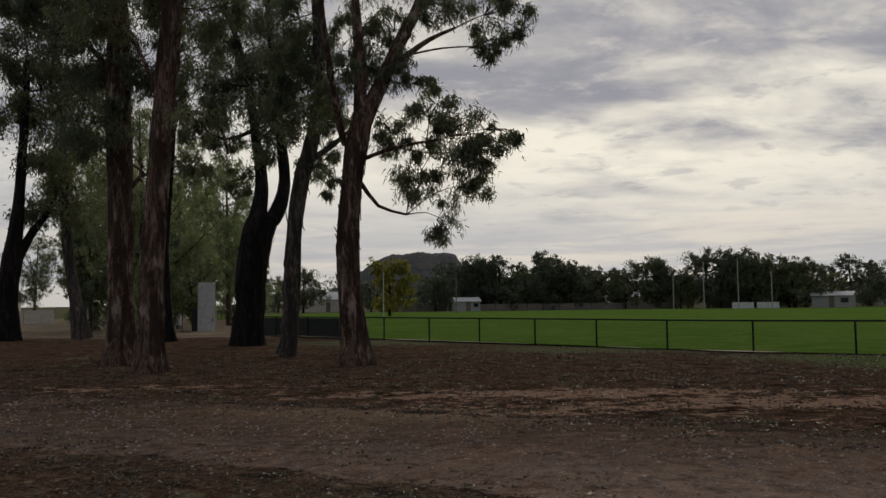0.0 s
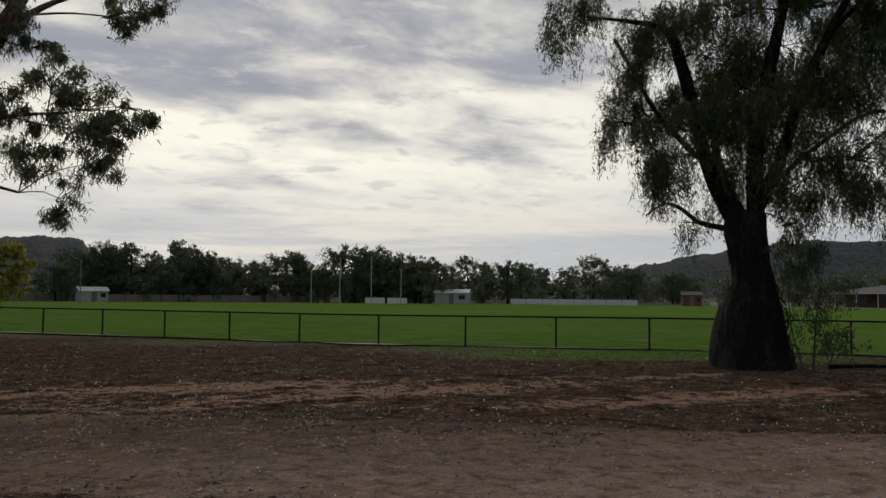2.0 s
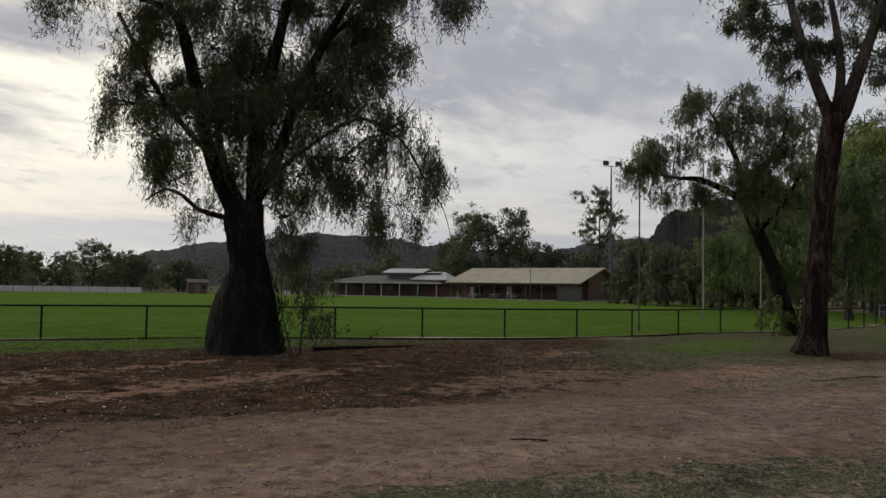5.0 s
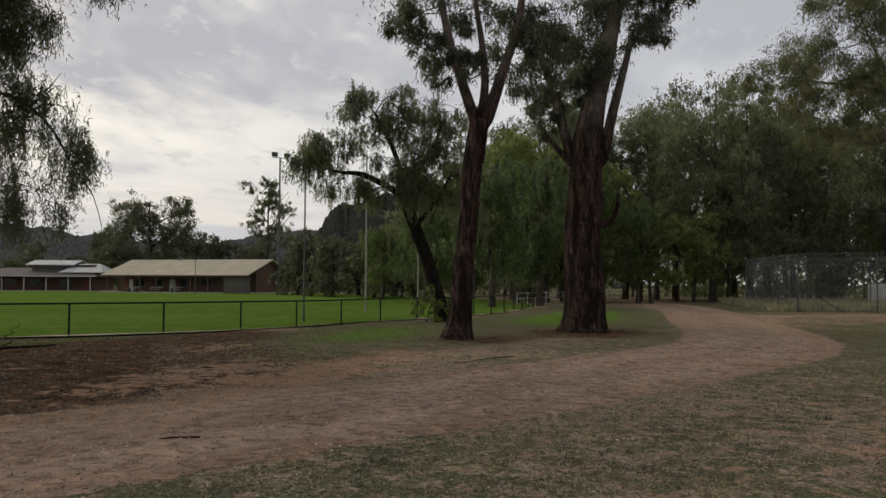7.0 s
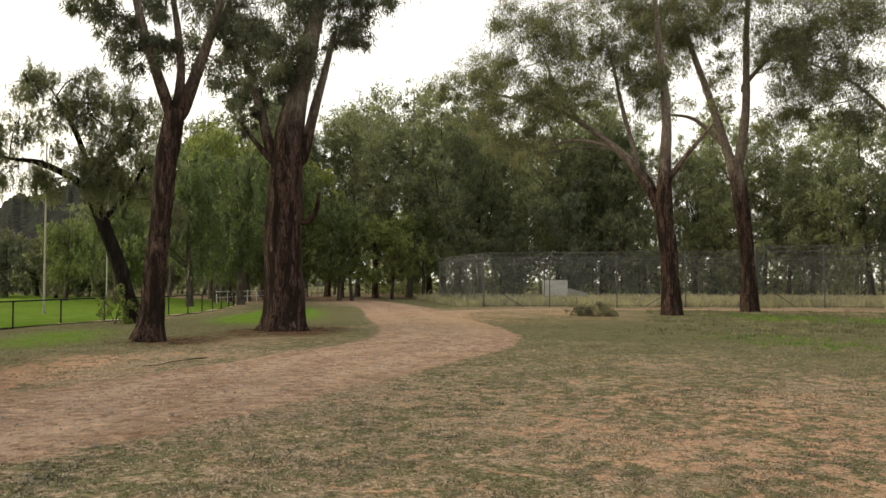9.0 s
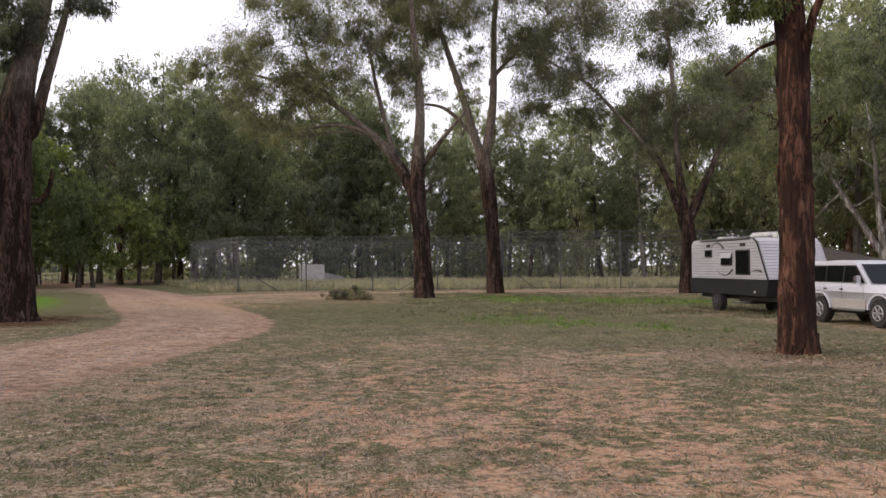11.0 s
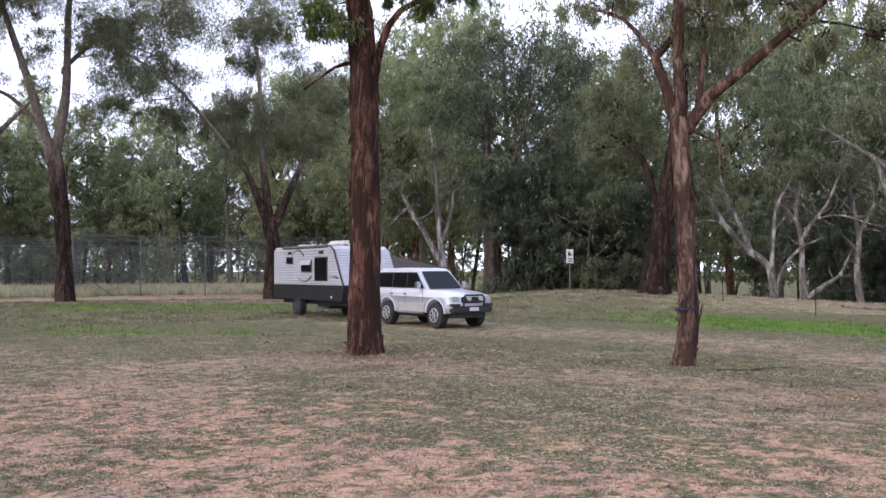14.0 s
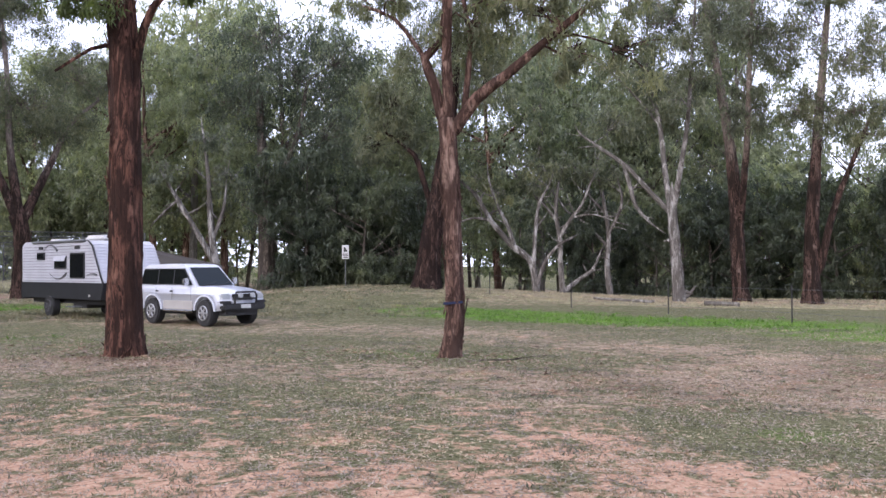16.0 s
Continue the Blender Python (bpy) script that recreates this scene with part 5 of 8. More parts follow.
limbs, boughs = [], []
limbs.append([(0.06, -0.03, 0.396), (-0.06, 2.12, 0.317), (-0.25, 4.79, 0.269), (-0.25, 6.44, 0.013)])
limbs.append([(-0.32, 4.66, 0.190), (-0.63, 7.19, 0.174), (-0.89, 9.79, 0.143), (-1.52, 12.90, 0.095), (-1.58, 15.44, 0.063), (-1.46, 16.98, 0.013)])
limbs.append([(-0.19, 4.91, 0.174), (0.10, 6.53, 0.158), (0.54, 9.13, 0.127), (0.76, 11.95, 0.095), (0.95, 14.80, 0.063), (1.11, 16.66, 0.013)])
limbs.append([(-0.25, 4.66, 0.174), (-1.27, 5.77, 0.158), (-2.22, 6.88, 0.143), (-2.82, 7.51, 0.143), (-4.34, 8.68, 0.095), (-5.20, 9.35, 0.063), (-5.55, 9.95, 0.013)])
limbs.append([(-2.82, 7.51, 0.127), (-2.47, 6.24, 0.127), (-2.16, 5.13, 0.111), (-1.33, 4.18, 0.063), (-0.61, 3.63, 0.013)])
limbs.append([(-0.89, 9.79, 0.095), (-2.54, 11.95, 0.063), (-3.80, 13.22, 0.048), (-4.80, 14.02, 0.013)])
limbs.append([(-1.58, 15.42, 0.029), (-0.99, 15.49, 0.019), (-0.70, 15.60, 0.011)])
limbs.append([(-1.07, 10.70, 0.058), (-1.29, 11.10, 0.039), (-1.58, 11.69, 0.011)])
limbs.append([(-1.56, 14.51, 0.034), (-1.97, 14.51, 0.023), (-2.26, 14.51, 0.011)])
limbs.append([(-0.93, 10.00, 0.063), (-0.83, 10.06, 0.042), (-0.75, 10.13, 0.011)])
limbs.append([(0.89, 13.91, 0.033), (1.16, 14.01, 0.022), (1.30, 14.17, 0.011)])
limbs.append([(0.62, 10.13, 0.052), (0.27, 10.50, 0.035), (0.17, 11.05, 0.011)])
limbs.append([(0.85, 13.33, 0.036), (0.99, 13.58, 0.024), (1.11, 13.95, 0.011)])
limbs.append([(0.64, 10.45, 0.050), (0.70, 10.49, 0.034), (0.90, 10.53, 0.011)])
limbs.append([(-5.16, 9.32, 0.029), (-5.19, 9.63, 0.019), (-5.15, 10.09, 0.011)])
limbs.append([(-4.24, 8.61, 0.044), (-4.83, 8.59, 0.029), (-5.31, 8.57, 0.011)])
limbs.append([(-4.99, 9.19, 0.032), (-5.44, 9.28, 0.021), (-6.05, 9.41, 0.011)])
limbs.append([(-3.36, 7.92, 0.057), (-3.39, 7.98, 0.038), (-3.42, 8.06, 0.011)])
limbs.append([(-1.64, 4.55, 0.037), (-1.45, 4.52, 0.024), (-1.21, 4.48, 0.011)])
limbs.append([(-2.40, 6.01, 0.056), (-2.16, 6.30, 0.037), (-1.72, 6.73, 0.011)])
limbs.append([(-1.34, 4.20, 0.029), (-1.36, 4.19, 0.019), (-1.64, 4.19, 0.011)])
limbs.append([(-2.47, 6.23, 0.057), (-1.89, 6.22, 0.038), (-1.39, 6.20, 0.011)])
limbs.append([(-2.93, 12.34, 0.026), (-2.61, 12.60, 0.019), (-2.50, 12.98, 0.011)])
limbs.append([(-1.68, 10.83, 0.036), (-2.00, 11.22, 0.024), (-2.01, 11.81, 0.011)])
limbs.append([(-3.77, 13.18, 0.025), (-3.23, 13.11, 0.019), (-2.78, 13.00, 0.011)])
limbs.append([(-1.52, 10.62, 0.037), (-1.15, 10.71, 0.025), (-0.79, 10.84, 0.011)])
limbs.append([(-0.24, 4.62, 0.123), (-0.14, 5.02, 0.082), (-0.30, 5.63, 0.011)])
limbs.append([(0.03, 0.56, 0.168), (0.49, 0.47, 0.112), (0.82, 0.34, 0.011)])
limbs.append([(-0.15, 3.28, 0.133), (-0.49, 3.26, 0.089), (-0.75, 3.22, 0.011)])
limbs.append([(0.06, 0.01, 0.178), (0.55, 0.36, 0.118), (0.97, 0.88, 0.011)])
boughs += [(-3.5, 9.7, 1.7, 1.4), (-0.6, 10.7, 1.4, 1.6), (-1.6, 13.2, 1.9, 1.6), (0.6, 13.2, 1.3, 1.6)]
plant(tree("gum_tree", limbs, boughs, 31, M_BARK_PALE, M_LEAF, (0.3, 0.038), 2.2, 0, top=16.9, fill=(8, 8.5, 1.2)), 172.62, 47.4, "small gum tree with smooth white limbs")

limbs, boughs = [], []
limbs.append([(0.00, -0.07, 0.261), (-0.35, 1.81, 0.226), (-1.56, 2.92, 0.209), (-2.75, 4.35, 0.174), (-3.58, 5.81, 0.139), (-4.42, 6.64, 0.087), (-5.16, 7.19, 0.014)])
limbs.append([(-1.32, 2.64, 0.156), (-1.67, 3.89, 0.139), (-2.26, 5.08, 0.104), (-2.78, 6.68, 0.070), (-2.87, 7.74, 0.014)])
limbs.append([(-0.17, 1.46, 0.156), (-0.07, 3.55, 0.139), (0.17, 5.29, 0.104), (0.87, 6.68, 0.052), (1.14, 7.70, 0.014)])
limbs.append([(-2.75, 4.35, 0.104), (-3.82, 4.52, 0.070), (-4.69, 4.24, 0.052), (-5.41, 4.09, 0.014)])
limbs.append([(0.00, 0.24, 0.156), (0.52, 1.81, 0.122), (1.39, 2.85, 0.087), (2.09, 3.20, 0.052), (2.52, 3.46, 0.014)])
limbs.append([(-2.40, 5.50, 0.043), (-2.77, 5.91, 0.029), (-3.14, 6.52, 0.012)])
limbs.append([(-2.10, 4.75, 0.051), (-2.24, 4.75, 0.034), (-2.43, 4.75, 0.012)])
limbs.append([(-2.46, 5.69, 0.041), (-3.04, 5.93, 0.027), (-3.62, 6.28, 0.012)])
limbs.append([(-1.77, 4.11, 0.060), (-2.12, 4.27, 0.040), (-2.50, 4.50, 0.012)])
limbs.append([(0.84, 6.62, 0.028), (0.69, 7.17, 0.021), (0.27, 8.00, 0.012)])
limbs.append([(0.09, 4.68, 0.052), (0.08, 4.96, 0.035), (0.27, 5.38, 0.012)])
limbs.append([(0.42, 5.77, 0.039), (0.62, 5.79, 0.026), (1.03, 5.83, 0.012)])
limbs.append([(-0.02, 3.89, 0.059), (0.36, 4.33, 0.040), (0.82, 5.00, 0.012)])
limbs.append([(-4.07, 4.44, 0.029), (-4.46, 4.87, 0.021), (-4.75, 5.51, 0.012)])
limbs.append([(-2.75, 4.35, 0.047), (-2.72, 4.76, 0.031), (-2.52, 5.37, 0.012)])
limbs.append([(-4.67, 4.25, 0.028), (-4.86, 4.77, 0.021), (-5.20, 5.55, 0.012)])
limbs.append([(-3.29, 4.43, 0.039), (-3.34, 4.89, 0.026), (-3.75, 5.56, 0.012)])
limbs.append([(1.55, 2.93, 0.035), (1.00, 3.18, 0.024), (0.67, 3.55, 0.012)])
limbs.append([(1.19, 2.61, 0.043), (1.48, 2.88, 0.028), (1.95, 3.28, 0.012)])
limbs.append([(1.97, 3.14, 0.028), (2.03, 3.24, 0.021), (2.33, 3.38, 0.012)])
limbs.append([(1.28, 2.71, 0.041), (1.61, 3.01, 0.027), (1.78, 3.47, 0.012)])
limbs.append([(-3.85, 6.08, 0.055), (-3.44, 6.16, 0.037), (-3.20, 6.29, 0.012)])
limbs.append([(-2.99, 4.77, 0.074), (-2.56, 4.90, 0.049), (-2.08, 5.11, 0.012)])
limbs.append([(-4.38, 6.61, 0.040), (-4.56, 6.95, 0.027), (-4.59, 7.47, 0.012)])
limbs.append([(-3.44, 5.55, 0.065), (-3.22, 5.99, 0.044), (-2.66, 6.63, 0.012)])
boughs += [(-3.5, 7.0, 0.9, 0.6), (-2.3, 6.0, 0.8, 0.6), (0.7, 7.2, 1.2, 0.8), (-0.7, 7.7, 1.0, 0.7)]
plant(tree("gum_tree", limbs, boughs, 32, M_BARK_PALE, M_LEAF, (0.3, 0.038), 1.6, 0, top=18.3), 163.50, 52, "leaning gum tree with crooked pale limbs and few leaves")

limbs, boughs = [], []
limbs.append([(0.00, -0.07, 0.230), (-0.11, 1.77, 0.177), (-0.18, 3.40, 0.159), (-0.39, 4.96, 0.124), (-0.21, 6.73, 0.089), (0.13, 7.86, 0.014)])
limbs.append([(-0.18, 3.40, 0.142), (0.57, 4.61, 0.106), (1.17, 5.35, 0.089), (1.74, 6.73, 0.053), (2.22, 7.65, 0.014)])
limbs.append([(-0.25, 4.25, 0.106), (-0.99, 5.32, 0.089), (-1.63, 5.95, 0.053), (-1.84, 6.52, 0.014)])
limbs.append([(0.14, 0.14, 0.159), (1.03, 0.82, 0.142), (1.88, 1.45, 0.106), (2.34, 2.48, 0.053), (2.75, 3.24, 0.014)])
limbs.append([(0.57, 4.61, 0.071), (1.91, 4.78, 0.053), (3.33, 4.25, 0.035), (4.11, 4.05, 0.014)])
limbs.append([(1.48, 6.11, 0.031), (1.70, 6.36, 0.021), (1.66, 6.73, 0.012)])
limbs.append([(0.73, 4.81, 0.046), (1.08, 5.00, 0.030), (1.42, 5.28, 0.012)])
limbs.append([(1.41, 5.93, 0.033), (1.09, 6.41, 0.022), (0.51, 7.13, 0.012)])
limbs.append([(0.75, 4.84, 0.045), (0.51, 5.37, 0.030), (0.28, 6.16, 0.012)])
limbs.append([(-1.21, 5.53, 0.034), (-0.89, 5.60, 0.023), (-0.48, 5.70, 0.012)])
limbs.append([(-0.83, 5.09, 0.042), (-0.93, 5.21, 0.028), (-1.05, 5.39, 0.012)])
limbs.append([(-1.29, 5.61, 0.032), (-0.69, 6.17, 0.022), (-0.31, 7.01, 0.012)])
limbs.append([(-0.51, 4.63, 0.045), (-0.10, 4.66, 0.030), (0.01, 4.71, 0.012)])
limbs.append([(2.21, 2.20, 0.030), (2.71, 2.12, 0.021), (2.92, 1.99, 0.012)])
limbs.append([(1.54, 1.20, 0.054), (1.40, 1.44, 0.036), (1.25, 1.81, 0.012)])
limbs.append([(2.26, 2.30, 0.028), (2.80, 2.51, 0.021), (3.34, 2.82, 0.012)])
limbs.append([(1.78, 1.38, 0.050), (2.19, 1.40, 0.033), (2.55, 1.44, 0.012)])
limbs.append([(2.16, 4.69, 0.028), (2.12, 4.94, 0.021), (1.97, 5.32, 0.012)])
limbs.append([(1.39, 4.72, 0.028), (1.88, 5.22, 0.021), (2.33, 5.97, 0.012)])
limbs.append([(2.41, 4.60, 0.028), (2.75, 4.69, 0.021), (3.44, 4.83, 0.012)])
limbs.append([(1.12, 4.68, 0.029), (1.58, 5.10, 0.021), (1.75, 5.72, 0.012)])
limbs.append([(-0.24, 6.41, 0.043), (0.03, 6.41, 0.028), (0.09, 6.40, 0.012)])
limbs.append([(-0.22, 3.72, 0.069), (-0.07, 3.70, 0.046), (0.31, 3.68, 0.012)])
limbs.append([(-0.39, 5.00, 0.055), (-0.62, 5.37, 0.037), (-1.06, 5.93, 0.012)])
limbs.append([(-0.25, 3.96, 0.066), (0.10, 4.11, 0.044), (0.68, 4.35, 0.012)])
boughs += [(0.1, 7.4, 1.3, 0.9), (1.9, 7.1, 1.1, 0.8), (-1.6, 6.6, 0.9, 0.6)]
plant(tree("gum_tree", limbs, boughs, 33, M_BARK_PALE, M_LEAF, (0.3, 0.038), 1.6, 0, top=18.6), 165.22, 53, "thin gum tree with a fallen-over pale side stem")

limbs, boughs = [], []
limbs.append([(0.00, -0.07, 0.221), (-0.18, 1.99, 0.184), (-0.07, 3.82, 0.165), (-0.37, 6.03, 0.129), (-0.74, 8.24, 0.092), (-0.91, 9.60, 0.015)])
limbs.append([(-0.07, 3.82, 0.110), (0.74, 5.66, 0.092), (0.55, 7.13, 0.055), (0.26, 8.04, 0.015)])
limbs.append([(-0.18, 3.09, 0.110), (-1.47, 4.56, 0.092), (-2.76, 5.48, 0.074), (-3.49, 6.58, 0.055), (-4.41, 7.50, 0.037), (-5.16, 8.28, 0.015)])
limbs.append([(-0.29, 5.30, 0.092), (-1.47, 6.58, 0.074), (-2.21, 8.24, 0.055), (-2.90, 9.25, 0.015)])
limbs.append([(0.64, 6.43, 0.033), (0.23, 6.88, 0.022), (-0.31, 7.54, 0.013)])
limbs.append([(0.15, 4.34, 0.047), (0.66, 4.24, 0.032), (1.15, 4.09, 0.013)])
limbs.append([(0.62, 6.58, 0.031), (0.09, 6.84, 0.022), (-0.24, 7.23, 0.013)])
limbs.append([(0.49, 5.10, 0.044), (1.03, 5.65, 0.029), (1.47, 6.47, 0.013)])
limbs.append([(-3.61, 6.70, 0.029), (-4.02, 7.14, 0.022), (-4.33, 7.79, 0.013)])
limbs.append([(-2.96, 5.79, 0.031), (-2.60, 5.90, 0.022), (-2.38, 6.07, 0.013)])
limbs.append([(-3.74, 6.83, 0.029), (-3.29, 7.08, 0.022), (-3.13, 7.45, 0.013)])
limbs.append([(-3.08, 5.96, 0.030), (-2.64, 5.88, 0.022), (-2.36, 5.76, 0.013)])
limbs.append([(-1.62, 6.91, 0.031), (-2.08, 7.14, 0.022), (-2.70, 7.48, 0.013)])
limbs.append([(-0.37, 5.38, 0.041), (0.09, 5.26, 0.027), (0.85, 5.08, 0.013)])
limbs.append([(-1.62, 6.93, 0.031), (-1.37, 7.10, 0.022), (-1.35, 7.35, 0.013)])
limbs.append([(-1.12, 6.20, 0.036), (-1.32, 6.69, 0.024), (-1.84, 7.42, 0.013)])
limbs.append([(-0.50, 6.81, 0.052), (-0.49, 6.98, 0.035), (-0.75, 7.24, 0.013)])
limbs.append([(-0.22, 4.94, 0.066), (0.37, 5.02, 0.044), (0.77, 5.14, 0.013)])
limbs.append([(-0.58, 7.29, 0.048), (-0.14, 7.27, 0.032), (0.53, 7.25, 0.013)])
limbs.append([(-0.27, 5.30, 0.063), (-0.88, 5.31, 0.042), (-1.15, 5.32, 0.013)])
boughs += [(-0.7, 8.6, 1.3, 1.0), (0.7, 7.5, 1.1, 0.9), (-2.6, 8.2, 1.1, 0.7)]
plant(tree("gum_tree", limbs, boughs, 34, M_BARK_PALE, M_LEAF, (0.3, 0.038), 1.8, 0, top=19.5), 168.32, 55, "slender gum tree with arching grey limbs")

limbs, boughs = [], []
limbs.append([(0.00, -0.07, 0.290), (-0.07, 1.16, 0.256), (-0.34, 3.17, 0.222), (-0.48, 5.18, 0.171), (-0.58, 6.99, 0.119), (-0.82, 9.04, 0.068), (-0.99, 10.33, 0.014)])
limbs.append([(-0.14, 1.71, 0.205), (-1.23, 3.68, 0.171), (-2.22, 5.42, 0.136), (-2.83, 6.45, 0.085), (-3.19, 7.17, 0.014)])
limbs.append([(-0.34, 3.17, 0.119), (0.27, 4.94, 0.102), (0.44, 6.65, 0.051), (0.62, 7.82, 0.014)])
limbs.append([(-2.22, 5.42, 0.085), (-2.80, 4.94, 0.068), (-3.48, 4.26, 0.034), (-3.73, 3.96, 0.014)])
limbs.append([(-0.07, 1.19, 0.119), (-1.09, 1.71, 0.085), (-2.11, 1.19, 0.051), (-2.65, 0.99, 0.014)])
limbs.append([(-2.71, 6.25, 0.043), (-2.64, 6.32, 0.028), (-2.60, 6.41, 0.012)])
limbs.append([(-1.76, 4.61, 0.069), (-1.19, 4.88, 0.046), (-0.65, 5.29, 0.012)])
limbs.append([(-2.37, 5.69, 0.055), (-2.32, 5.98, 0.037), (-1.96, 6.41, 0.012)])
limbs.append([(-1.62, 4.37, 0.071), (-2.09, 4.83, 0.047), (-2.40, 5.51, 0.012)])
limbs.append([(0.40, 6.25, 0.028), (0.79, 6.76, 0.020), (1.43, 7.51, 0.012)])
limbs.append([(-0.29, 3.32, 0.053), (-0.62, 3.25, 0.035), (-0.85, 3.15, 0.012)])
limbs.append([(0.40, 6.23, 0.029), (-0.17, 6.40, 0.020), (-0.47, 6.66, 0.012)])
limbs.append([(0.05, 4.31, 0.049), (-0.42, 4.85, 0.033), (-0.91, 5.67, 0.012)])
limbs.append([(-3.38, 4.36, 0.027), (-3.04, 4.60, 0.020), (-3.03, 4.97, 0.012)])
limbs.append([(-2.40, 5.27, 0.036), (-2.69, 5.19, 0.024), (-2.94, 5.06, 0.012)])
limbs.append([(-3.16, 4.58, 0.027), (-2.75, 4.69, 0.020), (-2.05, 4.84, 0.012)])
limbs.append([(-2.39, 5.28, 0.036), (-1.84, 5.55, 0.024), (-1.53, 5.96, 0.012)])
limbs.append([(-2.10, 1.20, 0.027), (-1.57, 1.48, 0.020), (-1.02, 1.89, 0.012)])
limbs.append([(-0.08, 1.20, 0.054), (-0.04, 1.20, 0.036), (-0.17, 1.21, 0.012)])
limbs.append([(-2.11, 1.19, 0.027), (-2.56, 1.74, 0.020), (-2.74, 2.56, 0.012)])
limbs.append([(-1.03, 1.68, 0.039), (-0.40, 1.93, 0.026), (0.11, 2.32, 0.012)])
limbs.append([(-0.72, 8.22, 0.040), (-0.88, 8.63, 0.027), (-0.84, 9.24, 0.012)])
limbs.append([(-0.57, 6.80, 0.056), (-0.57, 6.83, 0.037), (-0.28, 6.89, 0.012)])
limbs.append([(-0.79, 8.75, 0.034), (-0.76, 8.77, 0.023), (-0.65, 8.80, 0.012)])
limbs.append([(-0.56, 6.61, 0.059), (-0.89, 6.89, 0.039), (-1.39, 7.30, 0.012)])
boughs += [(-0.8, 9.0, 1.4, 0.9), (-2.8, 7.0, 1.0, 0.7), (0.3, 7.0, 1.0, 0.8)]
plant(tree("gum_tree", limbs, boughs, 35, M_BARK_PALE, M_LEAF, (0.3, 0.038), 2.0, 0, top=17.4), 142.47, 51, "forked gum tree with smooth grey-white stems behind the wagon")

limbs, boughs = [], []
limbs.append([(0.00, -0.08, 0.963), (-0.08, 1.81, 0.682), (-0.20, 5.01, 0.562), (-0.40, 9.03, 0.401), (-0.60, 14.24, 0.241)])
limbs.append([(-0.20, 6.22, 0.281), (1.81, 10.23, 0.201), (2.61, 14.24, 0.120)])
boughs += [(-1.4, 13.0, 3.2, 2.4), (1.8, 14.2, 3.2, 2.4), (4.2, 10.2, 3.2, 2.8), (0.2, 17.9, 4.0, 2.0), (5.0, 16.2, 3.2, 2.4), (-0.6, 7.0, 2.4, 2.0), (3.4, 5.0, 2.8, 2.4)]
plant(tree("gum_tree", limbs, boughs, 36, M_BARK_GREY, M_LEAF_BLUE, (0.32, 0.042), 1.9, 0, top=20.5), 145.63, 60, "dense dark gum tree at the edge of the wood")


# ---- woods ----
WOOD = []
for i in range(6):
    st, cl = wild(100 + i, 23 + i % 3, 0.36, 6.6, 0.24, 8, 40, gum=True)
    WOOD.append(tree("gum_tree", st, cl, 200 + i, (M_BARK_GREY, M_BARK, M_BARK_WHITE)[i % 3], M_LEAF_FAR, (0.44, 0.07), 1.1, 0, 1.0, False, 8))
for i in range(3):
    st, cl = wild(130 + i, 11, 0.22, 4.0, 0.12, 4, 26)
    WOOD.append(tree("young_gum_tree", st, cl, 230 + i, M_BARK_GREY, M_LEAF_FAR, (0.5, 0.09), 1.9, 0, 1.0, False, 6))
ROUND = []
for i in range(4):
    st, cl = wild(140 + i, 10, 0.3, 4.8 + 0.5 * i, 0.16, 4, 26, True)
    ROUND.append(tree("round_tree", st, cl, 240 + i, M_BARK_DARK, M_LEAF_ROW, (0.42, 0.105), 1.9, 0, 1.0, False, 6))
WEEP = []
for i in range(2):
    st, cl = wild(170 + i, 12, 0.3, 4.6, 0.32, 5, 26)
    WEEP.append(tree("pepper_tree", st, cl, 270 + i, M_BARK_GREY, M_LEAF_WEEP, (0.42, 0.06), 2.0, 2.2, 1.0, False, 6))
BUSH = []
for i in range(3):
    st, cl = wild(150 + i, 2.6, 0.06, 1.6, 0.1, 4, 14)
    BUSH.append(tree("shrub", st, cl, 250 + i, M_BARK_GREY, M_LEAF_BLUE, (0.22, 0.035), 2.0, 0, 1.0, False, 5))
FRESH = []
for i in range(2):
    st, cl = wild(190 + i, 11, 0.22, 4.2, 0.27, 5, 28)
    FRESH.append(tree("young_gum_tree", st, cl, 290 + i, M_BARK_GREY, M_LEAF_SUN, (0.5, 0.08), 2.0, 0, 1.0, False, 6))
THICKET = []
for i in range(3):
    st, cl = wild(180 + i, 5.5, 0.10, 2.7, 0.1, 6, 24)
    THICKET.append(tree("shrub", st, cl, 280 + i, M_BARK_GREY, M_LEAF_BLUE, (0.28, 0.030), 1.8, 0, 1.0, False, 5))
rng = np.random.default_rng(7)
used = set()


def place(pool, k, az, d, size, label, group):
    p = at(az, d)
    m = pose(p.x, p.y, ground_z(p.x, p.y) - 0.05, 0, 0, rng.uniform(0, 360)) @ Matrix.Scale(size, 4)
    if (id(pool), k) in used:
        ob = copy_thing(pool[k], m)
    else:
        used.add((id(pool), k))
        ob = pool[k]
        ob.matrix_world = m
    return tagged(ob, label, "tree" if pool is not BUSH and pool is not THICKET else "shrub", group)


def wood(n, az0, az1, d0, d1, s0, s1, kinds, label, group, pool=None):
    for i in range(n):
        az = az0 + (az1 - az0) * (i + rng.uniform(0.1, 0.9)) / n
        place(WOOD if pool is None else pool, int(rng.choice(kinds)), az, rng.uniform(d0, d1), rng.uniform(s0, s1), label, group)


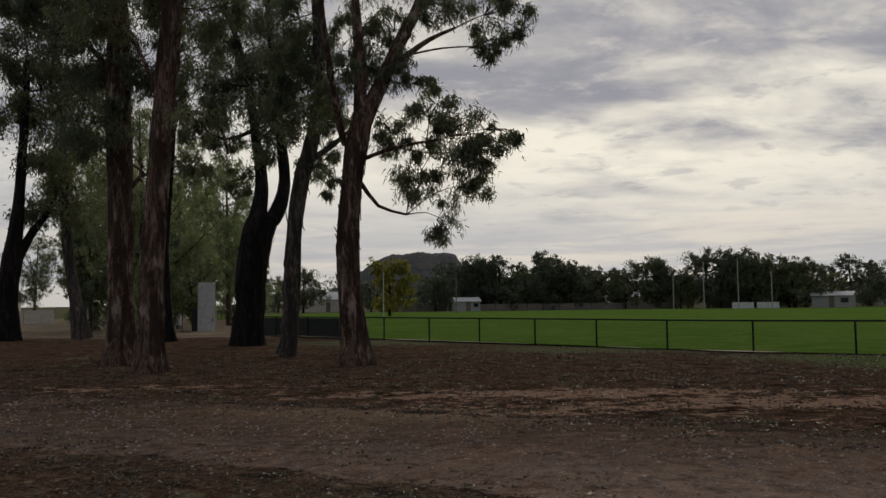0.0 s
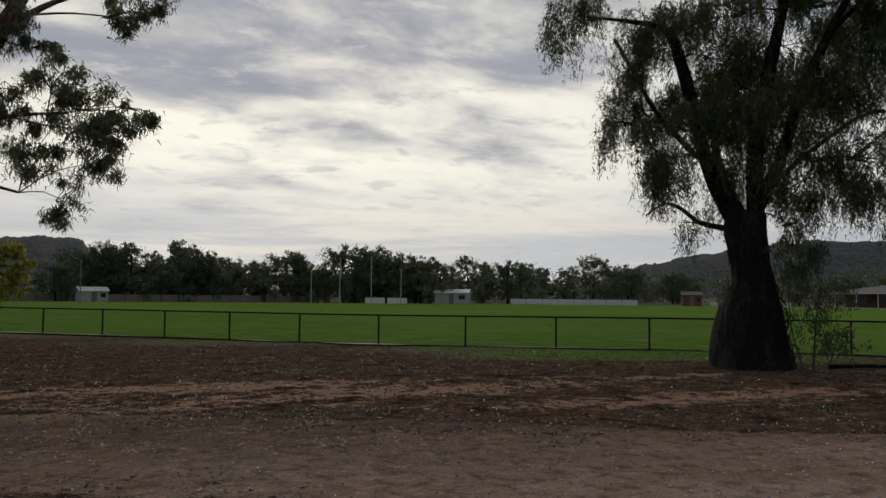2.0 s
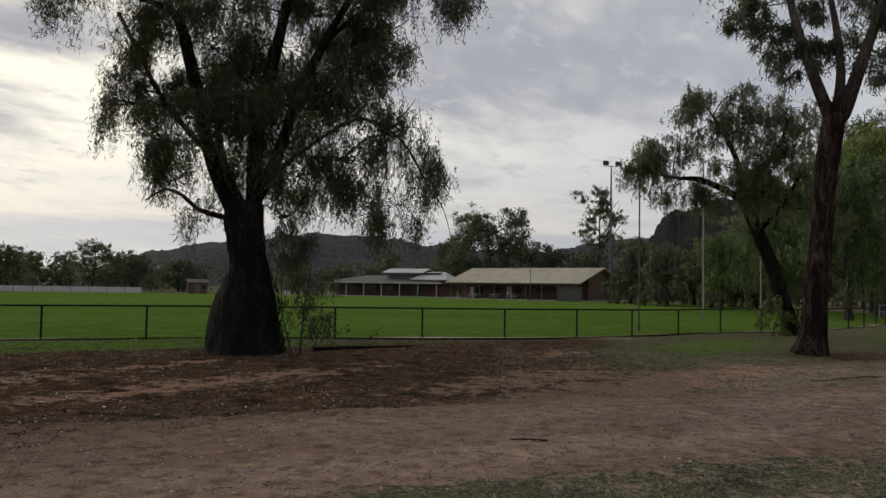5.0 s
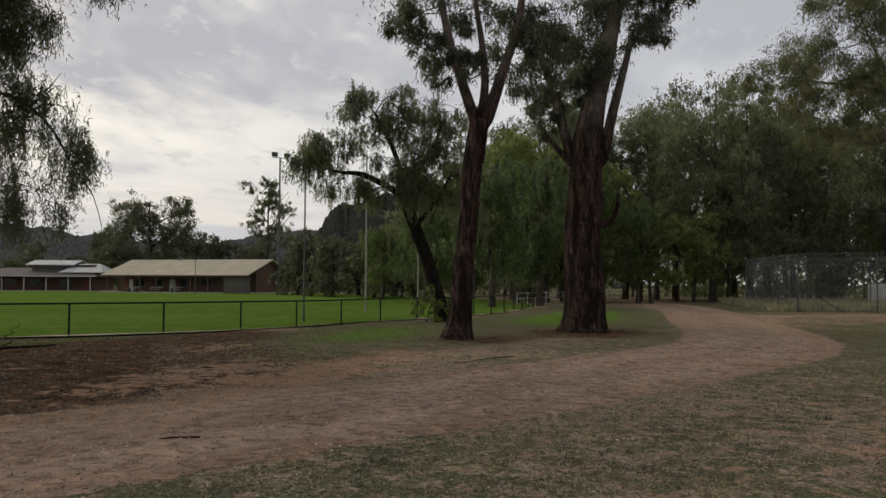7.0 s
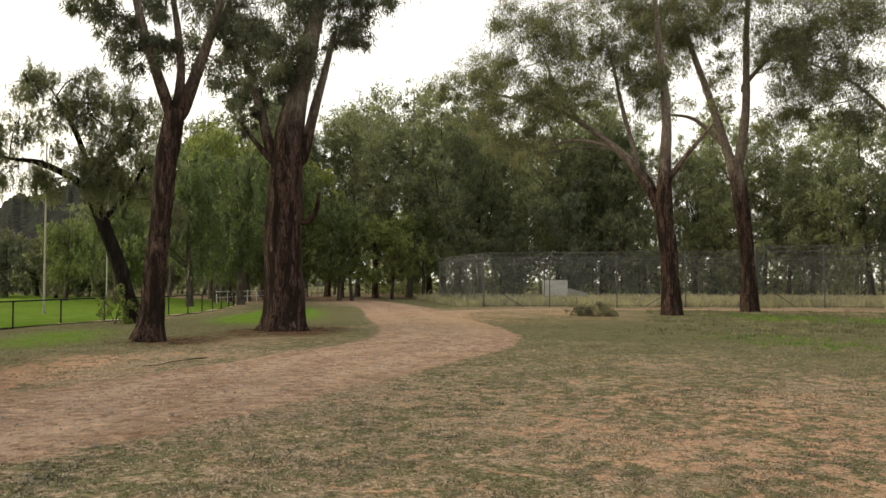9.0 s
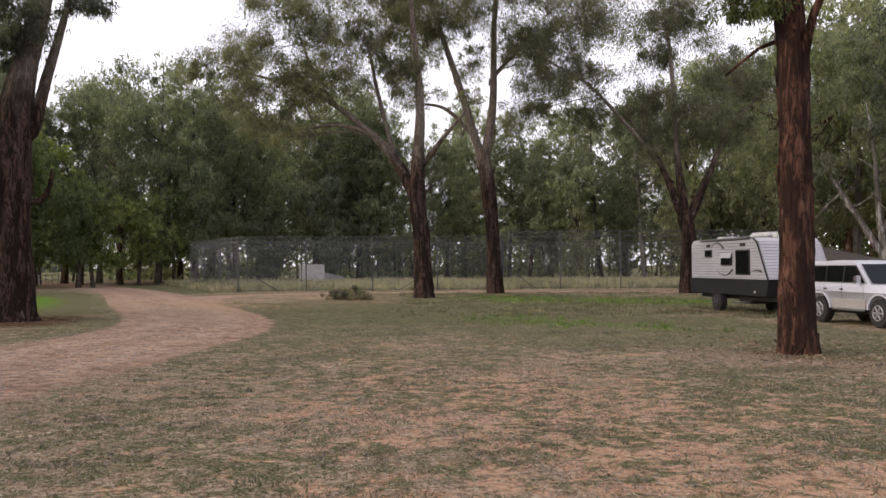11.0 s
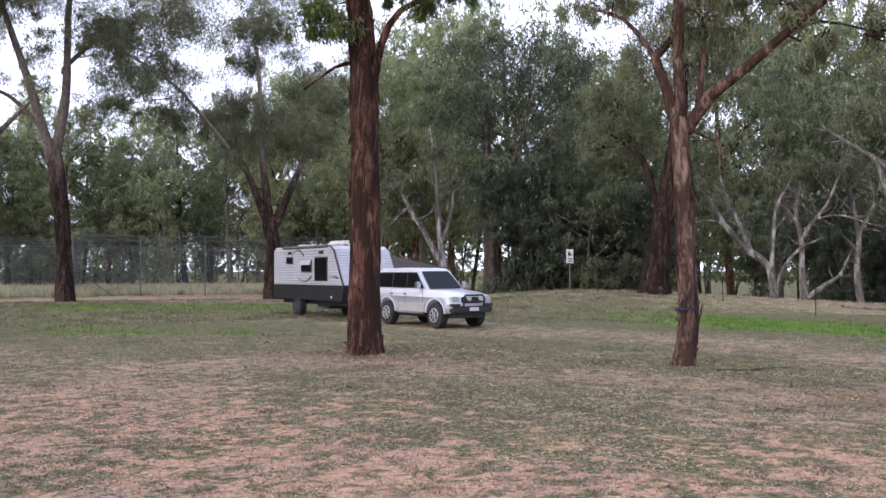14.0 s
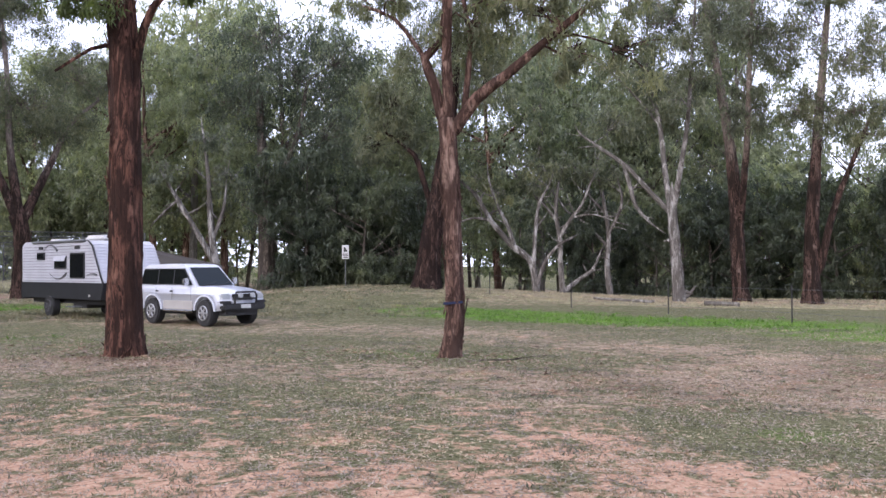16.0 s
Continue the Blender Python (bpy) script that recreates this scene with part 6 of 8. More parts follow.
BIG = (0, 1, 2, 3, 4, 5)
wood(3, 101, 111, 104, 128, 1.0, 1.15, BIG, "tall gum tree standing high over the wood", "gum trees of the wood")
wood(3, 128, 146, 80, 110, 0.95, 1.1, BIG, "tall gum tree standing high over the wood", "gum trees of the wood")
wood(12, 165, 190, 55, 63, 0.9, 1.35, (0, 1, 2), "tall dark blue-green shrub on the river bank", "shrubs", THICKET)
wood(7, 147, 156, 54, 60, 0.9, 1.35, (0, 1, 2), "tall dark blue-green shrub at the edge of the wood", "shrubs", THICKET)
wood(9, 82, 96.5, 96, 116, 0.84, 1.0, BIG, "tall grey-green gum tree in the wood", "gum trees of the wood")
wood(3, 96.5, 101.5, 96, 112, 1.02, 1.16, BIG, "tall grey-green gum tree in the wood", "gum trees of the wood")
wood(7, 83, 99, 82, 98, 0.8, 1.1, (0, 1), "bright green bushy gum tree beside the bend of the track", "young gum trees", FRESH)
wood(5, 146, 177, 72, 100, 0.95, 1.12, BIG, "tall gum tree across the river", "gum trees of the wood")
wood(8, 99, 111, 100, 125, 0.85, 1.05, BIG, "tall gum tree behind the wire compound", "gum trees of the wood")
wood(9, 111, 124, 104, 125, 0.66, 0.9, BIG, "gum tree behind the wire compound", "gum trees of the wood")
wood(8, 124, 138, 100, 125, 0.8, 1.0, BIG, "tall gum tree behind the wire compound", "gum trees of the wood")
wood(13, 99, 138, 98, 112, 0.7, 1.1, (6, 7, 8), "young gum tree behind the wire compound", "young gum trees")
wood(8, 136, 168, 62, 84, 0.85, 1.05, BIG, "tall gum tree on the river bank", "gum trees of the wood")
wood(4, 168, 188, 66, 84, 0.75, 0.95, BIG, "tall gum tree on the river bank", "gum trees of the wood")
wood(6, 145, 188, 58, 76, 0.6, 1.0, (6, 7, 8), "young gum tree on the river bank", "young gum trees")
wood(4, 134, 176, 92, 120, 0.75, 0.95, BIG, "gum tree across the river", "gum trees of the wood")
wood(8, 146, 158, 53, 62, 0.6, 1.5, (0, 1, 2), "dense dark green shrub under the trees", "shrubs", BUSH)
wood(10, 166, 190, 55, 66, 0.9, 1.5, (0, 1, 2), "dense dark green shrub under the trees", "shrubs", BUSH)
wood(6, 167, 190, 62, 74, 0.8, 1.05, (6, 7, 8), "young gum tree on the river bank", "young gum trees")
wood(7, 336.3, 344, 58, 88, 0.55, 0.85, (6, 7, 8), "dark bushy young gum tree deep in the grove", "gum trees of the grove")
wood(7, 336.5, 349, 95, 125, 0.5, 0.75, (0, 1, 3, 6, 7), "dark gum tree at the end of the grove", "gum trees of the grove")
for az, d, s, k in ((337.0, 66, 0.6, 4), (339.8, 70, 0.7, 3), (341.2, 60, 0.62, 1), (334.3, 105, 0.42, 0), (345.9, 74, 0.6, 4)):
    place(WOOD, k, az, d, s, "dark leafy gum tree deeper in the grove", "gum trees of the grove")
place(WOOD, 6, 344.4, 92, 1.3, "light green bushy tree behind the steel cabinet", "gum trees of the grove")
place(WOOD, 7, 346.8, 84, 0.9, "light green bushy tree behind the steel cabinet", "gum trees of the grove")
for az, d, s, k in ((140.2, 90, 1.12, 1), (141.6, 102, 1.15, 4)):
    place(WOOD, k, az, d, s, "tall gum tree standing high over the wood", "gum trees of the wood")
for az, d, s, k in ((83.6, 80, 1.3, 0), (85.6, 84, 1.4, 1), (88.0, 86, 1.25, 0)):
    place(FRESH, k, az, d, s, "tall bright green gum tree beside the bend of the track", "young gum trees")
for az, d, s, k in ((166.5, 80, 1.0, 0), (170.0, 76, 0.95, 3), (173.5, 84, 1.0, 2)):
    place(WOOD, k, az, d, s, "tall gum tree across the river", "gum trees of the wood")
wood(10, 68.5, 77, 96, 130, 0.7, 0.98, (0, 1, 2, 3), "dark green tree beyond the end of the oval", "trees beyond the oval", ROUND)
wood(7, 75.5, 86, 88, 140, 0.9, 1.35, (6, 7, 8), "green tree beyond the end of the oval", "trees beyond the oval")
wood(5, 76, 86, 105, 150, 0.6, 0.8, BIG, "tall green tree beyond the end of the oval", "trees beyond the oval")
for az, d, s, k in ((82.0, 64, 0.95, 0), (85.2, 70, 1.05, 1), (91.6, 82, 0.85, 0), (77.5, 78, 0.95, 1), (74.6, 90, 0.7, 0), (88.5, 84, 1.1, 1)):
    place(WEEP, k, az, d, s, "green weeping pepper tree near the bend of the track", "weeping trees")
for a0, a1, n, d0, d1, s0, s1 in ((0, 24, 30, 166, 185, 0.8, 1.2), (24, 60, 18, 190, 240, 0.75, 1.2), (60, 80, 7, 190, 230, 0.9, 1.4), (-6, 62, 9, 225, 300, 0.9, 1.2), (-12, 0, 6, 150, 190, 0.6, 1.0)):
    wood(n, a0, a1, d0, d1, s0, s1, (0, 1, 2, 3), "dark green tree in the row across the oval", "trees across the oval", ROUND)
for az, d, s, k in ((20.0, 172, 1.15, 2), (22.2, 172, 1.1, 0), (19.3, 174, 1.2, 1), (28.4, 182, 0.95, 3), (7.0, 170, 1.2, 3), (8.6, 172, 1.15, 2)):
    place(ROUND, k, az, d, s, "broad dark tree standing out of the row across the oval", "trees across the oval")

BROAD = []
for i in range(2):
    st, cl = wild(195 + i, 18, 0.4, 8.5 - 2 * i, 0.22, 7, 44, True)
    BROAD.append(tree("broad_tree", st, cl, 295 + i, M_BARK_DARK, M_LEAF_ROW, (0.42, 0.10), 1.7, 0, 1.0, False, 6))
for az, d, s, k in ((59.9, 192, 1.15, 0), (57.3, 204, 0.8, 1), (34.0, 200, 0.8, 1), (2.3, 168, 0.78, 1)):
    place(BROAD, k, az, d, s, "broad dark tree standing out of the row across the oval", "trees across the oval")

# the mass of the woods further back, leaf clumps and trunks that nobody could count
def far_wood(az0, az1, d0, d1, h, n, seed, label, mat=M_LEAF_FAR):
    r_ = np.random.default_rng(seed)
    m = n // 60
    a, d = np.radians(r_.uniform(az0, az1, m)), r_.uniform(d0, d1, m)
    c = np.stack([d * np.sin(a), d * np.cos(a), h * r_.uniform(0.06, 1.0, m) * (0.8 + 0.2 * np.sin(a * 37))], -1)
    pk = r_.integers(0, m, n)
    pos = c[pk] + r_.normal(size=(n, 3)) * np.array((1.7, 1.7, 1.2))
    pos[:, 2] = np.maximum(pos[:, 2], 0.9)
    ob = leaf_mesh("far_woods", pos, r_.normal(size=(n, 3)) * 0.7 + np.array((0, 0, -0.6)), 0.8, 0.2, mat, None, r_)
    tagged(ob, label, "woods", kind="stuff")
    V, F = [], []
    for i in range(m // 5):
        x, y = c[i, 0], c[i, 1]
        lean = r_.normal(size=2) * 1.2
        r0 = r_.uniform(0.1, 0.28)
        tube(V, F, [(x, y, -2.5, r0), (x + lean[0] * 0.5, y + lean[1] * 0.5, h * 0.3, r0 * 0.8), (x + lean[0], y + lean[1], h * 0.75, r0 * 0.3)], 5)
    tagged(arrays("far_trunks", V, F, M_BARK_GREY), "thin grey trunks of the far woods", "woods", kind="stuff")


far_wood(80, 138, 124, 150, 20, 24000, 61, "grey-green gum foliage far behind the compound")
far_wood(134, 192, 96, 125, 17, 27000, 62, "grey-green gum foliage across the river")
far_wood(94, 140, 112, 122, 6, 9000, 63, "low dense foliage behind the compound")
far_wood(-8, 60, 225, 300, 9.0, 30000, 64, "dark foliage far beyond the oval", M_LEAF_ROW)
st, cl = wild(161, 24, 0.35, 5.0, 0.3, 7, 24, gum=True)
plant(tree("gum_tree", st, cl, 261, M_BARK_GREY, M_LEAF_ROW, (0.42, 0.08), 2.7, 0, 1.0, False, 6), 67.0, 172, "tall open gum tree behind the pavilion", "trees across the oval")
st, cl = wild(160, 7.0, 0.2, 3.6, 0.15, 4, 24)
plant(tree("golden_tree", st, cl, 260, M_BARK_DARK, M_LEAF_YELLOW, (0.4, 0.1), 4.2, 0, 1.0, False, 6), -3.6, 112, "round yellow-green tree beyond the oval fence")


# ---- hills ----
def hill(name, az, d, pts, label):
    """A ridge seen from the side: rows of degrees from its middle and height in metres."""
    line = spline(pts, 0.5)
    V, F, n = [], [], 14
    for a, hgt in line:
        for k in range(n + 1):
            t = k / n
            dist = d + (t - 0.5) * 900
            e = math.sin(math.pi * t) ** 1.3
            hh = hgt * e * (1 + 0.10 * noise.noise((a * 0.8, t * 3, d))) + (3.5 if d > 1000 else 5.0) * e * noise.noise((a * 5.0, t * 9, d)) * (hgt > 5)
            p = at(az + a, dist, max(-2, hh) - 2)
            V.append(p)
    for i in range(len(line) - 1):
        for k in range(n):
            F.append((i * (n + 1) + k, i * (n + 1) + k + 1, (i + 1) * (n + 1) + k + 1, (i + 1) * (n + 1) + k))
    return tagged(arrays(name, V, F, M_HILL, None, True), label, "hill", kind="structure")


hill("backdrop", -1, 1900, [(-9, 0), (-6, 40), (-4.4, 78), (-2.6, 112), (-0.5, 118), (1.6, 110), (2.6, 80), (4.5, 62), (9, 48), (16, 45), (24, 38), (33, 30), (40, 0)], "dark wooded hill with a flat crest beyond the oval")
hill("backdrop", 48, 2100, [(-22, 0), (-18, 12), (-14, 40), (-11, 72), (-8, 100), (-5, 118), (0, 132), (4, 128), (8, 112), (12, 98), (16, 106), (20, 126), (24, 130), (32, 60), (40, 0)], "long dark wooded range behind the pavilion")
hill("backdrop", 73, 800, [(-9, 0), (-5, 16), (-3.6, 30), (-2.8, 46), (-2.1, 64), (-1.2, 74), (0.3, 79), (2.2, 84), (5, 78), (8, 62), (14, 36), (20, 0)], "steep dark wooded bluff behind the trees").data.materials[0] = M_BLUFF



# ---- oval fence ----
fence = new("oval_fence")
posts = even(FENCE, 3.03, 2.61)
post_me = None
for x, y in posts:
    if post_me is None:
        pst = part("post", join(rod((0, 0, -0.05), (0, 0, 1.04), 0.034, 8), rod((0, 0, 1.0), (0, 0, 1.03), 0.042, 8)), M_RAIL, fence)
        post_me = pst.data
    else:
        pst = new("post", post_me)
        pst.parent = fence
    pst.location = (x, y, 0)
V, F = [], []
tube(V, F, [(x, y, 1.05 + 0.012 * math.sin(x * 0.9 + y), 0.03) for x, y in even(FENCE, 1.0)], 8)
arrays("rail", V, F, M_RAIL, fence, True)
line = even(FENCE, 1.0)
V = [(x, y, z) for x, y in line for z in (0.03, 1.03)]
arrays("wire_mesh", V, [(2 * i, 2 * i + 2, 2 * i + 3, 2 * i + 1) for i in range(len(line) - 1)], M_MESH_GREEN, fence)
cloth = [p for p in even(FENCE, 0.5) if 41.5 < p[1] < 51.5]
V = [(x + s, y + s, z) for x, y in cloth for s, z in ((0.04, 0.05), (0.04, 1.0), (0.06, 1.0), (0.06, 0.05))]
F = [(4 * i + a, 4 * i + 4 + a, 4 * i + 4 + b_, 4 * i + b_) for i in range(len(cloth) - 1) for a, b_ in ((0, 1), (1, 2), (2, 3), (3, 0))]
tagged(arrays("shade_cloth", V, F, M_CLOTH, fence), "black shade cloth")
tagged(fence, "dark green pipe rail fence round the oval", "fence")

# a worn sandy strip along the foot of the fence
rng = np.random.default_rng(21)
V, F = [], []
for i, p in enumerate(even(FENCE, 0.4, 20)):
    d = 0.8 * max(0.0, noise.noise((p[0] * 0.3, p[1] * 0.3, 8)) + 0.16)
    for s in (-1, 1):
        V.append((p[0] - 0.1 + s * d * 0.35, p[1] - 0.1 + s * d * 0.4, 0.058))
F = [(2 * i, 2 * i + 2, 2 * i + 3, 2 * i + 1) for i in range(len(V) // 2 - 1)]
tagged(arrays("edging", V, F, M_SAND), "pale worn sand along the fence foot", "edging", kind="structure")


# ---- poles ----
def pole(name, az, d, h, r, mat, label, r2=None, cap=True):
    root = new(name)
    part("shaft", rod((0, 0, -0.1), (0, 0, h), r, 10, r * 0.8 if r2 is None else r2), mat, root, smooth_shade=False)
    if cap:
        part("base_collar", rod((0, 0, -0.02), (0, 0, 0.25), r * 1.5, 10), mat, root)
    p = at(az, d)
    root.matrix_world = pose(p.x, p.y, ground_z(p.x, p.y) + 0.03, 0, 0, -az)
    return tagged(root, label, "pole")


pole("goal_post", 69.45, 38.5, 7.0, 0.042, M_STEEL, "tall grey steel goal post inside the oval fence")
pole("goal_post", 73.5, 52, 9.6, 0.06, M_POLE, "tall pale goal post on the oval grass")
pole("goal_post", 77.0, 66, 9.0, 0.065, M_POLE, "pale goal post partly behind the pepper tree")
for a, h in ((15.2, 6.0), (17.1, 8.2), (19.2, 8.6), (21.2, 6.2)):
    tagged(pole("goal_post", a, 152, h, 0.10, M_POLE, "slim pale goal post at the far end of the oval"), group="far goal posts")
pole("flag_pole", 62.4, 136, 6.2, 0.06, M_STEEL, "thin grey pole before the pavilion")
pole("utility_pole", 342.8, 66, 12.5, 0.16, M_TIMBER, "tall weathered timber pole with a white painted foot")
pf = [o for o in bpy.data.objects if o.name.startswith("utility_pole")][0]
part("painted_foot", rod((0, 0, 0.0), (0, 0, 1.1), 0.178, 12, 0.176), M_WHITE, pf, "white painted foot")
pole("pole", 337.4, 70, 5.2, 0.05, M_WHITE, "thin pale pole in the grove")
pole("pole", 356.0, 80, 4.6, 0.05, M_WHITE, "thin white pole beyond the fence")
pole("pole", 0.9, 135, 6.5, 0.09, M_TIMBER, "thin timber pole across the oval")


def light_tower(az, d, h):
    root = new("light_tower")
    part("shaft", rod((0, 0, -0.1), (0, 0, h), 0.26, 12, 0.12), M_STEEL, root)
    part("crossbar", box(-1.5, 1.5, -0.06, 0.06, h - 0.06, h + 0.06, 0.02), M_STEEL, root)
    for x in (-1.45, -0.95, 0.95, 1.45):
        lamp = part("floodlight", join(box(x - 0.28, x + 0.28, -0.45, -0.1, h + 0.1, h + 0.85, 0.06), rod((x, -0.1, h), (x, -0.2, h + 0.3), 0.05, 6)), M_BLACK, root)
        part("glass", box(x - 0.23, x + 0.23, -0.47, -0.452, h + 0.16, h + 0.8), M_GLASS, lamp)
    p = at(az, d)
    root.matrix_world = pose(p.x, p.y, 0, 0, 0, 30 - az)
    return tagged(root, "tall floodlight tower with lamps on a crossbar", "light tower")


light_tower(67.7, 148, 23.3)


# ---- pavilion and clubhouse ----
def gable_roof(x0, x1, y0, y1, z0, z1, t=0.14, hip=0.0):
    ym = (y0 + y1) / 2
    bm = bmesh.new()
    top = [(x0, y0, z0), (x1, y0, z0), (x1 - hip, ym, z1), (x0 + hip, ym, z1), (x1, y1, z0), (x0, y1, z0)]
    vs = [bm.verts.new(v) for v in top] + [bm.verts.new((a, b_, c_ - t)) for a, b_, c_ in top]
    for f in ((0, 1, 2, 3), (3, 2, 4, 5), (0, 3, 5), (1, 4, 2)):
        if hip or len(f) == 4:
            bm.faces.new([vs[i] for i in f])
            bm.faces.new([vs[i + 6] for i in f[::-1]])
    for a, b_ in ((0, 1), (4, 5)) + (((1, 4), (5, 0)) if hip else ((1, 2), (2, 4), (5, 3), (3, 0))):
        bm.faces.new([vs[a], vs[b_], vs[b_ + 6], vs[a + 6]])
    return bm


def roof_ribs(x0, x1, y0, ym, z0, z1, step, hip=0.0):
    bms = []
    n = int((x1 - x0) / step)
    for i in range(n + 1):
        x = x0 + (x1 - x0) * i / n
        k = 1.0 if not hip else min(1.0, (x - x0) / hip, (x1 - x) / hip)
        if k > 0.08:
            bms.append(rod((x, y0, z0 + 0.012), (x, y0 + (ym - y0) * k, z0 + (z1 - z0) * k + 0.012), 0.03, 4))
    return join(*bms)


def pavilion():
    L, W = 26.7, 15.0
    root = new("pavilion")
    part("slab", box(-0.6, L + 0.6, -1.2, W + 0.3, -0.3, 0.18, 0.03), M_CONCRETE, root, "pale concrete slab")
    part("front_wall", box(0.2, L, 2.9, 3.1, 0.18, 3.3), M_BRICK, root)
    part("back_wall", box(0, L, W - 0.2, W, 0.18, 3.0), M_BRICK, root)
    for x in (0.0, L - 0.22):
        bm = bmesh.new()
        outl = [(2.9, 0.18), (W, 0.18), (W, 2.95), (W / 2, 5.45), (2.9, 3.75)]
        a = [bm.verts.new((x, y, z)) for y, z in outl]
        b2 = [bm.verts.new((x + 0.22, y, z)) for y, z in outl]
        bm.faces.new(a), bm.faces.new(b2[::-1])
        for i in range(5):
            bm.faces.new([a[i], a[(i + 1) % 5], b2[(i + 1) % 5], b2[i]])
        part("end_wall", bm, M_BRICK, root)
    rf = part("roof", gable_roof(-0.7, L + 0.7, -0.9, W + 0.7, 2.98, 5.75, 0.16, 0.0), M_ROOF_TAN, root, "tan corrugated metal roof")
    part("roof_ribs", roof_ribs(-0.65, L + 0.65, -0.88, W / 2 - 0.1, 2.98, 5.75, 0.8), M_ROOF_TAN, rf)
    part("gutter", box(-0.7, L + 0.7, -1.02, -0.9, 2.8, 2.95, 0.02), M_FASCIA, rf)
    for i in range(9):
        x = 0.4 + i * (L - 0.8) / 8
        part("veranda_post", box(x - 0.06, x + 0.06, -0.5, -0.38, 0.18, 2.86), M_FASCIA, root)
    part("fascia_beam", box(-0.4, L + 0.4, -0.52, -0.36, 2.62, 2.84), M_FASCIA, root)
    for x0, x1, z0 in ((3.5, 5.4, 1.0), (7.5, 9.0, 1.1), (12.2, 13.8, 1.0), (16.5, 18.5, 1.2), (20.5, 22.4, 1.2)):
        wd = part("window", box(x0, x1, 2.84, 2.9, z0, 2.3, 0.01), M_FASCIA, root)
        part("pane", box(x0 + 0.08, x1 - 0.08, 2.82, 2.838, z0 + 0.08, 2.22), M_GLASS, wd)
    part("door", box(1.0, 1.95, 2.83, 2.9, 0.2, 2.25, 0.01), M_RED, root, "red painted door")
    part("door", box(2.35, 3.05, 2.83, 2.9, 0.2, 2.25, 0.01), M_WHITE, root, "white door")
    part("door", box(10.4, 11.5, 2.83, 2.9, 0.2, 2.25, 0.01), M_WHITE, root, "pale door")
    for x in (4.0, 8.6, 12.4):
        be = part("bench", join(box(x, x + 2.1, 0.2, 0.75, 0.88, 0.96, 0.01), box(x, x + 2.1, -0.2, 0.05, 0.6, 0.66, 0.01)), M_WHITE, root, "white bench table")
        for k in (0.2, 1.8):
            part("leg", box(x + k, x + k + 0.08, -0.15, 0.7, 0.18, 0.88), M_STEEL, be)
    store = part("store", box(L - 2.6, L + 1.2, -2.6, -1.0, -0.02, 2.35), M_ROOF_DARK, root, "dark corrugated lean-to store")
    part("store_roof", box(L - 2.9, L + 1.4, -2.8, -0.85, 2.35, 2.45, 0.02), M_FASCIA, store)
    part("gable_window", box(L + 0.005, L + 0.05, 9.5, 10.6, 1.4, 2.3, 0.01), M_FASCIA, root)
    part("vent_pipe", rod((9.5, 7.0, 5.3), (9.5, 7.0, 6.3), 0.09, 8), M_STEEL, root)
    a = Vector((130.1, 84.3, 0))
    root.matrix_world = Matrix.Translation(a) @ Matrix.Rotation(math.atan2(57.7 - 84.3, 127.5 - 130.1), 4, "Z")
    tagged(root, "long brick sports pavilion with tan metal roof and veranda", "pavilion")


pavilion()


def clubhouse():
    root = new("clubhouse")
    L, W = 24.0, 14.0
    part("slab", box(-0.8, L + 0.8, -1.5, W, -0.3, 0.15, 0.03), M_CONCRETE, root, "pale concrete slab")
    part("wall", box(0.6, L - 0.6, 2.6, W - 0.6, 0.15, 2.8), M_BRICK, root)
    rf = part("roof", gable_roof(-1.0, L + 1.0, -1.2, W + 1.0, 2.85, 4.4, 0.16, 6.5), M_ROOF_DARK, root, "low brown hipped metal roof")
    part("gutter", box(-1.0, L + 1.0, -1.32, -1.2, 2.68, 2.84, 0.02), M_WHITE, rf)
    up = part("clerestory", box(11.5, L - 1.0, 4.0, W - 3.0, 3.6, 5.0), M_FASCIA, root, "raised upper storey with dark band of glass")
    part("upper_roof", join(gable_roof(10.6, 19.5, 3.0, W - 2.0, 5.0, 5.9, 0.14, 0.0)), M_ROOF_GREY, up, "light grey metal roof")
    part("pane", box(12.0, L - 1.5, 3.95, 3.985, 4.1, 4.85), M_GLASS, up)
    part("side_roof", gable_roof(17.5, L + 1.4, 1.0, W - 3.0, 3.6, 5.2, 0.14, 2.0), M_ROOF_GREY, up, "light grey metal roof")
    for i in range(7):
        x = 0.2 + i * (L - 0.4) / 6
        part("veranda_post", box(x - 0.07, x + 0.07, -0.75, -0.6, 0.15, 2.75), M_WHITE, root)
    for x0 in (2.5, 7.0, 11.5, 17.0):
        wd = part("window", box(x0, x0 + 2.2, 2.53, 2.6, 0.9, 2.3, 0.01), M_FASCIA, root)
        part("pane", box(x0 + 0.08, x0 + 2.12, 2.505, 2.525, 0.98, 2.22), M_GLASS, wd)
    part("door", box(21.5, 22.6, 2.5, 2.6, 0.15, 2.25, 0.01), M_RED, root, "red door")
    a, b_ = at(48.9, 178), at(57.0, 168)
    root.matrix_world = Matrix.Translation(a) @ Matrix.Rotation(math.atan2(b_.y - a.y, b_.x - a.x), 4, "Z")
    tagged(root, "low brick clubhouse with brown roof and raised grey roof", "clubhouse")


clubhouse()


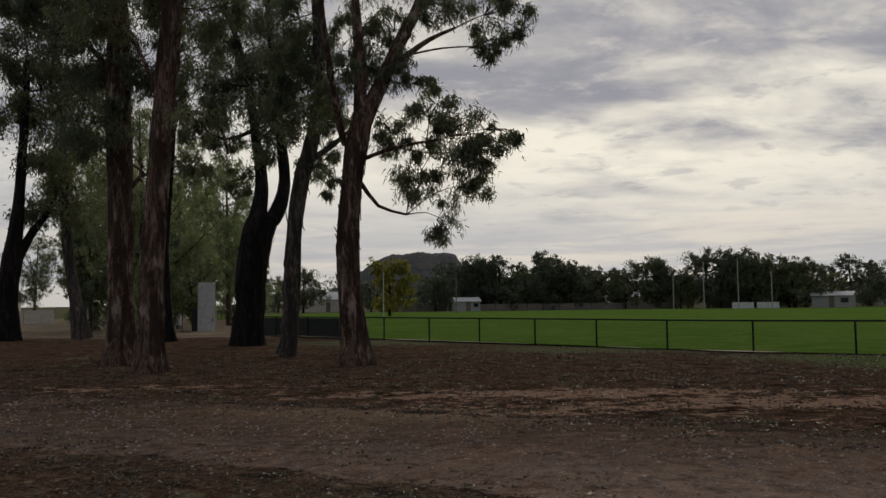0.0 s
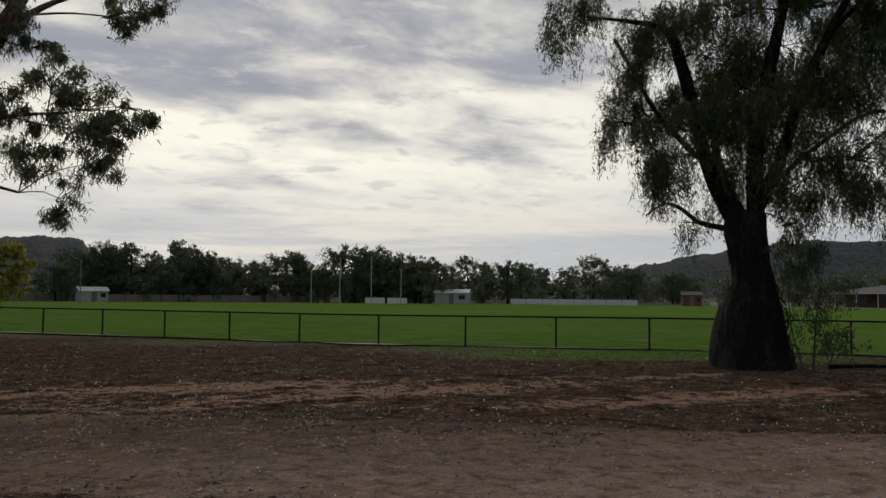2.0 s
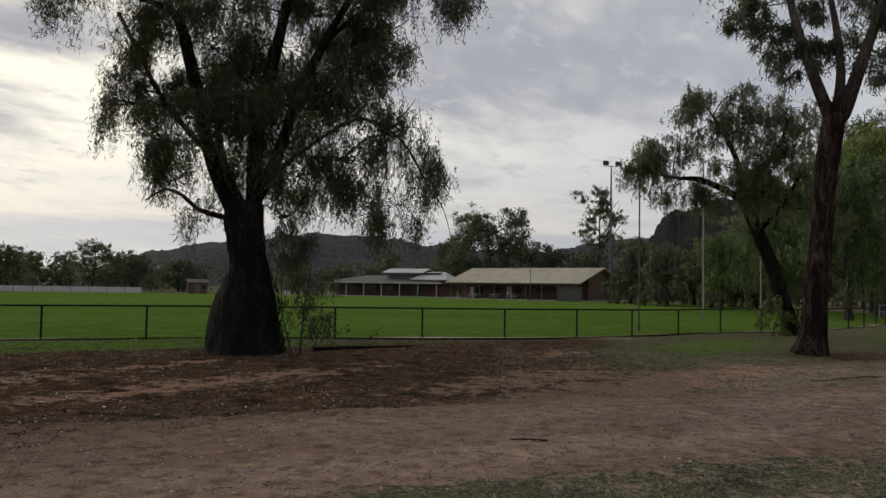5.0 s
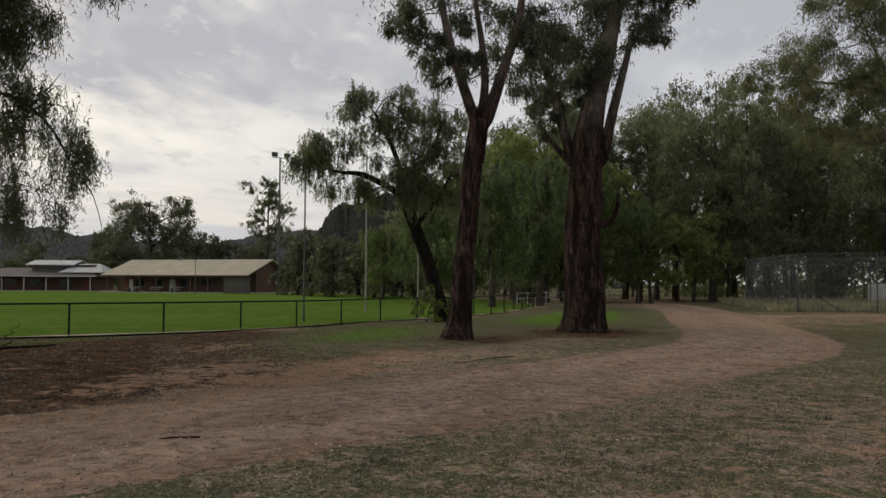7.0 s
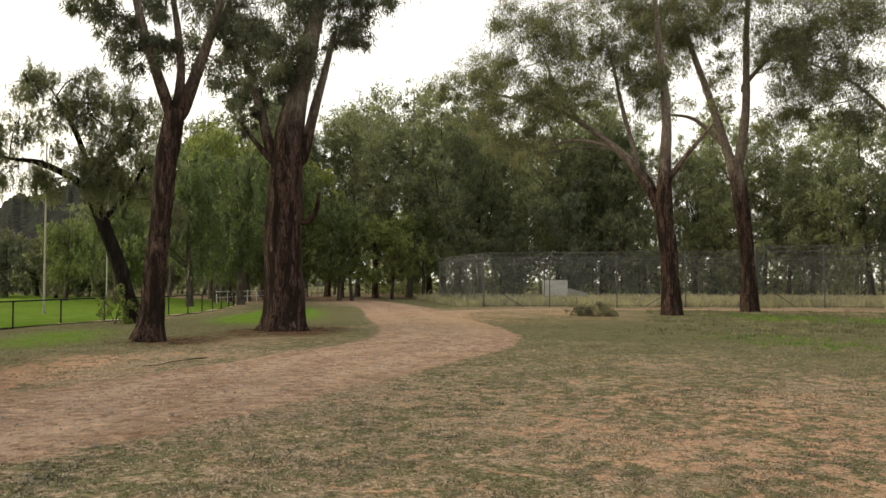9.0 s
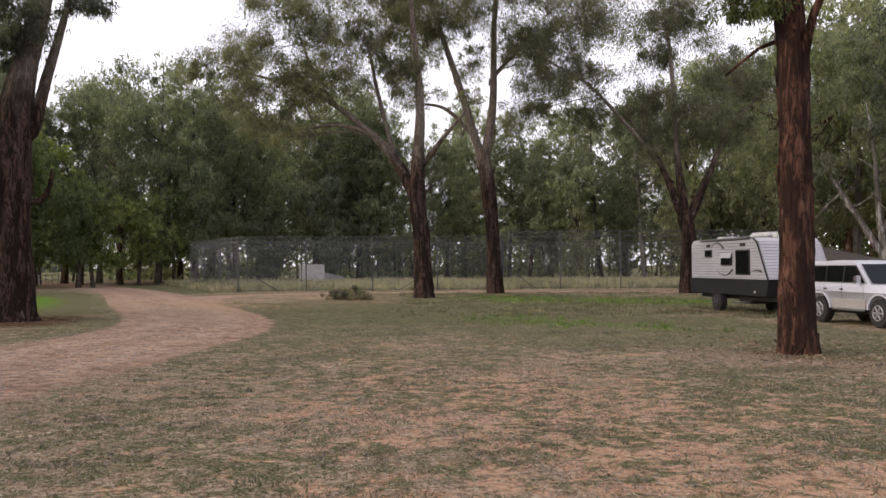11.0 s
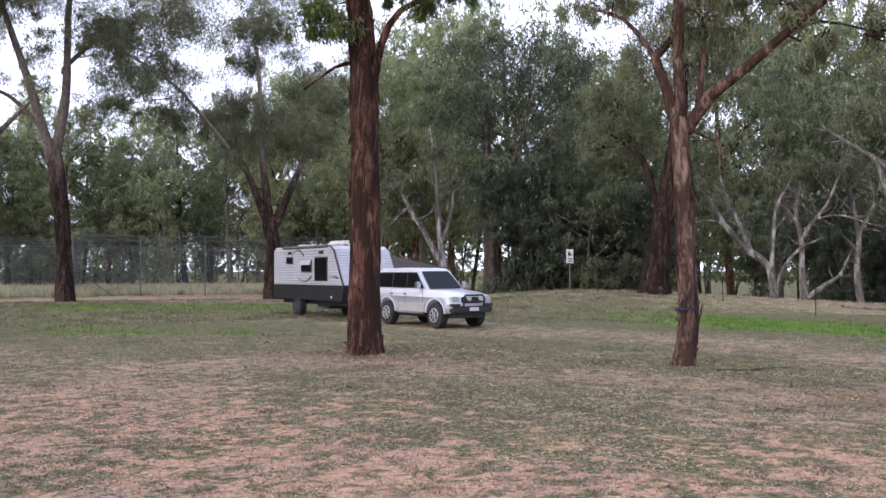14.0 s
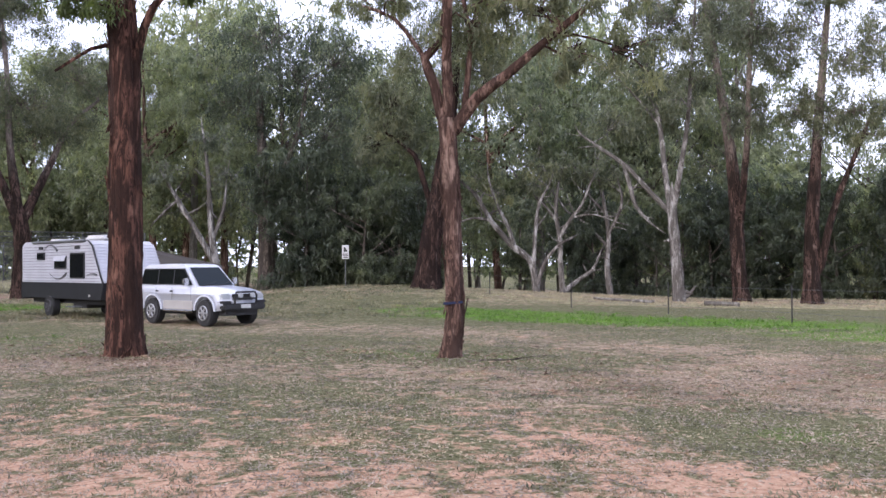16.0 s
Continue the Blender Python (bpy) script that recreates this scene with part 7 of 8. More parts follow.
def hut(name, az, d, w, dep, h, wall, roof, label, turn=0, rise=0.7, category="shed"):
    root = new(name)
    part("wall", box(-w / 2, w / 2, 0, dep, -0.2, h), wall, root)
    part("roof", gable_roof(-w / 2 - 0.25, w / 2 + 0.25, -0.25, dep + 0.25, h, h + rise, 0.1), roof, root)
    part("door", box(-0.45, 0.45, -0.04, 0.0, 0, min(2.0, h - 0.1), 0.01), M_FASCIA, root)
    wd = part("window", box(w * 0.22, w * 0.22 + min(1.4, w * 0.2), -0.04, 0.0, h * 0.4, h * 0.8, 0.01), M_FASCIA, root)
    part("pane", box(w * 0.22 + 0.06, w * 0.22 + min(1.4, w * 0.2) - 0.06, -0.055, -0.042, h * 0.4 + 0.06, h * 0.8 - 0.06), M_GLASS, wd)
    p = at(az, d)
    root.matrix_world = pose(p.x, p.y, ground_z(p.x, p.y) + 0.02, 0, 0, turn - az)
    return tagged(root, label, category)


hut("shed", 1.7, 158, 4.6, 4, 1.9, M_CORR, M_ROOF_GREY, "small grey corrugated shed across the oval", 12)
hut("shed", 24.6, 165, 6.5, 5, 2.2, M_CORR, M_WHITE, "pale shed with white roof across the oval", -8)
hut("brick_hut", 40.4, 172, 3.6, 3, 2.2, M_BRICK, M_ROOF_DARK, "small red-brown brick hut across the oval", 5)
hut("house", 26.5, 250, 16, 9, 2.7, M_CREAM, M_ROOF_GREY, "cream house with pale roof behind trees", 15, 1.8, "house")
hut("house", 330.0, 125, 14, 8, 2.4, M_CREAM, M_ROOF_GREY, "cream weatherboard house beyond the grove", -10, 1.6, "house")
hut("house", 12.5, 215, 13, 8, 2.6, M_CREAM, M_ROOF_GREY, "pale house half hidden by trees", 5, 1.6, "house")
hut("house", 352.3, 175, 12, 8, 2.6, M_CREAM, M_ROOF_GREY, "pale house beyond the oval", -15, 1.6, "house")


def low_wall(az0, d0, az1, d1, h, mat, name, label, gap=0.0):
    a, b_ = at(az0, d0), at(az1, d1)
    root = new(name)
    n = max(2, int((b_ - a).length / 3))
    for i in range(n):
        p, q = a.lerp(b_, i / n), a.lerp(b_, (i + 1 - gap) / n)
        w = (q - p).length
        ob = part("panel", box(0, w - 0.02, -0.04, 0.04, 0, h, 0.01), mat, root)
        ob.matrix_local = Matrix.Translation(p) @ Matrix.Rotation(math.atan2(q.y - p.y, q.x - p.x), 4, "Z")
    return tagged(root, label, "fence")


low_wall(18.8, 160, 21.8, 160, 1.15, M_WHITE, "white_fence", "low white panel fence across the oval", 0.12)
low_wall(28.6, 178, 37.0, 182, 1.1, M_WHITE, "white_fence", "long low white fence across the oval", 0.03)
low_wall(330.5, 100, 335.5, 96, 1.4, M_CREAM, "cream_fence", "cream fence beyond the grove", 0.02)
low_wall(41.5, 176, 47.0, 178, 0.9, M_WHITE, "white_fence", "white rail fence across the oval", 0.6)
low_wall(-4.0, 165, 15.0, 172, 1.3, M_TIMBER, "timber_fence", "grey timber fence under the far trees", 0.05)


def rail_fence(name, pts, h, mat, label, step=2.6):
    root = new(name)
    line = even(spline(pts, 1.0), step)
    for x, y in line:
        part("post", rod((x, y, -0.1), (x, y, h), 0.05, 6), mat, root)
    for z in (h * 0.5, h * 0.92):
        V, F = [], []
        tube(V, F, [(x, y, z, 0.035) for x, y in line], 6)
        arrays("rail", V, F, mat, root)
    return tagged(root, label, "fence")


rail_fence("white_rail_fence", [(72, 8), (92, 3), (112, -2)], 1.1, M_WHITE, "white rail fence near the end of the oval")
rail_fence("rail_fence", [(100, 30), (110, 18), (118, 8)], 1.2, M_STEEL, "grey rail fence at the corner of the oval")


# ---- wire compound ----
def compound(corners, h, step, label, shut, brace=True):
    """A chain-link enclosure round its corners, in order; shut: the side whose mesh is seen along its length."""
    root = new("wire_compound")
    corners = [Vector((*c_, 0)) for c_ in corners]
    corners.append(corners[0])
    for p, q in zip(corners, corners[1:]):
        k = max(1, round((q - p).length / step))
        for i in range(k):
            s = p.lerp(q, i / k)
            part("post", rod((s.x, s.y, -0.1), (s.x, s.y, h + 0.05), 0.045, 6), M_STEEL, root)
            if i in (0, k - 1) and brace:
                e = p.lerp(q, (i + (0.6 if i == 0 else -0.6)) / k)
                part("brace", rod((s.x, s.y, h * 0.45), (e.x, e.y, 0.02), 0.03, 6), M_STEEL, root)
        for z in (h, h - 0.35, 0.12):
            part("rail", rod((p.x, p.y, z), (q.x, q.y, z), 0.028 if z > 1 else 0.012, 6), M_STEEL, root)
        part("wire_mesh", join(*[_panel(p, q, h)]), M_MESH if p == corners[shut] else M_MESH_OPEN, root, "grey chain-link wire mesh")
    return tagged(root, label, "wire fence")


def _panel(p, q, h):
    bm = bmesh.new()
    bm.faces.new([bm.verts.new(v) for v in ((p.x, p.y, 0.05), (q.x, q.y, 0.05), (q.x, q.y, h), (p.x, p.y, h))])
    return bm


compound([(60.8, -12.15), (55.3, -30.3), (74, -40), (76.2, -11.1)], 3.9, 4.6, "tall chain-link compound with galvanised posts", 3)
compound([(56.6, -31.0), (45.6, -50.5), (70, -64.2), (81, -44.7)], 4.3, 4.6, "second tall chain-link enclosure with overhead wires", 3)
blk = new("concrete_block")
part("block", box(-1.5, 0.75, -0.8, 0.8, -0.2, 2.0, 0.03), M_WHITE, blk)
bm = bmesh.new()
vs = [bm.verts.new(v) for v in ((0.75, -0.75, 0), (2.7, -0.75, 0), (2.7, -0.75, 0.75), (0.75, -0.75, 1.25), (0.75, 0.75, 0), (2.7, 0.75, 0), (2.7, 0.75, 0.75), (0.75, 0.75, 1.25))]
for f in ((0, 1, 2, 3), (7, 6, 5, 4), (3, 2, 6, 7), (1, 5, 6, 2), (0, 4, 5, 1), (0, 3, 7, 4)):
    bm.faces.new([vs[i] for i in f])
part("ramp", bm, M_CORR, blk)
p = at(106.3, 84)
blk.matrix_world = pose(p.x, p.y, 0, 0, 0, -106 + 8)
tagged(blk, "white block with sloping grey side inside the compound", "block")


# ---- tower, sign, river-bank fence ----
tw = new("steel_cabinet")
part("lower_panel", box(-0.57, 0.57, -0.4, 0.4, -0.05, 1.62, 0.02), M_WHITE, tw)
part("upper_panel", box(-0.56, 0.56, -0.39, 0.39, 1.624, 3.25, 0.02), M_WHITE, tw)
part("handle", box(0.35, 0.4, -0.45, -0.4, 0.6, 0.85, 0.01), M_BLACK, tw)
part("side_box", box(-0.95, -0.6, -0.3, 0.3, -0.02, 1.42, 0.02), M_BLACK, tw)
for x in (-1.55, -0.62):
    part("frame_post", rod((x, 0, -0.05), (x, 0, 2.3), 0.03, 6), M_STEEL, tw)
part("frame_bar", rod((-1.55, 0, 2.28), (-0.62, 0, 2.28), 0.03, 6), M_STEEL, tw)
p = at(344.5, 60)
tw.matrix_world = pose(p.x, p.y, 0.02, 0, 0, 15.5)
tagged(tw, "tall narrow pale grey steel cabinet beside a frame", "cabinet")

sg = new("sign")
part("post", rod((0, 0.03, -0.1), (0, 0.03, 2.4), 0.03, 8), M_STEEL, sg)
pl = part("plate", box(-0.2, 0.2, -0.012, 0.0, 1.62, 2.42, 0.004), M_WHITE, sg, "white plate with a black symbol and bars")
part("symbol", join(box(-0.09, 0.03, -0.018, -0.0125, 2.1, 2.27), box(0.0, 0.1, -0.018, -0.0125, 2.03, 2.14), box(-0.1, -0.04, -0.018, -0.0125, 2.0, 2.3)), M_BLACK, pl)
for z in (1.9, 1.8, 1.7):
    part("text_bar", box(-0.15, 0.15, -0.018, -0.0125, z - 0.03, z + 0.02), M_BLACK, pl)
p = at(150.7, 50)
sg.matrix_world = pose(p.x, p.y, ground_z(p.x, p.y), 0, 0, -150.7 + 6)
tagged(sg, "white notice plate with black symbol on a steel post", "sign")

wf = new("star_picket_fence")
pk = [(26, -50), (20.5, -46), (14.56, -40.8), (8.82, -34.7), (4.43, -31.3), (0.33, -27.7), (-4.2, -24.2), (-9, -21)]
for x, y in pk:
    part("picket", join(box(x - 0.02, x + 0.02, y - 0.008, y + 0.008, ground_z(x, y) - 0.1, ground_z(x, y) + 1.15), box(x - 0.006, x + 0.006, y, y + 0.03, ground_z(x, y) - 0.1, ground_z(x, y) + 1.15)), M_BLACK, wf)
for z in (0.3, 0.65, 1.0):
    V, F = [], []
    tube(V, F, [(x, y, ground_z(x, y) + z + (0 if i % 1 == 0 else -0.02), 0.004) for i, (x, y) in enumerate(pk)], 4)
    arrays("wire", V, F, M_STEEL, wf)
tagged(wf, "black steel pickets with plain wires", "fence")


# ---- vehicles ----
def profile(pts, y0, y1, bev=0.03, seg=2):
    bm = bmesh.new()
    a = [bm.verts.new((x, y0, z)) for x, z in pts]
    b2 = [bm.verts.new((x, y1, z)) for x, z in pts]
    bm.faces.new(a), bm.faces.new(b2[::-1])
    n = len(pts)
    for i in range(n):
        bm.faces.new([a[i], b2[i], b2[(i + 1) % n], a[(i + 1) % n]])
    bmesh.ops.recalc_face_normals(bm, faces=bm.faces)
    if bev:
        rim_ = [e for e in bm.edges if abs(e.verts[0].co.y - e.verts[1].co.y) < 1e-5]
        bmesh.ops.bevel(bm, geom=rim_, offset=bev, segments=seg, affect="EDGES", clamp_overlap=True)
    return bm


def arch(cx, cz, r, z0, n=10):
    g0 = math.asin(max(-1, min(1, (z0 - cz) / r)))
    return [(cx + r * math.cos(g), cz + r * math.sin(g)) for g in [g0 + (math.pi - 2 * g0) * i / n for i in range(n + 1)]]


def wheel(x, y, r, w, parent, out, rim_mat, spokes):
    """A wheel with its tyre, its rim and a hub on the outer side."""
    root = new("wheel")
    root.parent = parent
    root.location = (x, y, r)
    bm = rod((0, -w / 2, 0), (0, w / 2, 0), r, 28)
    bmesh.ops.bevel(bm, geom=[e for e in bm.edges if abs(e.verts[0].co.y - e.verts[1].co.y) < 1e-4], offset=0.03, segments=2, affect="EDGES")
    part("tyre", bm, M_BLACK, root, smooth_shade=False)
    rim_ = part("rim", rod((0, out * (w / 2 - 0.01), 0), (0, out * (w / 2 + 0.012), 0), r * 0.56, 24), M_RIM_DARK, root)
    bms = [rod((0, out * (w / 2), 0), (0, out * (w / 2 + 0.04), 0), r * 0.16, 12)]
    for i in range(spokes):
        g = 2 * math.pi * i / spokes
        bms.append(rod((math.cos(g) * r * 0.1, out * (w / 2 + 0.02), math.sin(g) * r * 0.1), (math.cos(g) * r * 0.50, out * (w / 2 + 0.018), math.sin(g) * r * 0.50), 0.027, 6))
    tor = bmesh.new()
    ring = [Vector((math.cos(2 * math.pi * i / 24) * r * 0.52, out * (w / 2 + 0.015), math.sin(2 * math.pi * i / 24) * r * 0.52)) for i in range(24)]
    for i in range(24):
        bms.append(rod(ring[i], ring[(i + 1) % 24], 0.02, 5))
    tor.free()
    part("spokes", join(*bms), rim_mat, rim_)
    return root


def quad(pts, t, mat, parent, name, label=""):
    """A thin plate on four corners, t thick along its normal."""
    p = [Vector(q) for q in pts]
    n = (p[1] - p[0]).cross(p[2] - p[0]).normalized() * t
    bm = bmesh.new()
    a, b2 = [bm.verts.new(q) for q in p], [bm.verts.new(q + n) for q in p]
    bm.faces.new(a[::-1]), bm.faces.new(b2)
    for i in range(len(p)):
        bm.faces.new([a[i], a[(i + 1) % len(p)], b2[(i + 1) % len(p)], b2[i]])
    return part(name, bm, mat, parent, label)


def car():
    root = new("car")
    fx, rx_, ra, hw = 1.42, -1.255, 0.47, 0.86
    slim = Matrix.Diagonal((1.0, 0.93, 1.0, 1.0))
    low = [(-2.2, 0.46), (-1.255 - 0.6, 0.46)] + arch(rx_, 0.42, ra, 0.46)[::-1] + [(fx - 0.55, 0.46)] + arch(fx, 0.42, ra, 0.46)[::-1] + [(2.06, 0.5), (2.16, 0.62), (2.16, 0.86), (2.06, 0.99), (1.55, 1.1), (0.85, 1.16), (-2.15, 1.16), (-2.28, 1.0), (-2.28, 0.6)]
    body = part("body", profile(low, -hw, hw, 0.05, 3), M_CAR, root, "silver-white painted body", True)
    cab = bmesh.new()
    side = [(-2.22, 1.14, 0.80), (-2.02, 1.72, 0.70), (-1.85, 1.82, 0.66), (-0.6, 1.86, 0.66), (0.05, 1.83, 0.66), (0.22, 1.77, 0.68), (0.92, 1.13, 0.78)]
    a = [cab.verts.new((x, -w, z)) for x, z, w in side]
    b2 = [cab.verts.new((x, w, z)) for x, z, w in side]
    cab.faces.new(a), cab.faces.new(b2[::-1])
    for i in range(len(side)):
        j = (i + 1) % len(side)
        cab.faces.new([a[i], b2[i], b2[j], a[j]])
    bmesh.ops.recalc_face_normals(cab, faces=cab.faces)
    bmesh.ops.bevel(cab, geom=cab.edges[:], offset=0.025, segments=2, affect="EDGES", clamp_overlap=True)
    part("cabin", cab, M_CAR, root, smooth_shade=False)
    for s in (-1, 1):
        def sp(x, z):
            k = (z - 1.14) / 0.60
            return (x, s * (0.805 - 0.105 * k + 0.012), z)
        sur = [(-2.04, 1.21), (0.72, 1.21), (0.24, 1.71), (-1.93, 1.71)]
        quad([(x_, y_ - s * 0.008, z_) for x_, y_, z_ in (sp(*c_) for c_ in (sur if s < 0 else sur[::-1]))], 0.006, M_BLACK, root, "window_surround", "black window surround")
        for nm, q in (("rear_side_window", [(-2.0, 1.24), (-1.12, 1.24), (-1.12, 1.68), (-1.9, 1.66)]), ("rear_door_window", [(-1.06, 1.24), (-0.28, 1.24), (-0.30, 1.69), (-1.06, 1.69)]), ("front_door_window", [(-0.22, 1.24), (0.66, 1.24), (0.22, 1.67), (-0.24, 1.69)])):
            quad([sp(*c_) for c_ in (q if s < 0 else q[::-1])], 0.008, M_GLASS_DARK, root, nm)
        part("side_mirror", box(0.52, 0.66, min(s * 0.86, s * 1.06), max(s * 0.86, s * 1.06), 1.2, 1.42, 0.03), M_CHROME, root, "chrome side mirror")
        part("side_step", rod((-0.65, s * 0.88, 0.44), (0.85, s * 0.88, 0.44), 0.04, 8), M_CHROME, root, "bright metal side step")
        part("lower_cladding", box(-0.68, 0.84, min(s * 0.861, s * 0.885), max(s * 0.861, s * 0.885), 0.47, 0.74, 0.01), M_CLAD, root, "beige-grey lower cladding")
        for cx in (fx, rx_):
            pts = arch(cx, 0.42, 0.512, 0.46) + arch(cx, 0.42, 0.465, 0.46)[::-1]
            bm = bmesh.new()
            y0, y1 = s * 0.855, s * 0.905
            A, B2 = [bm.verts.new((x, y0, z)) for x, z in pts], [bm.verts.new((x, y1, z)) for x, z in pts]
            n = len(pts) // 2
            for i in range(n - 1):
                o, p_ = (i, len(pts) - 1 - i), (i + 1, len(pts) - 2 - i)
                bm.faces.new([B2[o[0]], B2[p_[0]], B2[p_[1]], B2[o[1]]])
                bm.faces.new([A[o[0]], A[p_[0]], B2[p_[0]], B2[o[0]]])
                bm.faces.new([A[o[1]], A[p_[1]], B2[p_[1]], B2[o[1]]])
            part("wheel_arch_flare", bm, M_CAR, root)
        part("headlight", box(2.02, 2.175, min(s * 0.48, s * 0.83), max(s * 0.48, s * 0.83), 0.78, 0.97, 0.03), M_LAMP, root, "clear headlight")
        part("spotlight", rod((2.30, s * 0.24, 0.92), (2.37, s * 0.24, 0.92), 0.075, 14), M_LAMP, root, "round driving lamp")
        part("tail_light", box(-2.29, -2.2, min(s * 0.72, s * 0.84), max(s * 0.72, s * 0.84), 0.8, 1.15, 0.015), M_RED, root)
        for hx in (-0.34, -1.1):
            part("door_handle", box(hx, hx + 0.16, min(s * 0.862, s * 0.885), max(s * 0.862, s * 0.885), 1.0, 1.04, 0.008), M_BLACK, root)
        for sx_ in (-1.09, -0.25, 0.72):
            part("door_seam", box(sx_ - 0.005, sx_ + 0.005, min(s * 0.8585, s * 0.862), max(s * 0.8585, s * 0.862), 0.52, 1.14), M_BLACK, root)
    quad([(0.888, -0.67, 1.20), (0.888, 0.67, 1.20), (0.292, 0.565, 1.732), (0.292, -0.565, 1.732)], 0.014, M_SCREEN, root, "windscreen")
    quad([(-2.22, 0.7, 1.2), (-2.22, -0.7, 1.2), (-2.05, -0.62, 1.68), (-2.05, 0.62, 1.68)], 0.012, M_GLASS_DARK, root, "rear_window")
    part("grille", box(2.13, 2.18, -0.42, 0.42, 0.76, 0.96, 0.02), M_BLACK, root)
    part("front_bumper", box(2.02, 2.30, -0.82, 0.82, 0.48, 0.68, 0.05), M_BLACK, root, "black steel bumper")
    hoop = []
    path = [Vector(v) for v in ((2.28, -0.42, 0.66), (2.31, -0.42, 0.92), (2.29, -0.36, 1.01), (2.29, 0.36, 1.01), (2.31, 0.42, 0.92), (2.28, 0.42, 0.66))]
    for i in range(5):
        hoop.append(rod(path[i], path[i + 1], 0.032, 8))
    hoop.append(rod((2.30, -0.42, 0.82), (2.30, 0.42, 0.82), 0.025, 8))
    part("bull_bar", join(*hoop), M_BLACK, root, "black nudge bar")
    for s in (-1, 1):
        part("bumper_wing", box(1.98, 2.28, min(s * 0.5, s * 0.86), max(s * 0.5, s * 0.86), 0.68, 0.76, 0.03), M_BLACK, root)
    part("number_plate", box(2.302, 2.31, -0.19, 0.19, 0.54, 0.65, 0.003), M_WHITE, root, "plain pale plate")
    part("rear_bumper", box(-2.38, -2.2, -0.85, 0.85, 0.46, 0.66, 0.04), M_CLAD, root)
    part("underbody", box(-2.1, 2.1, -0.62, 0.62, 0.32, 0.6), M_BLACK, root)
    part("wiper", join(rod((0.93, -0.5, 1.19), (0.80, 0.05, 1.30), 0.01, 4), rod((0.93, 0.1, 1.19), (0.80, 0.6, 1.30), 0.01, 4)), M_BLACK, root)
    for x in (fx, rx_):
        for s in (-1, 1):
            wheel(x, s * 0.76, 0.395, 0.27, root, s, M_RIM, 6)
    for o in root.children:
        o.matrix_local = slim @ o.matrix_local if o.name.split(".")[0] != "wheel" else Matrix.Translation((o.location.x, o.location.y * 0.95, o.location.z))
    head = math.atan2(0.27, -0.963)
    c0 = Vector((16.03, -21.37, 0)) - Vector((math.cos(head), math.sin(head), 0)) * fx
    root.matrix_world = Matrix.Translation((c0.x, c0.y, ground_z(c0.x, c0.y))) @ Matrix.Rotation(head, 4, "Z")
    return tagged(root, "silver-white four wheel drive wagon with bull bar", "car")


car()


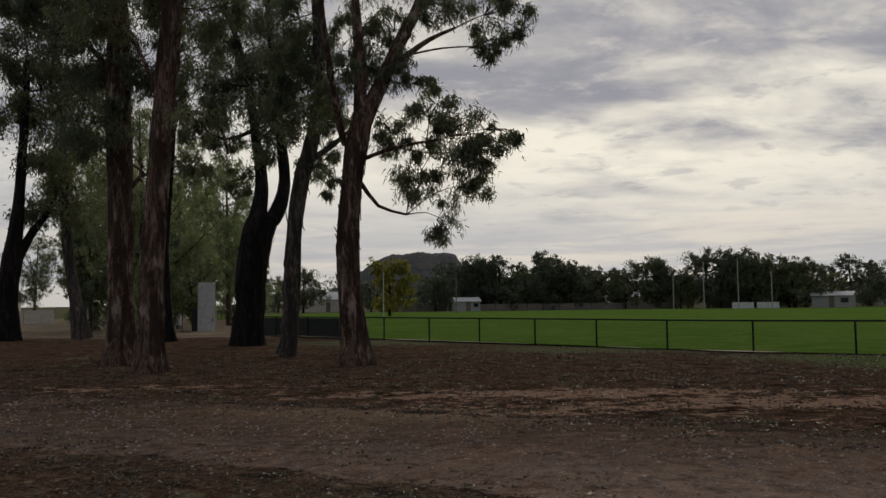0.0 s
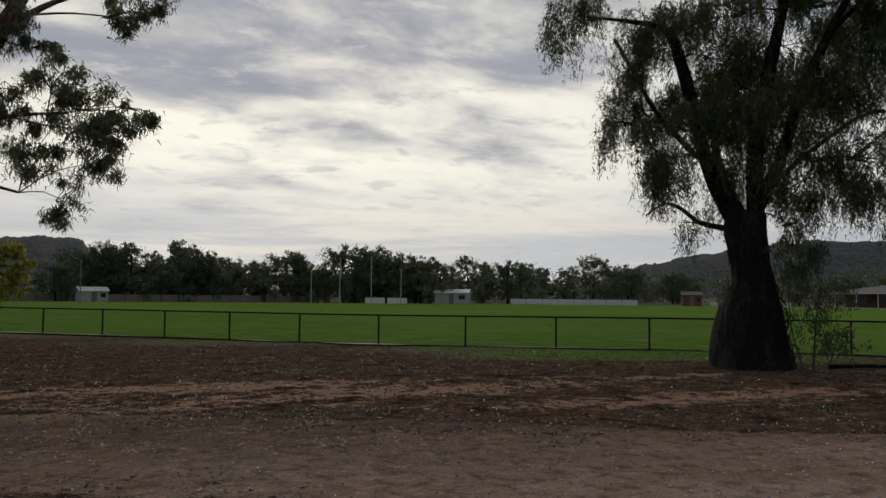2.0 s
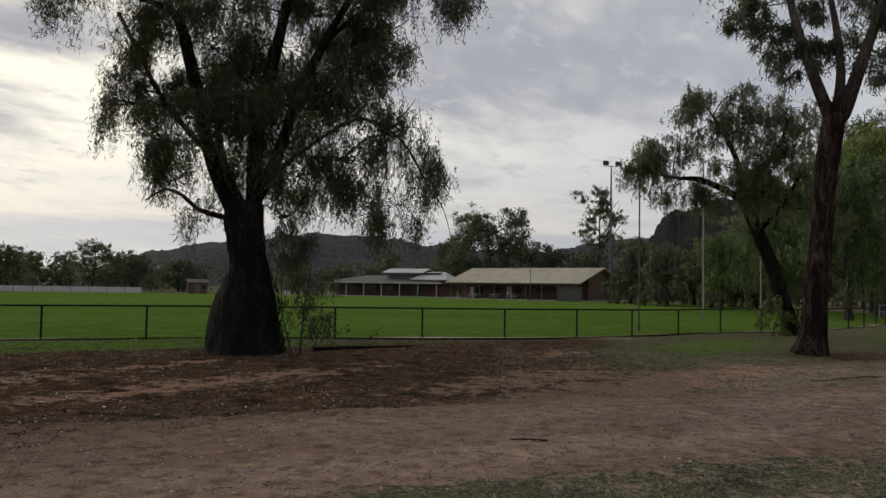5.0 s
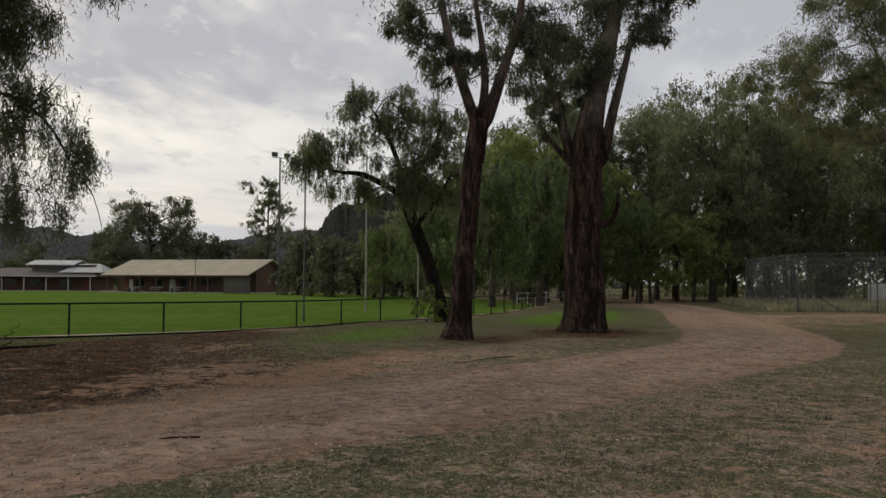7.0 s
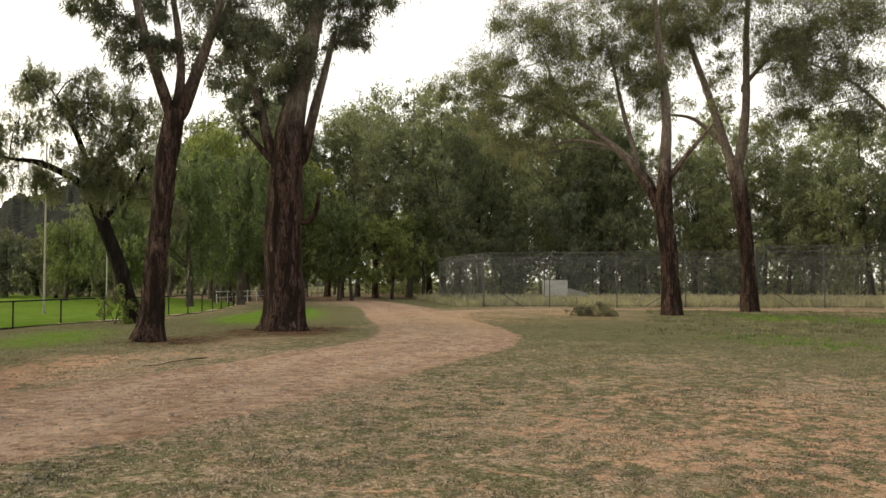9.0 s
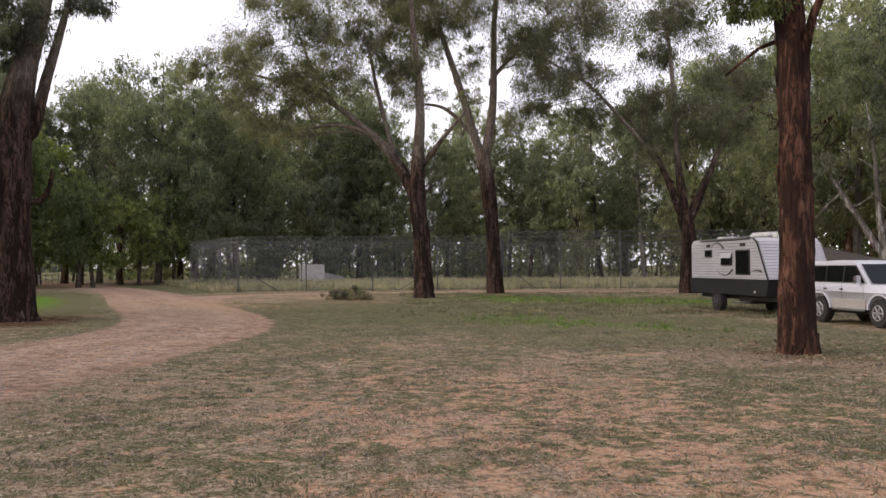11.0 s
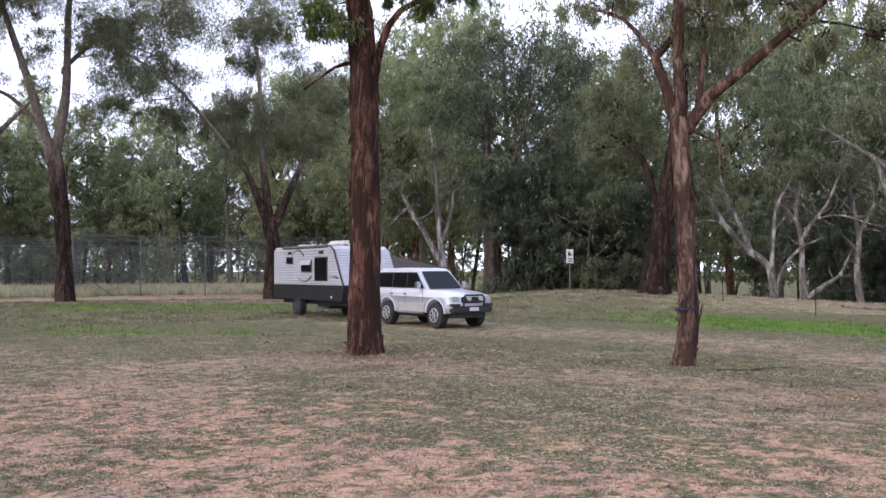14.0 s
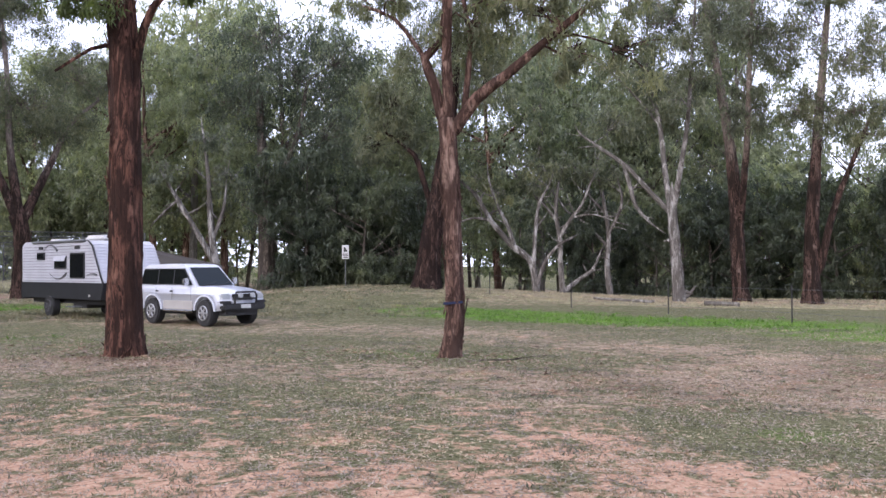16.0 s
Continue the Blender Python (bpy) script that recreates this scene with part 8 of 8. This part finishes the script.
def caravan():
    root = new("caravan")
    L, W = 6.0, 1.15
    shell = [(-L, 0.72), (0.10, 0.72), (0.28, 1.28), (0.12, 1.5), (-0.45, 2.52), (-0.75, 2.7), (-L + 0.2, 2.74), (-L, 2.6)]
    part("body", profile(shell, -W, W, 0.04, 2), M_VAN, root, "white ribbed aluminium cladding")
    lower = [(-L - 0.012, 0.68), (0.11, 0.68), (0.295, 1.26), (-L - 0.012, 1.26)]
    part("lower_panel", profile(lower, -W - 0.012, W + 0.012, 0.01, 1), M_VAN_DARK, root, "black checker plate lower panel")
    for i in range(13):
        z = 1.32 + i * 0.102
        x1 = np.interp(z, [1.28, 1.5, 2.52, 2.7], [0.26, 0.10, -0.47, -0.8])
        for s in (-1, 1):
            part("cladding_rib", box(-L + 0.04, x1, s * W - 0.014, s * W + 0.014, z, z + 0.03, 0.006, 1), M_VAN, root)
        # thin dark strip below each rib, added as the shade under it
        for s in (-1, 1):
            part("seam", box(-L + 0.05, x1 - 0.01, s * W - 0.005, s * W + 0.005, z - 0.016, z - 0.006), M_DECAL, root)
        part("front_rib", box(x1 - 0.02, x1 + 0.03, -W + 0.03, W - 0.03, z, z + 0.03, 0.006, 1), M_VAN, root)
    y = -W - 0.016
    edge_ = [(0.29, 1.25), (0.13, 1.5), (-0.45, 2.53), (-0.75, 2.7)]
    trim = [rod((a[0] - 0.03, y, a[1]), (b_[0] - 0.03, y, b_[1]), 0.028, 6) for a, b_ in zip(edge_, edge_[1:])]
    part("edge_trim", join(*trim), M_BLACK, root, "black corner trim")
    for nm, x0, x1, z0, z1 in (("small_window", 1.35, 1.95, 2.06, 2.34), ("vent", 1.5, 1.8, 2.44, 2.55), ("awning_window", 2.75, 3.65, 1.74, 2.2), ("large_window", 3.95, 5.0, 1.4, 2.3), ("vent", 4.3, 4.65, 2.42, 2.54)):
        fr = part(nm, box(-L + x0, -L + x1, y - 0.03, y + 0.02, z0, z1, 0.012), M_BLACK, root)
        if nm != "vent":
            part("pane", box(-L + x0 + 0.05, -L + x1 - 0.05, y - 0.04, y - 0.031, z0 + 0.05, z1 - 0.05), M_GLASS_DARK, fr)
    quad([(-L + 2.75, y - 0.03, 2.2), (-L + 3.65, y - 0.03, 2.2), (-L + 3.65, y - 0.09, 2.02), (-L + 2.75, y - 0.09, 2.02)], 0.015, M_VAN, root, "window_flap", "pale propped-open window flap")

    def swoosh(cx, cz, w, h, up):
        bms = []
        for i in range(10):
            t0, t1 = i / 10, (i + 1) / 10
            a = Vector((cx + (t0 - 0.5) * w, y, cz + up * h * (1 - (2 * t0 - 1) ** 2)))
            b_ = Vector((cx + (t1 - 0.5) * w, y, cz + up * h * (1 - (2 * t1 - 1) ** 2)))
            bms.append(rod(a, b_, 0.01 + 0.035 * t0, 5))
        return join(*bms)
    part("decal", swoosh(-L + 2.4, 2.38, 1.1, 0.22, 1), M_DECAL, root, "dark curved stripe")
    part("decal", swoosh(-L + 3.0, 1.58, 1.3, 0.2, -1), M_DECAL, root, "dark curved stripe")
    part("decal", swoosh(-L + 5.5, 1.52, 0.7, 0.05, 1), M_DECAL, root, "dark curved stripe")
    part("air_conditioner", box(-L + 3.5, -L + 4.8, -0.45, 0.45, 2.70, 2.93, 0.09, 3), M_WHITE, root, "white roof air conditioner")
    part("roof_hatch", box(-L + 0.9, -L + 1.5, -0.5, 0.1, 2.72, 2.86, 0.04), M_WHITE, root)
    part("roof_hatch", box(-L + 4.9, -L + 5.3, -0.3, 0.3, 2.70, 2.84, 0.04), M_WHITE, root)
    part("awning_roll", rod((-L + 1.0, -W - 0.02, 2.7), (-L + 5.0, -W - 0.02, 2.7), 0.05, 8), M_STEEL, root)
    part("roof_rail", rod((-L + 0.4, 0.6, 2.86), (-L + 3.2, 0.6, 2.9), 0.02, 6), M_STEEL, root)
    part("chassis", box(-L + 0.2, 0.5, -0.8, 0.8, 0.5, 0.69), M_BLACK, root)
    part("drawbar", join(rod((0.1, -0.7, 0.45), (1.6, 0, 0.47), 0.05, 6), rod((0.1, 0.7, 0.45), (1.6, 0, 0.47), 0.05, 6)), M_BLACK, root)
    part("jockey_wheel", join(rod((1.1, 0.15, 0.1), (1.1, 0.15, 0.95), 0.03, 6), rod((1.1, 0.1, 0.1), (1.1, 0.2, 0.1), 0.1, 12)), M_STEEL, root)
    part("rear_rack", join(box(-L - 0.3, -L, -0.9, 0.9, 0.62, 0.70), box(-L - 0.28, -L - 0.2, -1.0, -0.9, 0.62, 1.7)), M_BLACK, root)
    part("step", box(-L + 4.2, -L + 4.8, -W - 0.3, -W, 0.42, 0.46), M_STEEL, root)
    part("marker_lamp", box(-L + 5.3, -L + 5.4, y - 0.03, y, 0.78, 0.86, 0.01), M_WHITE, root)
    part("water_tank", box(-L + 3.4, -L + 4.4, -0.8, 0.8, 0.36, 0.52, 0.03), M_BLACK, root)
    for s in (-1, 1):
        wheel(-L + 2.35, s * 1.06, 0.40, 0.26, root, s, M_RIM_DARK, 5)
    head = math.atan2(0.31, -0.95)
    root.matrix_world = Matrix.Translation((21.3, -23.05, ground_z(21, -23))) @ Matrix.Rotation(head, 4, "Z")
    return tagged(root, "white and black ribbed touring caravan hitched to the wagon", "caravan")


caravan()

tp = new("tarpaulin_shelter")
a, b_ = at(137.2, 40), at(142.8, 40)
mid = (a + b_) / 2
away = Vector((mid.x, mid.y, 0)).normalized()
V = [(*(a - away * 1.2).xy, 1.75), (*(b_ - away * 1.2).xy, 1.45), (*(b_ + away * 1.5).xy, 1.85), (*(a + away * 1.5).xy, 2.78)]
bm = bmesh.new()
vs = [bm.verts.new(v) for v in V] + [bm.verts.new((x, y, z - 0.03)) for x, y, z in V]
for f in ((0, 1, 2, 3), (7, 6, 5, 4), (0, 4, 5, 1), (1, 5, 6, 2), (2, 6, 7, 3), (3, 7, 4, 0)):
    bm.faces.new([vs[i] for i in f])
part("sheet", bm, M_TARP, tp, "dark brown sloping tarpaulin")
for v in V:
    part("pole", rod((v[0], v[1], -0.05), (v[0], v[1], v[2] - 0.01), 0.025, 6), M_STEEL, tp)
tagged(tp, "dark brown tarpaulin shelter on thin poles behind the wagon", "shelter")


# ---- small things on the ground ----
def log(name, p, q, r, mat, label, r2=None, cat="log", kink=0.02):
    """A fallen limb from p to q, tapered and a little crooked."""
    V, F = [], []
    p, q = Vector(p), Vector(q)
    n = 9
    pts = []
    for i in range(n + 1):
        w = p.lerp(q, i / n) + Vector((noise.noise((i * 0.9, p.x, 1)), noise.noise((i * 0.9, p.x, 5)), 0)) * kink * (q - p).length * 2.5
        pts.append((*w, r + ((r2 or r) - r) * i / n))
    tube(V, F, pts, 8, 0.15, p.x)
    F.append(tuple(range(8))[::-1])
    return tagged(arrays(name, V, F, mat, None, True), label, cat)


def on(x, y, up=0.0):
    return (x, y, ground_z(x, y) + up)


log("log", on(2.6, -40.5, 0.09), on(4.2, -41.4, 0.12), 0.11, M_BARK_WHITE, "pale fallen log on the river bank")
log("log", on(6.5, -42, 0.08), on(9.8, -43, 0.08), 0.09, M_BARK_WHITE, "thin pale fallen branch on the river bank", 0.05)
log("cut_log", on(45.3, -15.9, 0.12), on(46.0, -16.3, 0.14), 0.13, M_BARK_WHITE, "short pale cut log beside a cut branch")
log("stick", on(5.3, -14.9, 0.02), on(4.2, -14.6, 0.2), 0.012, M_BARK_GREY, "thin grey fallen twig near the trunk", 0.004, "branch", 0.06)
log("stick", on(5.6, -15.0, 0.02), on(4.6, -15.3, 0.05), 0.012, M_BARK_GREY, "thin grey fallen twig near the trunk", 0.004, "branch", 0.06)
log("stick", on(9.2, 4.6, 0.03), on(9.0, 5.0, 0.03), 0.012, M_BARK_DARK, "short dark stick on the gravel", 0.006, "branch", 0.05)
log("stick", on(20.8, 2.4, 0.02), on(18.8, 3.4, 0.02), 0.012, M_BARK_DARK, "dark fallen branch at the edge of the gravel", 0.008, "branch", 0.06)
log("stick", on(19.3, 15.2, 0.05), on(20.3, 15.6, 0.7), 0.015, M_BARK_DARK, "dead twig standing by the pepper tree", 0.005, "branch", 0.08)
log("stick", on(17.6, 15.9, 0.06), on(20.4, 14.6, 0.06), 0.06, M_BARK_DARK, "dark fallen branch under the pepper tree", 0.02, "branch", 0.05)
band_root = tagged(arrays("trunk_band", *(lambda V, F: (tube(V, F, [(0, 0, 0, 0.195), (0.004, 0, 0.045, 0.195)], 18), (V, F))[1])([], []), M_BLUE), "blue strap tied round the gum tree trunk", "strap")
p = at(157.9, 16.7)
band_root.location = (p.x, p.y, 1.02)

st, cl = [[(0, 0, 0.03), (0.3, 0.3, 0.02)]], [(-0.5, 0.35, 0.8, 0.36), (0.2, 0.42, 0.9, 0.40), (0.7, 0.32, 0.7, 0.32), (-1.0, 0.24, 0.6, 0.26), (0.0, 0.3, 1.1, 0.32)]
plant(tree("cut_bough", st, cl, 77, M_BARK_GREY, M_BLADE, (0.14, 0.024), 4.5, 0, 1.0, True, 6), 108.5, 45.5, "fallen grey-green leafy bough lying on the grass")
st, cl = [[(0, 0, 0.03), (0.3, 1.3, 0.015)], [(0, 0, 0.02), (-0.4, 1.0, 0.01)]], [(0.1, 1.2, 0.5, 0.5), (-0.4, 0.8, 0.4, 0.4), (0.5, 0.7, 0.4, 0.5)]
tall_shoots = [[(0, 0, 0.03), (0.1, 1.4, 0.02), (0.3, 2.7, 0.01)], [(-0.2, 0, 0.02), (-0.5, 1.2, 0.015), (-0.5, 2.4, 0.008)], [(0.3, 0, 0.02), (0.6, 0.9, 0.01)]]
fronds = [(0.0, 2.7, 0.5, 0.5), (0.3, 1.9, 0.6, 0.6), (-0.4, 2.3, 0.5, 0.5), (-0.2, 1.2, 0.6, 0.5), (0.7, 0.9, 0.4, 0.4), (-0.5, 3.1, 0.4, 0.4)]
plant(tree("sucker_shoots", tall_shoots, fronds, 78, M_BARK_GREY, M_LEAF_PEPPER, (0.12, 0.014), 1.5, 0.7, 1.0, True, 6), 47.2, 23.0, "leafy shoots at the foot of the pepper tree")
plant(tree("sucker_shoots", st, cl, 79, M_BARK_GREY, M_LEAF_GREEN, (0.14, 0.022), 1.6, 0.4, 1.0, True, 6), 77.6, 39.0, "leafy shoots at the foot of the leaning tree")


# ---- grass, litter and stones ----
def dist_to(line, x, y):
    best = np.full(len(x), 1e9)
    for px, py in line[::3]:
        best = np.minimum(best, np.hypot(x - px, y - py))
    return best


def field_of(rows, x, y):
    out = np.zeros(len(x))
    for a, b_, p, q, k in rows:
        out += k * np.exp(-((x - a) / p) ** 2 - ((y - b_) / q) ** 2)
    return out


def scatter(n, az0, az1, d0, d1, seed, power=1.0):
    r_ = np.random.default_rng(seed)
    d = d0 + (d1 - d0) * r_.uniform(0, 1, n) ** power
    a = np.radians(r_.uniform(az0, az1, n))
    return d * np.sin(a), d * np.cos(a), d, r_


def patchy(x, y, s, seed):
    return np.array([noise.noise((a * s, b_ * s, seed)) for a, b_ in zip(x, y)])


GZ = np.vectorize(ground_z)


def blades(name, x, y, r_, h, w, per, spread, mat, label, cat, lean=0.55):
    """Tufts: per blades at each place, each one narrow triangle."""
    n = len(x)
    base = np.repeat(np.stack([x, y, GZ(x, y)], -1), per, 0)
    m = n * per
    base[:, :2] += r_.normal(size=(m, 2)) * spread
    hh = np.repeat(h, per)[:, None] * r_.uniform(0.6, 1.2, (m, 1))
    ax = r_.normal(size=(m, 3)) * np.array((lean, lean, 0.1)) + np.array((0, 0, 0.8))
    ax /= np.linalg.norm(ax, axis=1, keepdims=True)
    g = r_.uniform(0, 2 * np.pi, m)
    side = np.stack([np.cos(g), np.sin(g), 0 * g], -1) * hh * w
    v = np.stack([base - side, base + side, base + ax * hh], 1).reshape(-1, 3)
    me = bpy.data.meshes.new(name)
    me.vertices.add(3 * m)
    me.vertices.foreach_set("co", v.astype(np.float32).ravel())
    me.loops.add(3 * m)
    me.loops.foreach_set("vertex_index", np.arange(3 * m, dtype=np.int32))
    me.polygons.add(m)
    me.polygons.foreach_set("loop_start", np.arange(0, 3 * m, 3, dtype=np.int32))
    me.polygons.foreach_set("loop_total", np.full(m, 3, dtype=np.int32))
    me.materials.append(mat)
    me.update()
    me.validate()
    return tagged(new(name, me), label, cat, kind="stuff")


x, y, d, r_ = scatter(40000, 58, 192, 3.6, 36, 31, 1.15)
keep = (dist_to(TRACK, x, y) > 2.2 + 1.1 * patchy(x, y, 0.9, 2)) & (patchy(x, y, 0.75, 5) + 0.6 * patchy(x, y, 2.2, 9) + 0.35 * field_of(GREEN, x, y) - 0.5 * field_of(BARE, x, y) - 0.3 * field_of(LITTER_AND_SHADE, x, y) > 0.0)
blades("grass_tufts", x[keep], y[keep], r_, r_.uniform(0.022, 0.055, keep.sum()), 0.17, 9, 0.06, M_BLADE, "short patchy grey-green grass tufts", "grass", 0.8)
x, y, d, r_ = scatter(26000, 60, 192, 3.4, 15, 38, 0.9)
keep = (dist_to(TRACK, x, y) > 2.3) & (patchy(x, y, 1.3, 61) + 0.8 * patchy(x, y, 4.0, 63) > 0.12)
blades("grass_tufts", x[keep], y[keep], r_, r_.uniform(0.018, 0.042, keep.sum()), 0.16, 8, 0.04, M_BLADE, "small matted grey-green grass tufts", "grass", 0.9)
x, y, d, r_ = scatter(130000, 60, 192, 3.3, 25, 39, 1.1)
keep = (dist_to(TRACK, x, y) > 2.1) & (patchy(x, y, 0.9, 71) + 0.6 * patchy(x, y, 3.0, 73) > -0.2)
x, y = x[keep], y[keep]
tagged(leaf_mesh("matted_straw", np.stack([x, y, GZ(x, y) + 0.01], -1), r_.normal(size=(len(x), 3)) * np.array((1, 1, 0.45)) + np.array((0, 0, 0.25)), 0.055, 0.0055, M_STRAW, None, r_), "matted dry grass stalks over the soil", "straw", kind="stuff")
x, y, d, r_ = scatter(9000, -32, 58, 5.0, 34, 33, 1.0)
keep = (dist_to(TRACK, x, y) > 2.4) & (patchy(x, y, 0.6, 5) + 0.5 * patchy(x, y, 2.0, 9) + 0.3 * field_of(GREEN, x, y) - 0.3 * field_of(BARE, x, y) > 0.12)
blades("grass_tufts", x[keep], y[keep], r_, r_.uniform(0.03, 0.07, keep.sum()), 0.22, 9, 0.06, M_BLADE, "sparse green grass tufts beside the track", "grass", 0.8)
x, y, d, r_ = scatter(16000, 97, 132, 58, 92, 34, 1.0)
keep = ((y > -32) & ((x - 61.2) * 0.957 - (y + 12.15) * 0.29 > 0) & (y < -10.6)) | ((y < -32) & (x * 0.87 - y * 0.49 > 64.8))
x, y = x[keep], y[keep]
blades("tall_dry_grass", x, y, r_, r_.uniform(0.3, 0.75, len(x)), 0.08, 7, 0.15, M_BLADE_TALL, "tall pale yellow grass inside the compound", "grass", 0.3)
x, y, d, r_ = scatter(3800, 156, 190, 38, 54, 35, 1.0)
blades("dry_bank_grass", x, y, r_, r_.uniform(0.05, 0.13, len(x)), 0.14, 7, 0.12, M_BLADE_BANK, "tufted dry grass on the river bank", "grass")
x, y, d, r_ = scatter(9000, 112, 158, 30, 56, 37, 1.0)
keep = patchy(x, y, 0.5, 5) + 0.5 * patchy(x, y, 1.6, 9) > -0.1
blades("bank_grass", x[keep], y[keep], r_, r_.uniform(0.06, 0.16, keep.sum()), 0.16, 8, 0.12, M_BLADE, "rough grey-green grass below the wood", "grass")
x, y, d, r_ = scatter(12000, 110, 190, 24, 56, 36, 1.0)
keep = field_of(GREEN, x, y) > r_.uniform(0.45, 0.9, len(x))
blades("lush_grass", x[keep], y[keep], r_, r_.uniform(0.06, 0.14, keep.sum()), 0.16, 9, 0.10, M_BLADE_LUSH, "lush bright green grass", "grass")
x, y, d, r_ = scatter(52000, 60, 192, 3.5, 26, 32, 1.0)
keep = (dist_to(TRACK, x, y) > 2.0) & (patchy(x, y, 0.6, 25) > -0.25)
x, y = x[keep], y[keep]
tagged(leaf_mesh("straw", np.stack([x, y, GZ(x, y) + 0.02], -1), r_.normal(size=(len(x), 3)) * np.array((1, 1, 0.25)), 0.04, 0.008, M_BLADE_DRY, None, r_), "short broken straw lying on the ground", "straw", kind="stuff")

x, y, d, r_ = scatter(30000, -32, 192, 3.0, 32, 41, 0.9)
keep = (dist_to(TRACK, x, y) > 1.2) & (patchy(x, y, 0.5, 15) + 0.7 * field_of(LITTER_AND_SHADE, x, y) > -0.12)
x, y = x[keep], y[keep]
ax = r_.normal(size=(len(x), 3)) * np.array((1, 1, 0.18))
tagged(leaf_mesh("leaf_litter", np.stack([x, y, GZ(x, y) + 0.025], -1), ax, 0.05, 0.008, M_LEAF_DRY, None, r_), "scattered dry brown gum leaves and bark", "leaf litter", kind="stuff")
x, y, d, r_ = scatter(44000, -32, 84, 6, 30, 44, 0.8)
keep = (field_of(LITTER_AND_SHADE, x, y) * (0.6 + 1.6 * patchy(x, y, 0.8, 35) + 1.2 * patchy(x, y, 2.4, 37)) > 0.5) & (dist_to(TRACK, x, y) > 1.3 + 1.4 * patchy(x, y, 0.7, 51))
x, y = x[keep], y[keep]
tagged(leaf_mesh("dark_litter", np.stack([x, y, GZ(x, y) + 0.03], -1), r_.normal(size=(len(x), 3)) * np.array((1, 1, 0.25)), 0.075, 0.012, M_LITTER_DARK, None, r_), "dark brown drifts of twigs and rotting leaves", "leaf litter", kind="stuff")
x, y, d, r_ = scatter(9000, 110, 192, 10, 24, 43, 0.9)
keep = field_of([(12.6, -13.6, 3.4, 2.8, 1), (6.3, -15.4, 2.5, 2, 0.6), (2, -14, 5, 3, 0.4)], x, y) > r_.uniform(0.1, 0.8, len(x))
x, y = x[keep], y[keep]
tagged(leaf_mesh("bark_litter", np.stack([x, y, GZ(x, y) + 0.03], -1), r_.normal(size=(len(x), 3)) * np.array((1, 1, 0.2)), 0.12, 0.016, M_LEAF_DRY, None, r_), "dry bark strips round the tree foot", "leaf litter", kind="stuff")

r_ = np.random.default_rng(51)
idx = r_.integers(50, 190, 26000)
idx = idx[idx < len(TRACK)]
off = r_.normal(size=(len(idx), 2)) * 1.5
x, y = TRACK[idx, 0] + off[:, 0], TRACK[idx, 1] + off[:, 1]
size = 0.008 + 0.020 * r_.uniform(0, 1, len(x)) ** 2
oct_v = np.array([(1, 0, 0), (0, 1, 0), (-1, 0, 0), (0, -1, 0), (0, 0, 0.7), (0, 0, -0.5)])
oct_f = [(0, 1, 4), (1, 2, 4), (2, 3, 4), (3, 0, 4)]
V = (np.stack([x, y, GZ(x, y) + 0.022], -1)[:, None, :] + oct_v[None] * size[:, None, None] * r_.uniform(0.7, 1.3, (len(x), 6, 1))).reshape(-1, 3)
F = [tuple(6 * i + k for k in f) for i in range(len(x)) for f in oct_f]
tagged(arrays("gravel", V, F, M_STONE), "loose pale gravel stones on the track", "gravel", kind="stuff")
